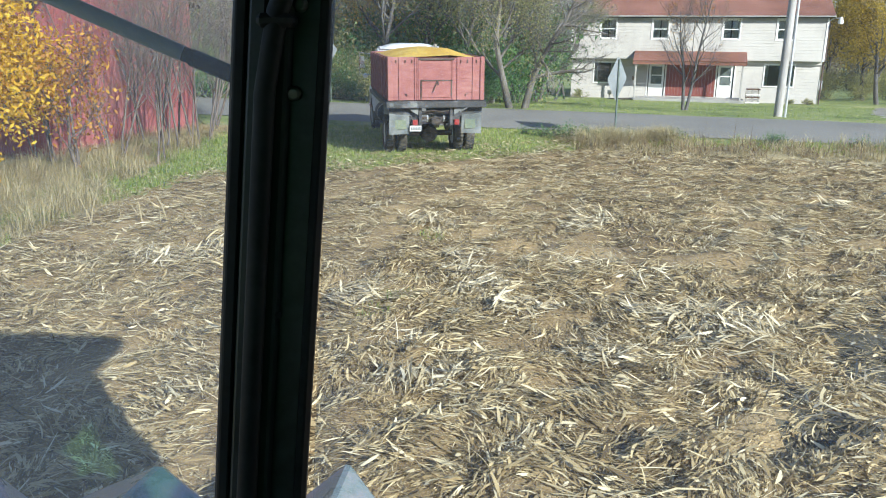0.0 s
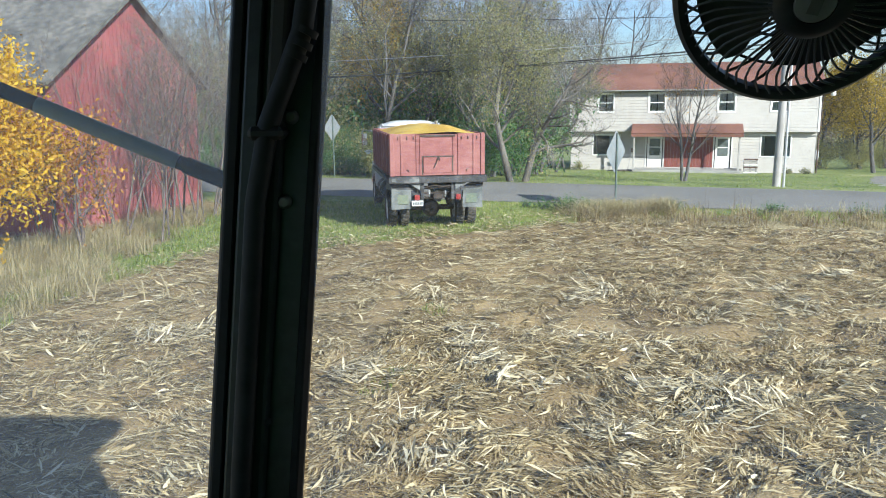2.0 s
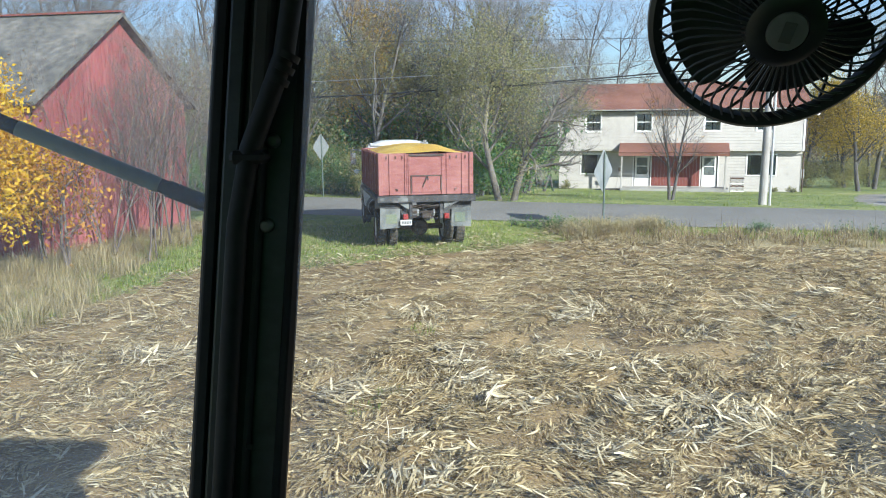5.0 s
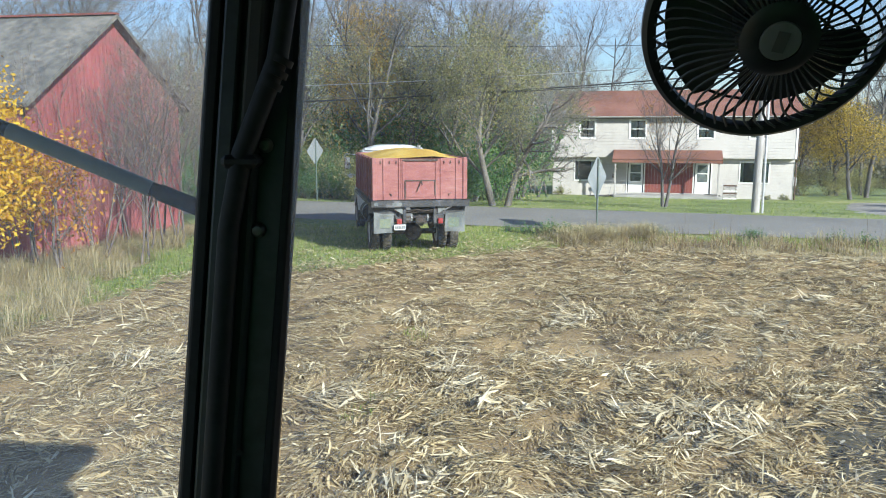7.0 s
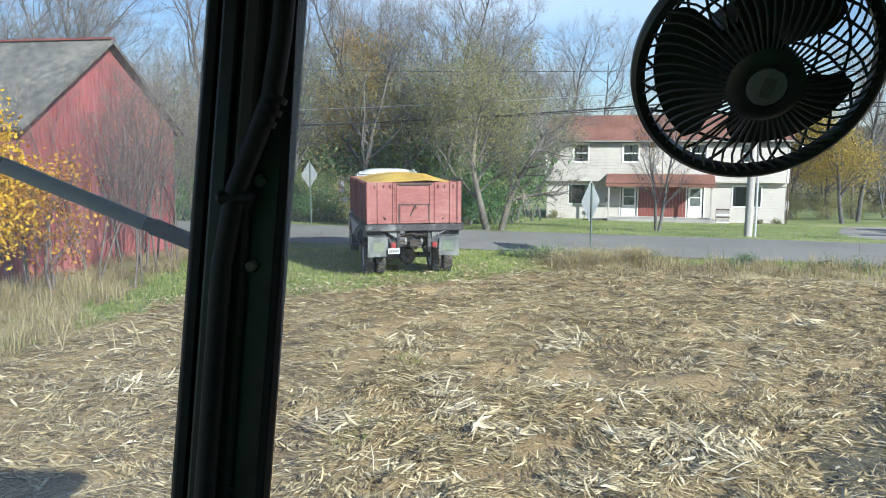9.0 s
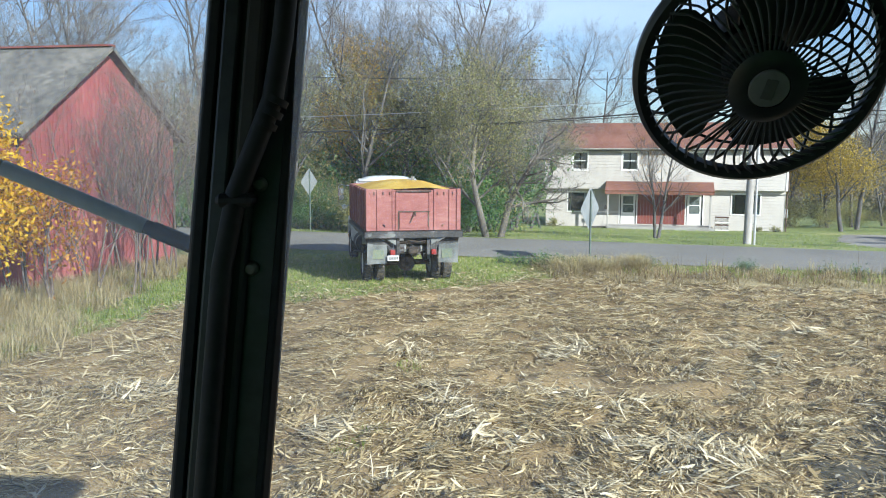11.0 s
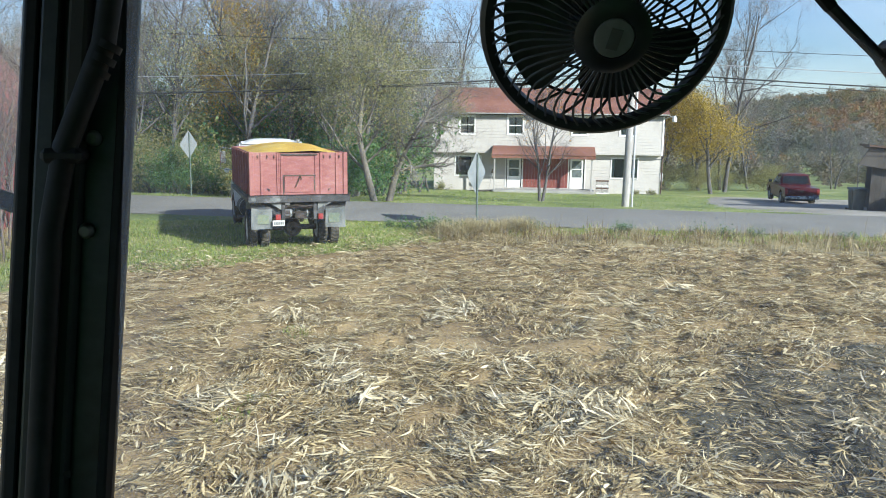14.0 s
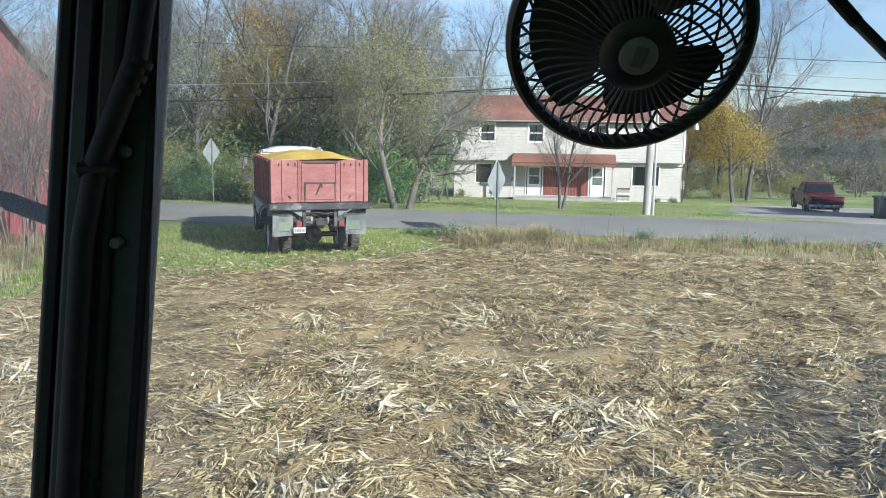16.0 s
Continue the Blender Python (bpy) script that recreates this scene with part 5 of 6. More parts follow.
part("roof", slab((0.3, BW + 0.35, BE - 0.2), (-BL - 0.3, BW + 0.35, BE - 0.2), (-BL - 0.3, BW / 2, BRG + 0.06), (0.3, BW / 2, BRG + 0.06), 0.1), BARNROOF, barn)
part("ridge_cap", Shape().box(-BL - 0.3, 0.3, BW / 2 - 0.12, BW / 2 + 0.12, BRG + 0.05, BRG + 0.1), REDBOARD, barn, "red ridge cap")

# ---- white metal shed with bins ----
SHED = pose(24.55, 30.2, -0.33, 0, 0, -20)
shed = thing("shed", SHED, "low white sheet-metal building with brown roof", "shed")
part("front_wall", Shape().prism([(0.0, -0.5), (11, -0.5), (11, 1.1), (0.0, 2.68)], "y", 0.0, 0.12), METALWHITE, shed)
part("back_wall", Shape().box(0.0, 11, 5.0, 5.1, -0.5, 1.0), METALWHITE, shed)
part("roof", Shape().prism([(-0.2, 2.81), (11.3, 1.14), (11.3, 1.06), (-0.2, 2.72)], "y", -0.2, 5.4), BROWNMETAL, shed)
part("lean_to_roof", Shape().prism([(-1.62, 2.98), (-0.203, 2.807), (-0.203, 2.73), (-1.62, 2.9)], "y", -0.1, 1.2), BROWNMETAL, shed)
part("end_wall", Shape().box(-0.1, -0.004, 0.2, 5.0, -0.5, 2.6), OLDWOOD, shed, "dark board end wall")
part("lean_to_apron", Shape().prism([(-1.55, 2.86), (-0.01, 2.66), (-0.3, 1.86), (-1.95, 2.1)], "y", 0.02, 0.07), OLDWOOD, shed, "dark board apron under the roof end")
for i in range(6):
    part("lean_to_board", Shape().box(-1.3 + i * 0.21, -1.096 + i * 0.21, 0.3, 0.34, -0.5, 1.95), OLDWOOD, shed)
part("lean_to_backing", Shape().box(-1.29, -0.08, 0.342, 0.358, -0.5, 1.94), OLDWOOD, shed)
part("lean_to_post", Shape().box(-1.3, -1.18, 0.36, 0.48, -0.5, 2.8), OLDWOOD, shed)


def wheelie_bin(m):
    t = thing("wheelie_bin", m, "dark wheeled rubbish bin beside the shed", "bin", "bins by the shed")
    part("body", Shape().add([(x * s, y * s, z) for z, s in ((0.08, 0.8), (1.0, 1.0)) for x, y in ((-0.3, -0.33), (0.3, -0.33), (0.3, 0.33), (-0.3, 0.33))], [(3, 2, 1, 0), (4, 5, 6, 7), (0, 1, 5, 4), (1, 2, 6, 5), (2, 3, 7, 6), (3, 0, 4, 7)]), BINPLASTIC, t, bevel=0.03)
    part("lid", Shape().prism([(-0.36, 1.005), (0.4, 1.005), (0.36, 1.1), (-0.3, 1.07)], "x", -0.34, 0.34), BINPLASTIC, t, bevel=0.02)
    for x in (-0.3, 0.3):
        part("wheel", Shape().lathe([(-0.03, 0.02), (-0.03, 0.1), (0.03, 0.1), (0.03, 0.02)], 14), TYRE, t, at=pose(x, 0.3, 0.1))
    part("handle", Shape().tube([(-0.25, 0.42, 1.02), (0.25, 0.42, 1.02)], 0.018, 8), BINPLASTIC, t)
    return t


b1 = wheelie_bin(SHED @ pose(-1.62, 0.9, -0.05))
copy_thing(b1, SHED @ pose(0.12, -0.5, -0.02, 0, 0, -8))

# ---- driveway, pole, wires, signs ----
patch("driveway", [uv(u, v) for u, v in zip(DRIVE_L, DRIVE_V)] + [uv(u, v) for u, v in reversed(list(zip(DRIVE_R, DRIVE_V)))], GRAVEL, 0.06, "grey gravelly driveway off the road", "driveway")
pole = thing("utility_pole", pose(12.68, 31.75, -0.15, 0, 0.6, 0), "weathered grey wooden utility pole by the road", "utility pole")
part("shaft", Shape().tube([(0, 0, -0.3), (0, 0, 4), (0, 0, 9.5)], [0.165, 0.15, 0.12], 16), POLEWOOD, pole, smooth=True)
part("conduit", Shape().tube([(0.24, -0.12, -0.2), (0.2, -0.1, 4.0), (0.17, -0.08, 6.5)], 0.05, 10), GALV, pole, "grey steel riser pipe", smooth=True)
for z in (0.9, 2.4, 3.9):
    part("strap", Shape().tube([(0.1, -0.06, z), (0.26, -0.12, z)], 0.035, 6), GALV, pole)
part("crossbar", Shape().box(-0.06, 0.06, -0.5, 0.5, 8.4, 8.5), POLEWOOD, pole)


def wire(name, z, rad, material, label, sag=0.55, dv=0.0, zl=None, zr=None):
    """A cable along the road, hung on the pole and on others out of sight."""
    u0 = along(12.68, 31.75)
    pts = []
    for a, b, za, zb in ((u0 - 46, u0, zl if zl else z, z), (u0, u0 + 46, z, zr if zr else z)):
        for i in range(15):
            t = i / 14
            x, y = uv(a + (b - a) * t, 33.9 + dv)
            pts.append((x, y, za + (zb - za) * t - sag * 4 * t * (1 - t)))
    ob = part(name, Shape().tube(pts, rad, 5), material)
    return tagged(ob, label, "cable", "overhead cables")


wire("overhead_cable", 5.5, 0.028, BLACKWIRE, "thick black overhead cable beside the road", 0.6, -0.2, 4.6, 4.6)
wire("overhead_cable", 5.35, 0.016, BLACKWIRE, "thin black overhead cable beside the road", 0.6, -0.2, 4.9, 4.3)
wire("overhead_wire", 6.0, 0.016, PALEWIRE, "pale bare overhead wire beside the road", 0.55, 0.2, 5.6, 5.2)
wire("overhead_wire", 6.6, 0.011, BLACKWIRE, "thin upper overhead wire beside the road", 0.5, 0.2, 9.0, 5.9)


def road_sign(x, y, rz, side, zc, label):
    z0 = float(land(x, y))
    t = thing("road_sign", pose(x, y, z0, 0, 0, rz), label, "sign", "road signs")
    h = side / math.sqrt(2)
    k = 0.05
    outline = [(-h + k, -k), (-k, -h + k), (k, -h + k), (h - k, -k), (h - k, k), (k, h - k), (-k, h - k), (-h + k, k)]
    part("plate", Shape().prism([(a, b + zc - z0) for a, b in outline], "y", 0.03, 0.034), ALUM, t, "bare grey back of a diamond sign")
    part("post", Shape().prism([(-0.035, -0.02), (0.035, -0.02), (0.035, 0.0), (0.015, 0.0), (0.015, 0.025), (-0.015, 0.025), (-0.015, 0.0), (-0.035, 0.0)], "z", -0.3, zc - z0 + h * 0.85), SIGNPOST, t)
    for dz in (-h * 0.6, h * 0.5):
        part("bolt", Shape().tube([(0, -0.035, zc - z0 + dz), (0, 0.03, zc - z0 + dz)], 0.012, 6), GALV, t)
    return t


road_sign(4.88, 24.6, 54, 0.98, 1.78, "grey back of a diamond road sign on a green post")
road_sign(-6.06, 37.3, 62, 0.92, 2.22, "grey back of a diamond road sign by the woods")

# ---- grain truck ----
TRUCK = pose(-0.53, 20.2, 0.0, 0, 0, 11.3)
truck = thing("grain_truck", TRUCK, "old white grain truck with faded red wooden box full of corn", "truck")
X, ZB, ZT, LB = 1.22, 1.50, 2.56, 4.9


def planked(name, x0, x1, y0, y1, label=""):
    """A panel of stacked planks; wide in x or in y."""
    n = 6
    p = part(name, Shape().box(x0 + 0.005, x1 - 0.005, y0 + 0.012, y1 - 0.012, ZB, ZT - 0.01), OLDWOOD, box, label)
    for i in range(n):
        a, b = ZB + (ZT - ZB) * i / n + 0.0006, ZB + (ZT - ZB) * (i + 1) / n - 0.0006
        part("plank", Shape().box(x0, x1, y0, y1, a, b), TRUCKRED, p, bevel=0.0025)
    return p


box = part("box_floor", Shape().box(-X, X, 0.03, LB, ZB - 0.08, ZB), OLDWOOD, truck)
planked("rear_panel", -X + 0.05, -0.512, 0.0, 0.05)
planked("rear_panel", 0.512, X - 0.05, 0.0, 0.05)
planked("side_panel", -X, -X + 0.05, 0.06, LB - 0.06)
planked("side_panel", X - 0.05, X, 0.06, LB - 0.06)
planked("front_panel", -X + 0.05, X - 0.05, LB - 0.05, LB)
for x in (-X - 0.012, X - 0.1):
    part("corner_post", Shape().box(x, x + 0.112, -0.035, 0.055, ZB - 0.01, ZT + 0.01), TRUCKRED, box, bevel=0.012)
for x in (-0.96, -0.56, 0.52, 0.92):
    part("rear_stake", Shape().box(x, x + 0.045, -0.026, -0.001, ZB, ZT), TRUCKRED, box, bevel=0.008)
for s in (-1, 1):
    for k in range(7):
        y = 0.45 + k * 0.68
        a, b = sorted((s * (X + 0.003), s * (X + 0.05)))
        part("side_stake", Shape().box(a, b, y, y + 0.05, ZB, ZT - 0.01), TRUCKRED, box, bevel=0.008)
    for k in range(4):
        x = s * (0.62 + 0.17 * k) if k < 2 else s * (0.9 + 0.12 * (k - 1))
        part("stake_hook", Shape().tube([(x, -0.012, ZT - 0.14), (x + 0.005, -0.035, ZT - 0.11), (x, -0.014, ZT - 0.07)], 0.011, 6), RUST, box)
    part("pin", Shape().tube([(s * 0.75, -0.01, ZB + 0.1), (s * 0.75, -0.04, ZB + 0.14), (s * 0.8, -0.01, ZB + 0.16)], 0.012, 6), RUST, box)
# tailgate with its grain door
gate = part("tailgate", Shape().box(-0.51, 0.51, -0.012, 0.05, ZB, ZT - 0.02), TRUCKRED, box, "red steel tailgate with a grain door", 0.006)
for x in (-0.47, 0.39):
    part("gate_channel", Shape().box(x, x + 0.07, -0.034, -0.013, ZB, ZT - 0.04), TRUCKRED, gate, bevel=0.01)
part("grain_door", Shape().box(-0.37, 0.37, -0.03, -0.014, ZB + 0.06, ZB + 0.47), TRUCKRED, gate, bevel=0.006)
part("door_track", Shape().box(-0.41, 0.41, -0.05, -0.014, ZB + 0.475, ZB + 0.5).box(-0.41, -0.385, -0.05, -0.032, ZB + 0.02, ZB + 0.48).box(0.37, 0.395, -0.05, -0.032, ZB + 0.1, ZB + 0.48), RUST, gate, "rusty door track")
part("door_lever", Shape().tube([(0.02, -0.05, ZB + 0.5), (-0.03, -0.07, ZB + 0.36), (-0.1, -0.06, ZB + 0.2)], 0.013, 6), RUST, gate)
part("door_lever", Shape().tube([(0.02, -0.05, ZB + 0.5), (0.05, -0.06, ZB + 0.38)], 0.011, 6), RUST, gate)
part("gate_top_rail", Shape().box(-0.45, 0.45, -0.05, -0.014, ZT - 0.075, ZT - 0.03), RUST, gate)
# corn heaped in the box
hv, hf, nn_ = [], [], 22
for j in range(nn_ + 1):
    for i in range(nn_ + 1):
        a, b = -1 + 2 * i / nn_, j / nn_
        z = ZT - 0.03 + 0.2 * max(0, 1 - (abs(a) * 1.05) ** 2.2) * min(1, b * 4 + 0.25) * min(1, (1 - b) * 3 + 0.2) + 0.012 * math.sin(a * 5 + b * 9) + 0.05 * math.exp(-((a - 0.35) / 0.25) ** 2 - ((b - 0.2) / 0.15) ** 2)
        hv.append((a * (X - 0.06), 0.07 + b * (LB - 0.15), z))
hf = [(j * (nn_ + 1) + i, j * (nn_ + 1) + i + 1, (j + 1) * (nn_ + 1) + i + 1, (j + 1) * (nn_ + 1) + i) for j in range(nn_) for i in range(nn_)]
part("corn_load", Shape().add(hv, hf), GRAIN, truck, "heaped yellow shelled corn", smooth=True)
# rear rail and frame
rail = part("rear_rail", Shape().box(-X - 0.06, X + 0.06, -0.1, 0.03, ZB - 0.19, ZB - 0.02), TRUCKBLACK, truck, "chipped black rear rail", 0.012)
for x in (-0.28, 0.0, 0.27):
    part("marker_light", Shape().lathe([(-0.015, 0.0), (-0.015, 0.022), (0.0, 0.028)], 12, "y"), RUST, rail, at=pose(x, -0.101, ZB - 0.11))
part("worn_plate", Shape().box(-0.75, -0.5, -0.106, -0.101, ZB - 0.15, ZB - 0.07), FLAP, rail)
part("worn_plate", Shape().box(-1.2, -1.1, -0.106, -0.101, ZB - 0.14, ZB - 0.06), FLAP, rail)
for s in (-1, 1):
    a, b = sorted((s * (X + 0.06), s * (X - 0.04)))
    part("side_rail", Shape().box(a, b, 0.032, LB, ZB - 0.19, ZB - 0.09), TRUCKBLACK, truck, bevel=0.01)
    a, b = sorted((s * 0.36, s * 0.44))
    part("frame_rail", Shape().box(a, b, 0.05, 7.6, 0.86, 1.12), TRUCKBLACK, truck)
    part("bed_sill", Shape().box(a, b, 0.04, LB, 1.122, 1.308), TRUCKBLACK, truck)
    part("gusset", Shape().prism([(s * 0.46, 1.3), (s * 0.75, 1.3), (s * 0.46, 1.12)], "y", 0.0, 0.03), FLAP, truck)
    flap = part("mud_flap", Shape().add([(s * 0.68, 0.13, 0.64), (s * 1.2, 0.11, 0.62), (s * 1.19, 0.09, 1.17), (s * 0.98, 0.09, 1.13), (s * 0.68, 0.1, 1.13)] + [(s * 0.68, 0.145, 0.64), (s * 1.2, 0.125, 0.62), (s * 1.19, 0.105, 1.17), (s * 0.98, 0.105, 1.13), (s * 0.68, 0.115, 1.13)],
                [(0, 1, 2, 3, 4), (9, 8, 7, 6, 5), (0, 5, 6, 1), (1, 6, 7, 2), (2, 7, 8, 3), (3, 8, 9, 4), (4, 9, 5, 0)]), FLAP, truck, "grey rubber mud flap")
    part("flap_bracket", Shape().prism([(s * 0.62, 1.09), (s * 1.2, 1.14), (s * 1.22, 1.3), (s * 0.9, 1.3), (s * 0.62, 1.15)], "y", 0.12, 0.16), TRUCKBLACK, truck)
    part("flap_mark", Shape().box(s * 0.9 - 0.14, s * 0.9 + 0.14, 0.093, 0.097, 0.76, 1.0), FLAPMARK, flap, "faded green printed panel")
    lt = part("tail_light", Shape().box(s * 0.54 - 0.065, s * 0.54 + 0.065, 0.02, 0.09, 0.86, 1.0), REDLENS, truck, "red square tail light", 0.012)
    part("housing", Shape().box(s * 0.54 - 0.08, s * 0.54 + 0.08, 0.092, 0.14, 0.84, 1.02), TRUCKBLACK, lt)
    part("light_bracket", Shape().box(s * 0.5 - 0.15, s * 0.5 + 0.15, 0.145, 0.17, 0.9, 1.2), TRUCKBLACK, truck)
plate = part("number_plate", Shape().box(-0.68, -0.38, 0.03, 0.036, 0.71, 0.855), PLATE, truck, "white number plate", 0.004)
for i in range(6):
    part("plate_bar", Shape().box(-0.65 + i * 0.043, -0.618 + i * 0.043, 0.026, 0.0295, 0.745, 0.815), FLAP, plate)
for z, y in ((1.2, 0.12), (1.05, 0.2), (0.92, 0.3)):
    part("cross_member", Shape().box(-0.36, 0.36, y, y + 0.09, z - 0.06, z), RUST, truck, bevel=0.01)
part("hitch_chain", Shape().tube([(-0.33, 0.06, 1.18), (-0.1, 0.03, 1.24), (0.15, 0.03, 1.2), (0.34, 0.06, 1.22)], 0.016, 6), RUST, truck)
part("hitch", Shape().box(-0.12, 0.12, 0.04, 0.2, 0.88, 1.02), RUST, truck, bevel=0.02)
for x in (-0.22, 0.2):
    part("pintle", Shape().tube([(x, 0.06, 1.1), (x, 0.0, 1.02), (x, 0.06, 0.95)], 0.02, 6), GALV, truck)
# axles and wheels
AX, FX, TR = 1.35, 6.35, 0.5
part("rear_axle", Shape().tube([(-0.95, AX, TR), (0.95, AX, TR)], 0.075, 12), RUST, truck, smooth=True)
part("differential", Shape().lathe([(-0.2, 0.05), (-0.17, 0.17), (-0.08, 0.235), (0.02, 0.24), (0.12, 0.18), (0.2, 0.06)], 20, "y"), RUST, truck, smooth=True, at=pose(0, AX - 0.05, TR))
for s in (-1, 1):
    for k in range(4):
        part("spring_leaf", Shape().tube([(s * 0.5, AX - 0.7 + 0.1 * k, 0.85 - 0.045 * k), (s * 0.5, AX, 0.66 - 0.035 * k), (s * 0.5, AX + 0.7 - 0.1 * k, 0.85 - 0.045 * k)], 0.025, 4), RUST, truck)


def lorry_wheel(x, y, face, rim_material):
    """Tyre with lugs and a dished rim; face: +1 or -1, the way the hub looks."""
    tyre = part("tyre", Shape().lathe([(-0.1, 0.29), (-0.13, 0.36), (-0.13, 0.44), (-0.105, 0.485), (-0.05, 0.497), (0.05, 0.497), (0.105, 0.485), (0.13, 0.44), (0.13, 0.36), (0.1, 0.29), (-0.1, 0.29)], 36), TYRE, truck, smooth=True, at=pose(x, y, TR))
    lug = Shape()
    for k in range(30):
        t = 2 * math.pi * k / 30
        for sd in (-1, 1):
            m = Matrix.Rotation(t + (0.1 if sd > 0 else 0), 4, "X") @ Matrix.Rotation(sd * 0.3, 4, "Z")
            a, b = sorted((sd * 0.015, sd * 0.115))
            lug.box(a, b, -0.022, 0.022, 0.482, 0.515, m)
    part("tread", lug, TYRE, tyre)
    rim = part("rim", Shape().lathe([(face * 0.09, 0.292), (face * 0.11, 0.28), (face * 0.06, 0.255), (face * 0.02, 0.2), (face * 0.03, 0.12), (face * 0.1, 0.1), (face * 0.12, 0.0)], 28), rim_material, tyre, "white wheel rim", smooth=True)
    for k in range(8):
        t = 2 * math.pi * k / 8
        part("nut", Shape().tube([(face * 0.02, 0.15 * math.cos(t), 0.15 * math.sin(t)), (face * 0.06, 0.15 * math.cos(t), 0.15 * math.sin(t))], 0.014, 6), RUST, rim)


for x, f in ((-1.08, -1), (-0.76, 1), (0.76, -1), (1.08, 1)):
    lorry_wheel(x, AX, f, TRUCKWHITE)
for s in (-1, 1):
    lorry_wheel(s * 1.0, FX, s, TRUCKWHITE)
part("front_axle", Shape().tube([(-0.9, FX, TR), (0.9, FX, TR)], 0.06, 10), RUST, truck)
part("drive_shaft", Shape().tube([(0, AX + 0.2, TR + 0.03), (0, 5.2, 0.8)], 0.05, 10), RUST, truck)
for s in (-1, 1):
    tank = part("fuel_tank", Shape().tube([(s * 0.82, 4.3, 0.72), (s * 0.82, 5.3, 0.72)], 0.28, 20), TRUCKBLACK, truck, "black cylindrical fuel tank", bevel=0.02, smooth=True)
    part("tank_strap", Shape().tube([(s * 0.82, 4.5, 0.72), (s * 0.82, 4.56, 0.72)], 0.288, 20), GALV, tank)
    part("step", Shape().box(s * 0.85 - 0.25, s * 0.85 + 0.25, 4.95, 5.35, 0.36, 0.4), TRUCKBLACK, truck)
    part("splash_board", Shape().box(s * 1.0 - 0.02, s * 1.0 + 0.02, 2.0, 3.3, 0.75, 1.3), FLAP, truck)
# cab and bonnet, pushed from side outlines
cab = part("cab", Shape().prism([(5.0, 0.95), (6.3, 0.95), (6.3, 1.75), (6.05, 2.53), (5.85, 2.66), (5.15, 2.7), (5.0, 2.6)], "x", -1.0, 1.0), TRUCKWHITE, truck, "white truck cab", 0.07, True, seg=3)
rv = [(0.93 * a, 5.48 + 0.5 * b, 2.62 + 0.17 * (1 - abs(a) ** 4) * (1 - abs(b) ** 4)) for b in [k / 6 - 1 for k in range(13)] for a in [k / 8 - 1 for k in range(17)]]
part("roof_cap", Shape().add(rv, [(k * 17 + i, k * 17 + i + 1, k * 17 + i + 18, k * 17 + i + 17) for k in range(12) for i in range(16)]), TRUCKWHITE, cab, smooth=True)
part("rear_window", Shape().box(-0.72, 0.72, 4.985, 4.996, 1.95, 2.42), DARKGLASS, cab, bevel=0.003)
for s in (-1, 1):
    a, b = sorted((s * 1.002, s * 1.012))
    part("side_window", Shape().prism([(5.25, 1.8), (6.1, 1.8), (5.93, 2.38), (5.25, 2.4)], "x", a, b), DARKGLASS, cab)
    part("door_handle", Shape().box(*sorted((s * 1.002, s * 1.04)), 5.25, 5.38, 1.62, 1.66), CHROME, cab)
    arm = part("mirror_arm", Shape().tube([(s * 1.0, 6.0, 2.42), (s * 1.46, 6.1, 2.48), (s * 1.5, 6.1, 2.42), (s * 1.5, 6.1, 1.85), (s * 1.42, 6.08, 1.78), (s * 1.0, 6.0, 1.78)], 0.015, 8), CHROME, truck, "bright steel mirror frame")
    part("mirror", Shape().box(s * 1.42 - 0.08, s * 1.42 + 0.08, 6.06, 6.1, 1.98, 2.36), CHROME, arm, bevel=0.015)
    part("round_mirror", Shape().lathe([(0.0, 0.0), (0.0, 0.08), (0.05, 0.06), (0.07, 0.0)], 16, "y"), WHITE, arm, at=pose(s * 1.32, 6.06, 1.76))
    fd = part("fender", Shape().prism([(5.75, 0.62), (5.82, 0.95), (6.05, 1.18), (6.35, 1.26), (6.65, 1.2), (6.9, 1.0), (7.0, 0.75), (7.0, 1.25), (6.7, 1.42), (6.2, 1.45), (5.75, 1.3)], "x", *sorted((s * 0.72, s * 1.14))), TRUCKWHITE, truck, "white front wing", 0.03, True)
    part("side_marker", Shape().box(s * 1.05 - 0.05, s * 1.05 + 0.05, 5.9, 6.0, 1.46, 1.55), REDLENS, fd)
part("bonnet", Shape().prism([(6.3, 1.2), (7.35, 1.15), (7.35, 1.55), (7.2, 1.66), (6.3, 1.78)], "x", -0.7, 0.7), TRUCKWHITE, truck, "white bonnet", 0.05, True, seg=2)
part("bumper", Shape().box(-1.1, 1.1, 7.36, 7.5, 0.6, 0.85), CHROME, truck, bevel=0.03)
part("exhaust_stack", Shape().tube([(0.78, 4.94, 0.9), (0.78, 4.94, 2.2), (0.78, 4.94, 2.78)], 0.055, 14), CHROME, truck, "upright exhaust stack", smooth=True)

# ---- red pickup ----
PICK = pose(25.0, 38.2, float(land(25.4, 40)) + 0.03, 0, 0, -20) @ Matrix.Diagonal((0.88, 0.88, 0.86, 1))
pick = thing("pickup_truck", PICK, "dark red crew-cab pickup parked on the driveway", "pickup truck")
body = part("body", Shape().prism([(0.0, 0.55), (0.0, 1.12), (1.75, 1.14), (1.75, 1.17), (3.9, 1.17), (5.3, 1.06), (5.5, 0.9), (5.5, 0.5), (4.95, 0.5), (4.9, 0.75), (4.7, 0.92), (4.45, 0.92), (4.2, 0.75), (4.15, 0.45), (1.6, 0.45), (1.55, 0.75), (1.35, 0.92), (1.1, 0.92), (0.85, 0.75), (0.8, 0.55)], "x", -0.97, 0.97), PICKRED, pick, "dark red painted body", 0.05, True, seg=2)
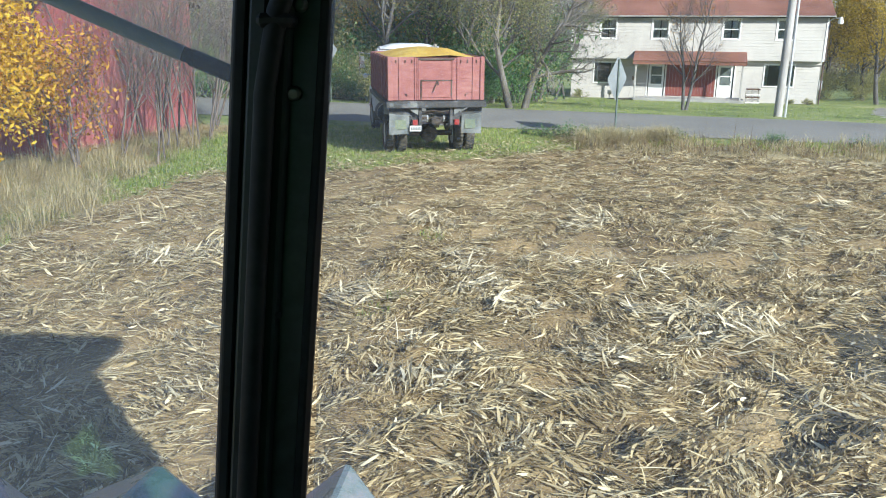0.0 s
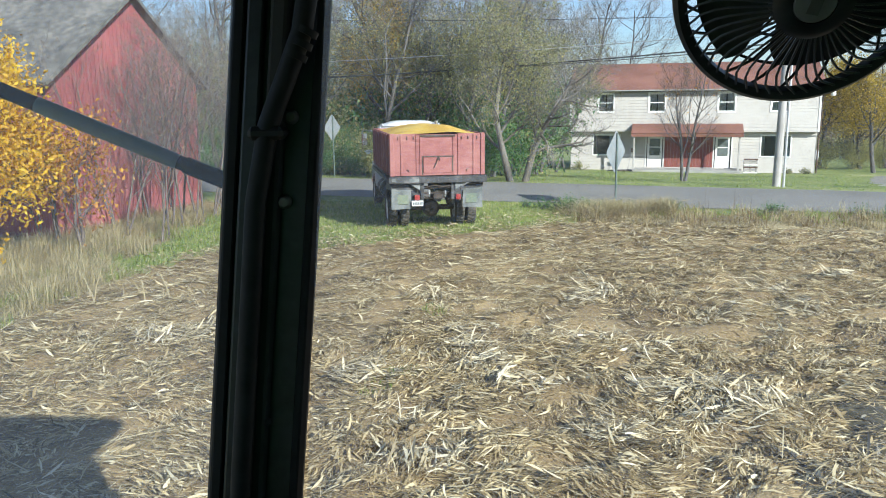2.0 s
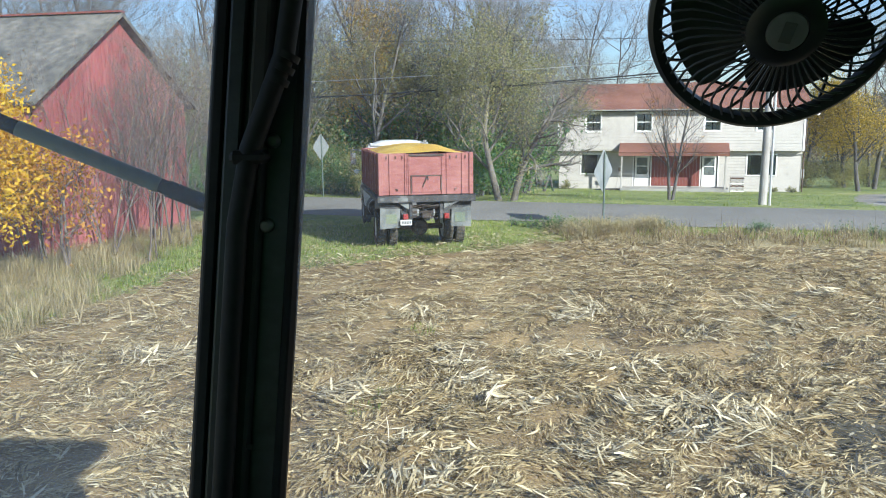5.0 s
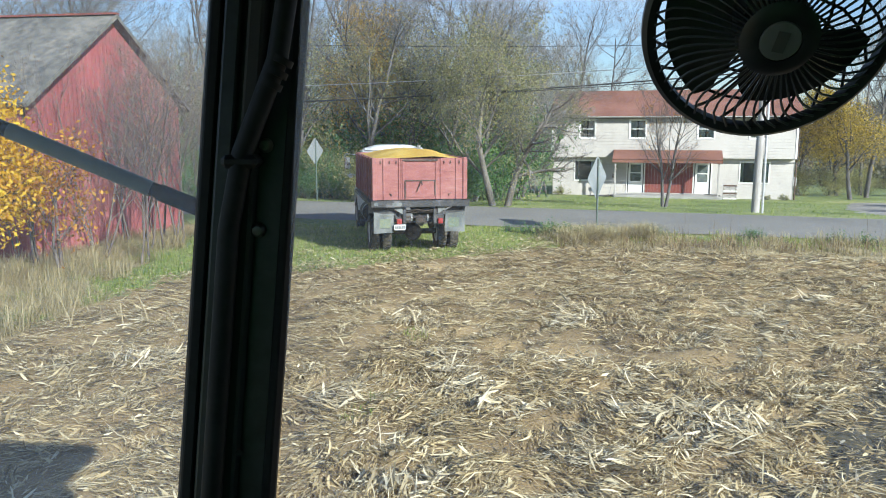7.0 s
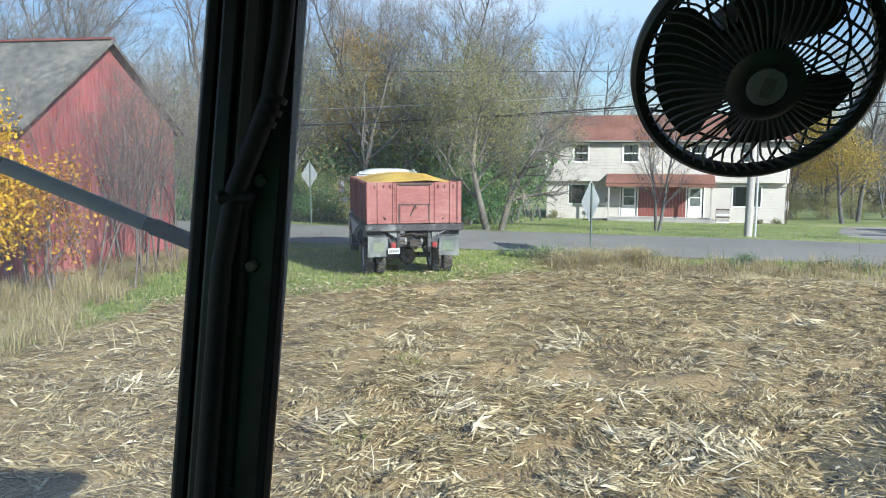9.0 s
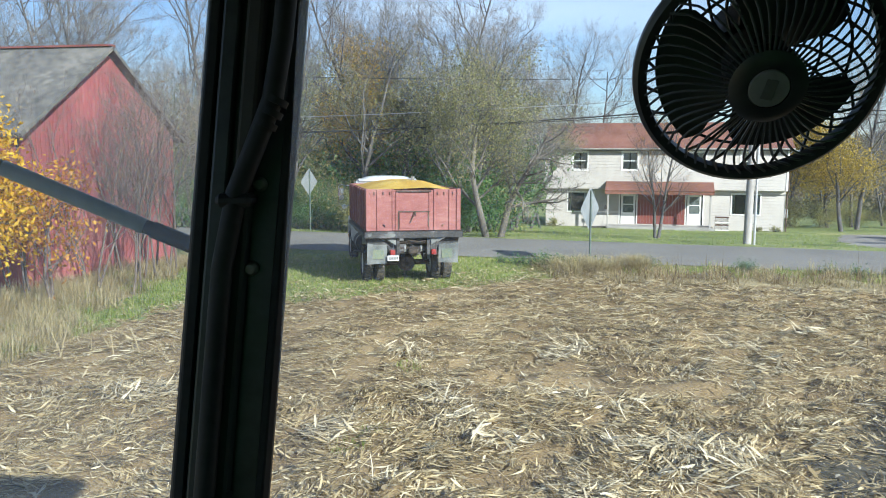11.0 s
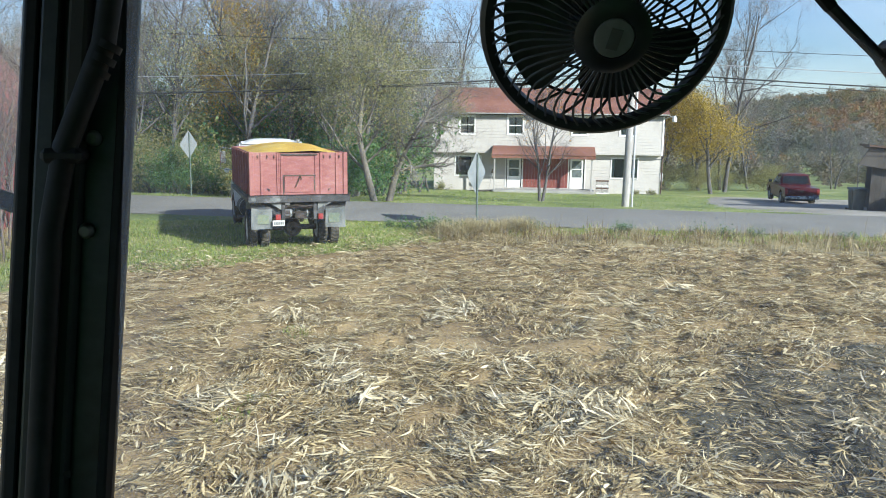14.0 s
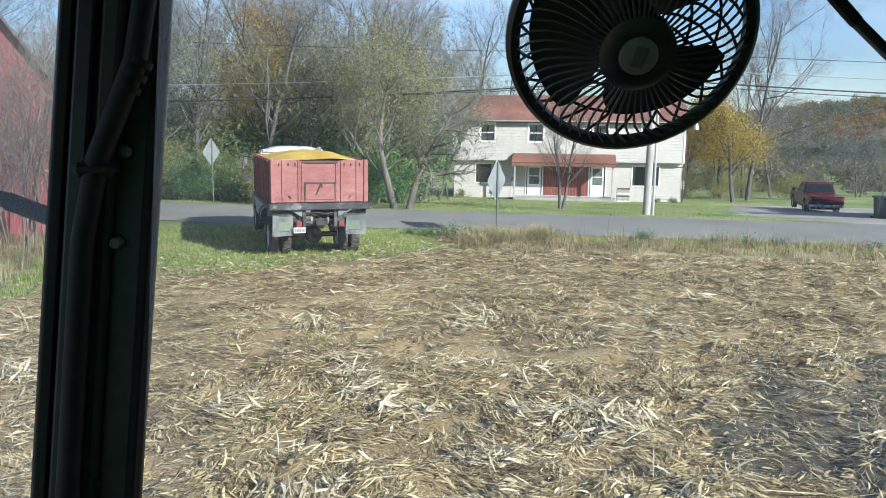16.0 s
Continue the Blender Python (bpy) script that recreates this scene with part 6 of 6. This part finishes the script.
part("cabin", Shape().add([(x * sx, y, z) for z, sx, ys in ((1.15, 0.93, (1.78, 4.2)), (1.86, 0.74, (2.0, 3.35))) for y in ys for x in (-1, 1)], [(0, 2, 3, 1), (4, 5, 7, 6), (0, 1, 5, 4), (2, 6, 7, 3), (0, 4, 6, 2), (1, 3, 7, 5)]), PICKRED, body, bevel=0.07, smooth=True, seg=3)
part("rear_glass", Shape().add([(-0.78, 1.805, 1.27), (0.78, 1.805, 1.27), (0.68, 1.93, 1.74), (-0.68, 1.93, 1.74)] + [(-0.78, 1.79, 1.275), (0.78, 1.79, 1.275), (0.68, 1.915, 1.745), (-0.68, 1.915, 1.745)], [(3, 2, 1, 0), (4, 5, 6, 7), (0, 1, 5, 4), (1, 2, 6, 5), (2, 3, 7, 6), (3, 0, 4, 7)]), DARKGLASS, body)
for s in (-1, 1):
    for y0, y1, t0, t1 in ((2.05, 2.85, 2.2, 2.82), (2.95, 3.8, 2.95, 3.3)):
        part("side_glass", Shape().add([(s * 0.9, y0, 1.24), (s * 0.9, y1, 1.24), (s * 0.78, t1, 1.72), (s * 0.78, t0, 1.72)] + [(s * 0.92, y0, 1.24), (s * 0.92, y1, 1.24), (s * 0.8, t1, 1.72), (s * 0.8, t0, 1.72)], [(0, 1, 2, 3), (7, 6, 5, 4), (0, 4, 5, 1), (1, 5, 6, 2), (2, 6, 7, 3), (3, 7, 4, 0)]), DARKGLASS, body)
    part("tail_light", Shape().box(s * 0.9 - 0.08, s * 0.9 + 0.08, -0.03, 0.04, 0.72, 1.06), REDLENS, body, bevel=0.01)
    part("wing_mirror", Shape().box(s * 1.1 - 0.1, s * 1.1 + 0.1, 3.75, 3.85, 1.2, 1.4), BLACKPLASTIC, body, bevel=0.02)
    for y in (1.22, 4.57):
        w = part("tyre", Shape().lathe([(-0.12, 0.22), (-0.13, 0.33), (-0.1, 0.38), (0.1, 0.38), (0.13, 0.33), (0.12, 0.22)], 28), TYRE, pick, smooth=True, at=pose(s * 0.86, y, 0.38))
        part("rim", Shape().lathe([(s * 0.1, 0.22), (s * 0.06, 0.16), (s * 0.09, 0.0)], 20), GALV, w, smooth=True)
part("underbody", Shape().box(-0.8, 0.8, 0.15, 5.2, 0.3, 0.6), TRUCKBLACK, pick, "dark chassis")
part("tailgate_line", Shape().box(-0.8, 0.8, -0.012, -0.002, 0.62, 1.08), PICKRED, body, bevel=0.004)
part("tailgate_handle", Shape().box(-0.12, 0.12, -0.025, -0.013, 0.9, 0.98), BLACKPLASTIC, body)
part("rear_bumper", Shape().box(-0.95, 0.95, -0.16, -0.04, 0.45, 0.62), CHROME, body, "chrome step bumper", 0.03)
part("number_plate", Shape().box(-0.15, 0.15, -0.172, -0.162, 0.48, 0.6), PLATE, body)

# ---- combine cab round the camera ----
cabin = thing("combine_cab", pose(0, 0, 0), "dark interior of a combine cab with glass front", "vehicle cab")
# corner pillar: leans with height
def lean(x, y, z):
    """A point on the leaning pillar: x, y across it at its middle height."""
    return Vector((-0.1174 + x + (z - 3.2) * 0.0795, 1.25 + y + (z - 3.2) * 0.1, z))


def leaning(outline, z0=2.2, z1=3.86):
    n = len(outline)
    sh = Shape()
    vs = [lean(x, y, z0) for x, y in outline] + [lean(x, y, z1) for x, y in outline]
    return sh.add(vs, [tuple(range(n - 1, -1, -1)), tuple(range(n, 2 * n))] + [(i, (i + 1) % n, n + (i + 1) % n, n + i) for i in range(n)])


pillar = part("pillar", leaning([(-0.06, 0.0), (0.06, 0.0), (0.064, 0.03), (0.05, 0.075), (-0.05, 0.075), (-0.064, 0.03)]), BLACKPLASTIC, cabin, "black cab corner pillar", 0.004)
part("rubber_seal", leaning([(-0.067, 0.002), (-0.0605, -0.008), (-0.046, -0.008), (-0.046, -0.001), (-0.06, -0.001), (-0.067, 0.012)]), BLACKRUBBER, pillar, bevel=0.002)
part("rubber_seal", leaning([(0.067, 0.002), (0.0605, -0.008), (0.05, -0.008), (0.05, -0.001), (0.06, -0.001), (0.067, 0.012)]), BLACKRUBBER, pillar, bevel=0.002)
part("trim_channel", leaning([(-0.044, -0.002), (-0.04, -0.012), (-0.02, -0.012), (-0.016, -0.002)]), BLACKPLASTIC, pillar, bevel=0.002)
part("trim_channel", leaning([(-0.012, -0.002), (-0.008, -0.016), (0.012, -0.018), (0.018, -0.002)]), CABTRIM, pillar, bevel=0.003)
hose = [lean(-0.012, -0.03, z) for z in (2.2, 2.6, 3.0, 3.2)] + [lean(0.0, -0.032, 3.3), lean(0.02, -0.034, 3.36), lean(0.038, -0.034, 3.42), lean(0.045, -0.034, 3.5), lean(0.048, -0.03, 3.7)]
hs = part("hose", Shape().tube(hose, 0.014, 12), BLACKRUBBER, pillar, "black hose clipped to the pillar", smooth=True)
for z0 in (3.385, 3.4, 3.415):
    part("hose_rib", Shape().tube([lean(0.03 + (z0 - 3.385) * 0.4, -0.034, z0), lean(0.033 + (z0 - 3.385) * 0.4, -0.034, z0 + 0.008)], 0.0158, 12), BLACKRUBBER, hs, smooth=True)
part("hose_clamp", Shape().box(-0.025, 0.022, -0.046, 0.0, -0.009, 0.009), BLACKRUBBER, pillar, bevel=0.006, at=Matrix.Translation(lean(0, 0, 3.29)))
for x, z in ((0.021, 3.197), (0.024, 3.31)):
    p = lean(x, -0.002, z)
    part("screw", Shape().lathe([(-0.012, 0.0), (-0.011, 0.006), (-0.006, 0.0095), (0.0, 0.01)], 14, "y"), SCREWSTEEL, pillar, smooth=True, at=Matrix.Translation(p))
part("screw_hole", Shape().lathe([(-0.001, 0.0), (-0.001, 0.005), (0.0, 0.005)], 10, "y"), BLACKRUBBER, pillar, at=Matrix.Translation(lean(0.019, -0.02, 2.9)))
# mirror arm outside the side window, wiper outside the windscreen
part("mirror_arm", Shape().tube([(-0.12, 1.38, 3.172), (-0.53, 1.32, 3.357), (-1.15, 1.3, 3.632)], 0.0108, 10), BLACKRUBBER, cabin, "black mirror arm outside the cab", smooth=True)
# paler tube over the arm paints its lit middle
part("lit_stretch", Shape().tube([(-0.28, 1.356, 3.244), (-0.47, 1.329, 3.33)], 0.0116, 12), ARMLIT, cabin, "grey-blue lit stretch of the mirror arm", smooth=True)
part("arm_joint", Shape().tube([(-0.2, 1.37, 3.208), (-0.27, 1.36, 3.239)], 0.0128, 10), BLACKRUBBER, cabin, smooth=True)
wip = part("wiper_arm", Shape().tube([(0.62, 1.1, 3.617), (0.78, 1.1, 3.472)], 0.0085, 8), BLACKRUBBER, cabin, "black wiper arm", smooth=True)
part("arm_rod", Shape().tube([(0.775, 1.1, 3.476), (0.87, 1.1, 3.4)], 0.0075, 8), BLACKPLASTIC, wip, smooth=True)
part("wiper_blade", Shape().box(0.0, 0.72, -0.01, 0.01, -0.0095, 0.0095), BLACKRUBBER, wip, "wide black wiper blade", 0.004, at=pose(0.851, 1.1, 3.42, 0, 46, 0))
part("blade_hinge", Shape().box(-0.012, 0.03, -0.014, 0.014, 0.006, 0.02), BLACKPLASTIC, wip, bevel=0.003, at=pose(0.855, 1.1, 3.417, 0, 46, 0))
# shell
part("cab_roof", Shape().box(-1.0, 1.24, -1.2, 1.95, 3.9, 4.05), CABTRIM, cabin, bevel=0.03)
part("rear_wall", wall_with_holes(-1.0, 1.24, 1.6, 3.898, -1.2, -1.12, [(-0.85, 1.0, 2.5, 3.75)]), CABTRIM, cabin)
part("cab_floor", Shape().box(-1.0, 1.16, -1.12, 1.5, 1.5, 1.6), CABTRIM, cabin)
part("right_wall", wall_with_holes(-1.12, 1.15, 1.6, 3.898, -0.04, 0.04, [(0.25, 0.8, 3.05, 3.6)]), CABTRIM, cabin, at=pose(1.2, 0, 0, 0, 0, 90))
tint, tn, tl, tb = nodes_of("green_tinted_glass")
tg = tn.new("ShaderNodeBsdfTransparent")
tg.inputs[0].default_value = (0.3, 0.5, 0.33, 1)
tl.new(tg.outputs[0], tn["Material Output"].inputs[0])
part("rear_pane", Shape().box(-0.85, 1.0, -1.163, -1.157, 2.5, 3.75), tint, cabin, "green-tinted rear window pane")
part("side_pane", Shape().box(1.197, 1.203, 0.25, 0.8, 3.05, 3.6), tint, cabin, "green-tinted side window pane")
part("left_wall", Shape().box(-1.08, -1.0, -1.12, 0.3, 1.6, 2.2), CABTRIM, cabin)
part("rear_post", Shape().box(-1.08, -1.0, -1.2, -1.05, 2.2, 3.898), CABTRIM, cabin)
part("front_sill", Shape().box(-0.98, 1.0, 1.42, 1.5, 1.602, 1.75), CABTRIM, cabin)


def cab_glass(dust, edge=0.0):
    """Clear pane with specks of dirt and a film of dust that doubles as haze."""
    m, n, l, b = nodes_of("dusty_hazy_cab_glass")
    co = n.new("ShaderNodeTexCoord").outputs["Object"]
    spots = n.new("ShaderNodeTexVoronoi")
    spots.inputs["Scale"].default_value = 42
    l.new(co, spots.inputs["Vector"])
    nz = noise_tex(n, l, co, 5, 3)
    th = n.new("ShaderNodeMath")
    th.operation = "MULTIPLY"
    l.new(nz.outputs[0], th.inputs[0])
    th.inputs[1].default_value = 0.15
    lt = n.new("ShaderNodeMath")
    lt.operation = "LESS_THAN"
    l.new(spots.outputs["Distance"], lt.inputs[0])
    l.new(th.outputs[0], lt.inputs[1])
    sc = n.new("ShaderNodeMath")
    sc.operation = "MULTIPLY"
    l.new(lt.outputs[0], sc.inputs[0])
    sc.inputs[1].default_value = 0.13
    film = n.new("ShaderNodeBsdfTranslucent")
    film.inputs[0].default_value = (0.66, 0.76, 0.86, 1)
    veil = n.new("ShaderNodeMixShader")
    veil.inputs[0].default_value = dust
    # thicker film towards the pillar stands in for glare on the glass
    if edge:
        sx = n.new("ShaderNodeSeparateXYZ")
        l.new(co, sx.inputs[0])
        er = n.new("ShaderNodeMapRange")
        er.interpolation_type = "SMOOTHSTEP"
        er.inputs["From Min"].default_value, er.inputs["From Max"].default_value = -0.285, -0.14
        er.inputs["To Min"].default_value, er.inputs["To Max"].default_value = dust + edge, dust
        across_edge = n.new("ShaderNodeMath")
        across_edge.operation = "MULTIPLY_ADD"
        l.new(sx.outputs[2], across_edge.inputs[0])
        across_edge.inputs[1].default_value = -0.075
        l.new(sx.outputs[0], across_edge.inputs[2])
        l.new(across_edge.outputs[0], er.inputs[0])
        l.new(er.outputs[0], veil.inputs[0])
    tr, df, mx = n.new("ShaderNodeBsdfTransparent"), n.new("ShaderNodeBsdfDiffuse"), n.new("ShaderNodeMixShader")
    tr.inputs[0].default_value = (0.95, 0.985, 0.97, 1)
    df.inputs[0].default_value = (0.3, 0.28, 0.25, 1)
    l.new(sc.outputs[0], mx.inputs[0])
    l.new(tr.outputs[0], mx.inputs[1])
    l.new(df.outputs[0], mx.inputs[2])
    l.new(mx.outputs[0], veil.inputs[1])
    l.new(film.outputs[0], veil.inputs[2])
    l.new(veil.outputs[0], n["Material Output"].inputs[0])
    return m


glass = part("windscreen", Shape().add([(-0.128, 1.2, 2.06), (1.9, 0.96, 2.06), (1.9, 0.96, 3.89), (0.008, 1.2, 3.89)], [(0, 1, 2, 3)]), cab_glass(0.11, 0.13), cabin, "windscreen with specks of dirt and a glare band")
glass.visible_shadow = False
side = part("door_pane", Shape().add([(-0.19, 1.27, 2.0), (-0.1, 1.33, 3.89), (-0.98, 0.35, 3.89), (-0.98, 0.35, 2.0)], [(0, 1, 2, 3)]), cab_glass(0.21), cabin, "dusty door window pane")
side.visible_shadow = False

# ---- fan ----
FAN = Vector((0.4442, 0.920, 3.4255))
fan_z = Vector((-0.124, -0.879, -0.461)).normalized()          # the way it blows
fan_y = (Vector((0, 0, 1)) - fan_z * fan_z.z).normalized()
fan_x = fan_y.cross(fan_z)
FM = Matrix((fan_x, fan_y, fan_z)).transposed().to_4x4()
FM.translation = FAN
fan = thing("cab_fan", FM, "small black dashboard fan with wire guard, at rest", "fan")
FR = 0.1045


def ring(r_, z, rad, n=56, m=8):
    pts = [(r_ * math.cos(2 * math.pi * k / n), r_ * math.sin(2 * math.pi * k / n), z) for k in range(n + 1)]
    return Shape().tube(pts, rad, m, False)


part("guard_rim", Shape().lathe([(-0.008, FR - 0.003), (-0.007, FR + 0.004), (-0.002, FR + 0.0064), (0.004, FR + 0.006), (0.008, FR + 0.002), (0.007, FR - 0.006), (-0.004, FR - 0.006), (-0.008, FR - 0.003)], 72, "z"), BLACKPLASTIC, fan, "thick black guard rim", smooth=True)


def dome(r_):
    """Depth of the front guard over its rim plane."""
    return 0.006 + 0.036 * (1 - (r_ / FR) ** 2)


NR = 56
for k in range(NR):
    t0 = 2 * math.pi * k / NR
    pts = []
    for i in range(7):
        f = i / 6
        r_ = 0.03 + (FR - 0.004 - 0.03) * f
        t = t0 + 0.1 * f * f + 0.16 * f ** 4 - 0.06 * f
        pts.append((r_ * math.cos(t), r_ * math.sin(t), dome(r_)))
    part("guard_rib", Shape().tube(pts, 0.0012, 5), RIBGREY, fan)
part("hub_ring", Shape().lathe([(dome(0.034) - 0.012, 0.034), (dome(0.034) + 0.001, 0.033), (dome(0.026) + 0.004, 0.026), (dome(0.018) + 0.003, 0.0178), (dome(0.018) - 0.004, 0.017)], 40, "z"), BLACKPLASTIC, fan, smooth=True)
badge = part("hub_badge", Shape().lathe([(dome(0.018) + 0.002, 0.0173), (dome(0.018) + 0.0035, 0.0163), (dome(0.018) + 0.0045, 0.0)], 32, "z"), HUBGREY, fan, "grey round badge", smooth=True)
part("badge_mark", Shape().box(-0.005, 0.005, -0.009, 0.009, dome(0.018) + 0.0046, dome(0.018) + 0.0052), BADGEMARK, badge, at=pose(0, 0, 0, 0, 0, -12))
# rear guard: rings and ribs
for r_, z in ((0.086, -0.028), (0.062, -0.036)):
    part("rear_ring", ring(r_, z, 0.0016, 56, 6), BLACKPLASTIC, fan)
for k in range(22):
    t0 = 2 * math.pi * k / 22
    pts = [(r_ * math.cos(t0 - a), r_ * math.sin(t0 - a), z) for r_, a, z in ((0.03, 0.0, -0.042), (0.05, 0.14, -0.039), (0.07, 0.3, -0.034), (0.086, 0.46, -0.027), (0.096, 0.6, -0.019), (0.102, 0.72, -0.008))]
    part("rear_rib", Shape().tube(pts, 0.0016, 5), BLACKPLASTIC, fan)


def blade(a0, a1, name="blade"):
    """A broad twisted blade between two angles (degrees)."""
    vs, n, m = [], 16, 8
    for i in range(n + 1):
        t = i / n
        for j in range(m + 1):
            f = j / m
            r_ = 0.022 + (0.0885 - 0.022) * f
            edge = 0.5 + (t - 0.5) * (0.93 + 0.07 * f) * (1 - 0.16 * max(0, f - 0.8) / 0.2)
            a = radians(a0 + (a1 - a0) * edge) + 0.12 * (f - 0.5)
            vs.append((r_ * math.cos(a), r_ * math.sin(a), -0.014 + 0.03 * (t - 0.5)))
    up = [(i * (m + 1) + j, (i + 1) * (m + 1) + j, (i + 1) * (m + 1) + j + 1, i * (m + 1) + j + 1) for i in range(n) for j in range(m)]
    k = len(vs)
    lo = [tuple(q + k for q in reversed(f)) for f in up]
    part(name, Shape().add(vs + [(x, y, z - 0.002) for x, y, z in vs], up + lo), BLACKPLASTIC, rotor, smooth=True)


rotor = part("rotor", Shape().lathe([(-0.03, 0.0), (-0.03, 0.03), (0.012, 0.03), (0.016, 0.0)], 28, "z"), BLACKPLASTIC, fan, smooth=True)
for a in (10, 130, 250):
    blade(a + 8, a + 104)
motor = part("motor", Shape().lathe([(-0.043, 0.032), (-0.095, 0.032), (-0.105, 0.024), (-0.107, 0.0)], 28, "z"), BLACKPLASTIC, fan, smooth=True)
part("stem", Shape().tube([(0, 0.01, -0.09), (0.0, 0.09, -0.13), (0, 0.2, -0.12)], 0.011, 10), BLACKPLASTIC, fan, smooth=True)
part("mount", Shape().box(-0.04, 0.04, 0.19, 0.2, -0.17, -0.06), BLACKPLASTIC, fan, bevel=0.004)

# ---- corn head in front of the machine ----
head = part("corn_head", Shape().box(-2.6, 1.9, 2.3, 2.9, 0.55, 1.0), HEADPOLY, cabin, "worn green corn head with pointed snouts", 0.05)
for x, w, h in ((-2.5, 0.3, 0.9), (-1.6, 0.46, 0.97), (-0.52, 0.26, 1.0), (0.35, 0.25, 0.6), (1.2, 0.25, 0.6)):
    vs = [(x - w, 2.9, 0.5), (x + w, 2.9, 0.5), (x + w, 2.9, h * 0.9), (x, 2.9, h + 0.12), (x - w, 2.9, h * 0.9),
          (x - w, 3.75, 0.45), (x + w, 3.75, 0.45), (x + w * 0.9, 3.75, h * 0.9), (x + w * 0.2, 3.95, h), (x - w * 0.9, 3.75, h * 0.84), (x, 4.55, 0.18)]
    fs = [(4, 3, 2, 1, 0)] + [(a, (a + 1) % 5, 5 + (a + 1) % 5, 5 + a) for a in range(5)] + [(5 + a, 5 + (a + 1) % 5, 10) for a in range(5)]
    part("snout", Shape().add(vs, fs), HEADPOLY, head, bevel=0.02)
part("body_shade", Shape().box(-0.9, 0.95, -1.2, 1.2, 0.9, 1.498), CABTRIM, cabin)


# running gear under the cab
part("feeder_house", Shape().prism([(1.22, 0.95), (2.28, 0.6), (2.28, 0.98), (1.22, 1.45)], "x", -0.45, 0.45), HEADPOLY, cabin, bevel=0.02)
part("drive_axle", Shape().tube([(-0.75, -0.3, 0.88), (0.8, -0.3, 0.88)], 0.12, 14), TRUCKBLACK, cabin, smooth=True)
for x in (-0.72, 0.77):
    wh = part("drive_tyre", Shape().lathe([(-0.22, 0.5), (-0.26, 0.66), (-0.24, 0.82), (-0.12, 0.88), (0.12, 0.88), (0.24, 0.82), (0.26, 0.66), (0.22, 0.5)], 36), TYRE, cabin, smooth=True, at=pose(x, -0.3, 0.88))
    part("rim", Shape().lathe([(-0.2, 0.52), (-0.12, 0.4), (-0.1, 0.0)], 28).lathe([(0.1, 0.0), (0.12, 0.4), (0.2, 0.52)], 28), GRAIN, wh, "yellow wheel rim", smooth=True)
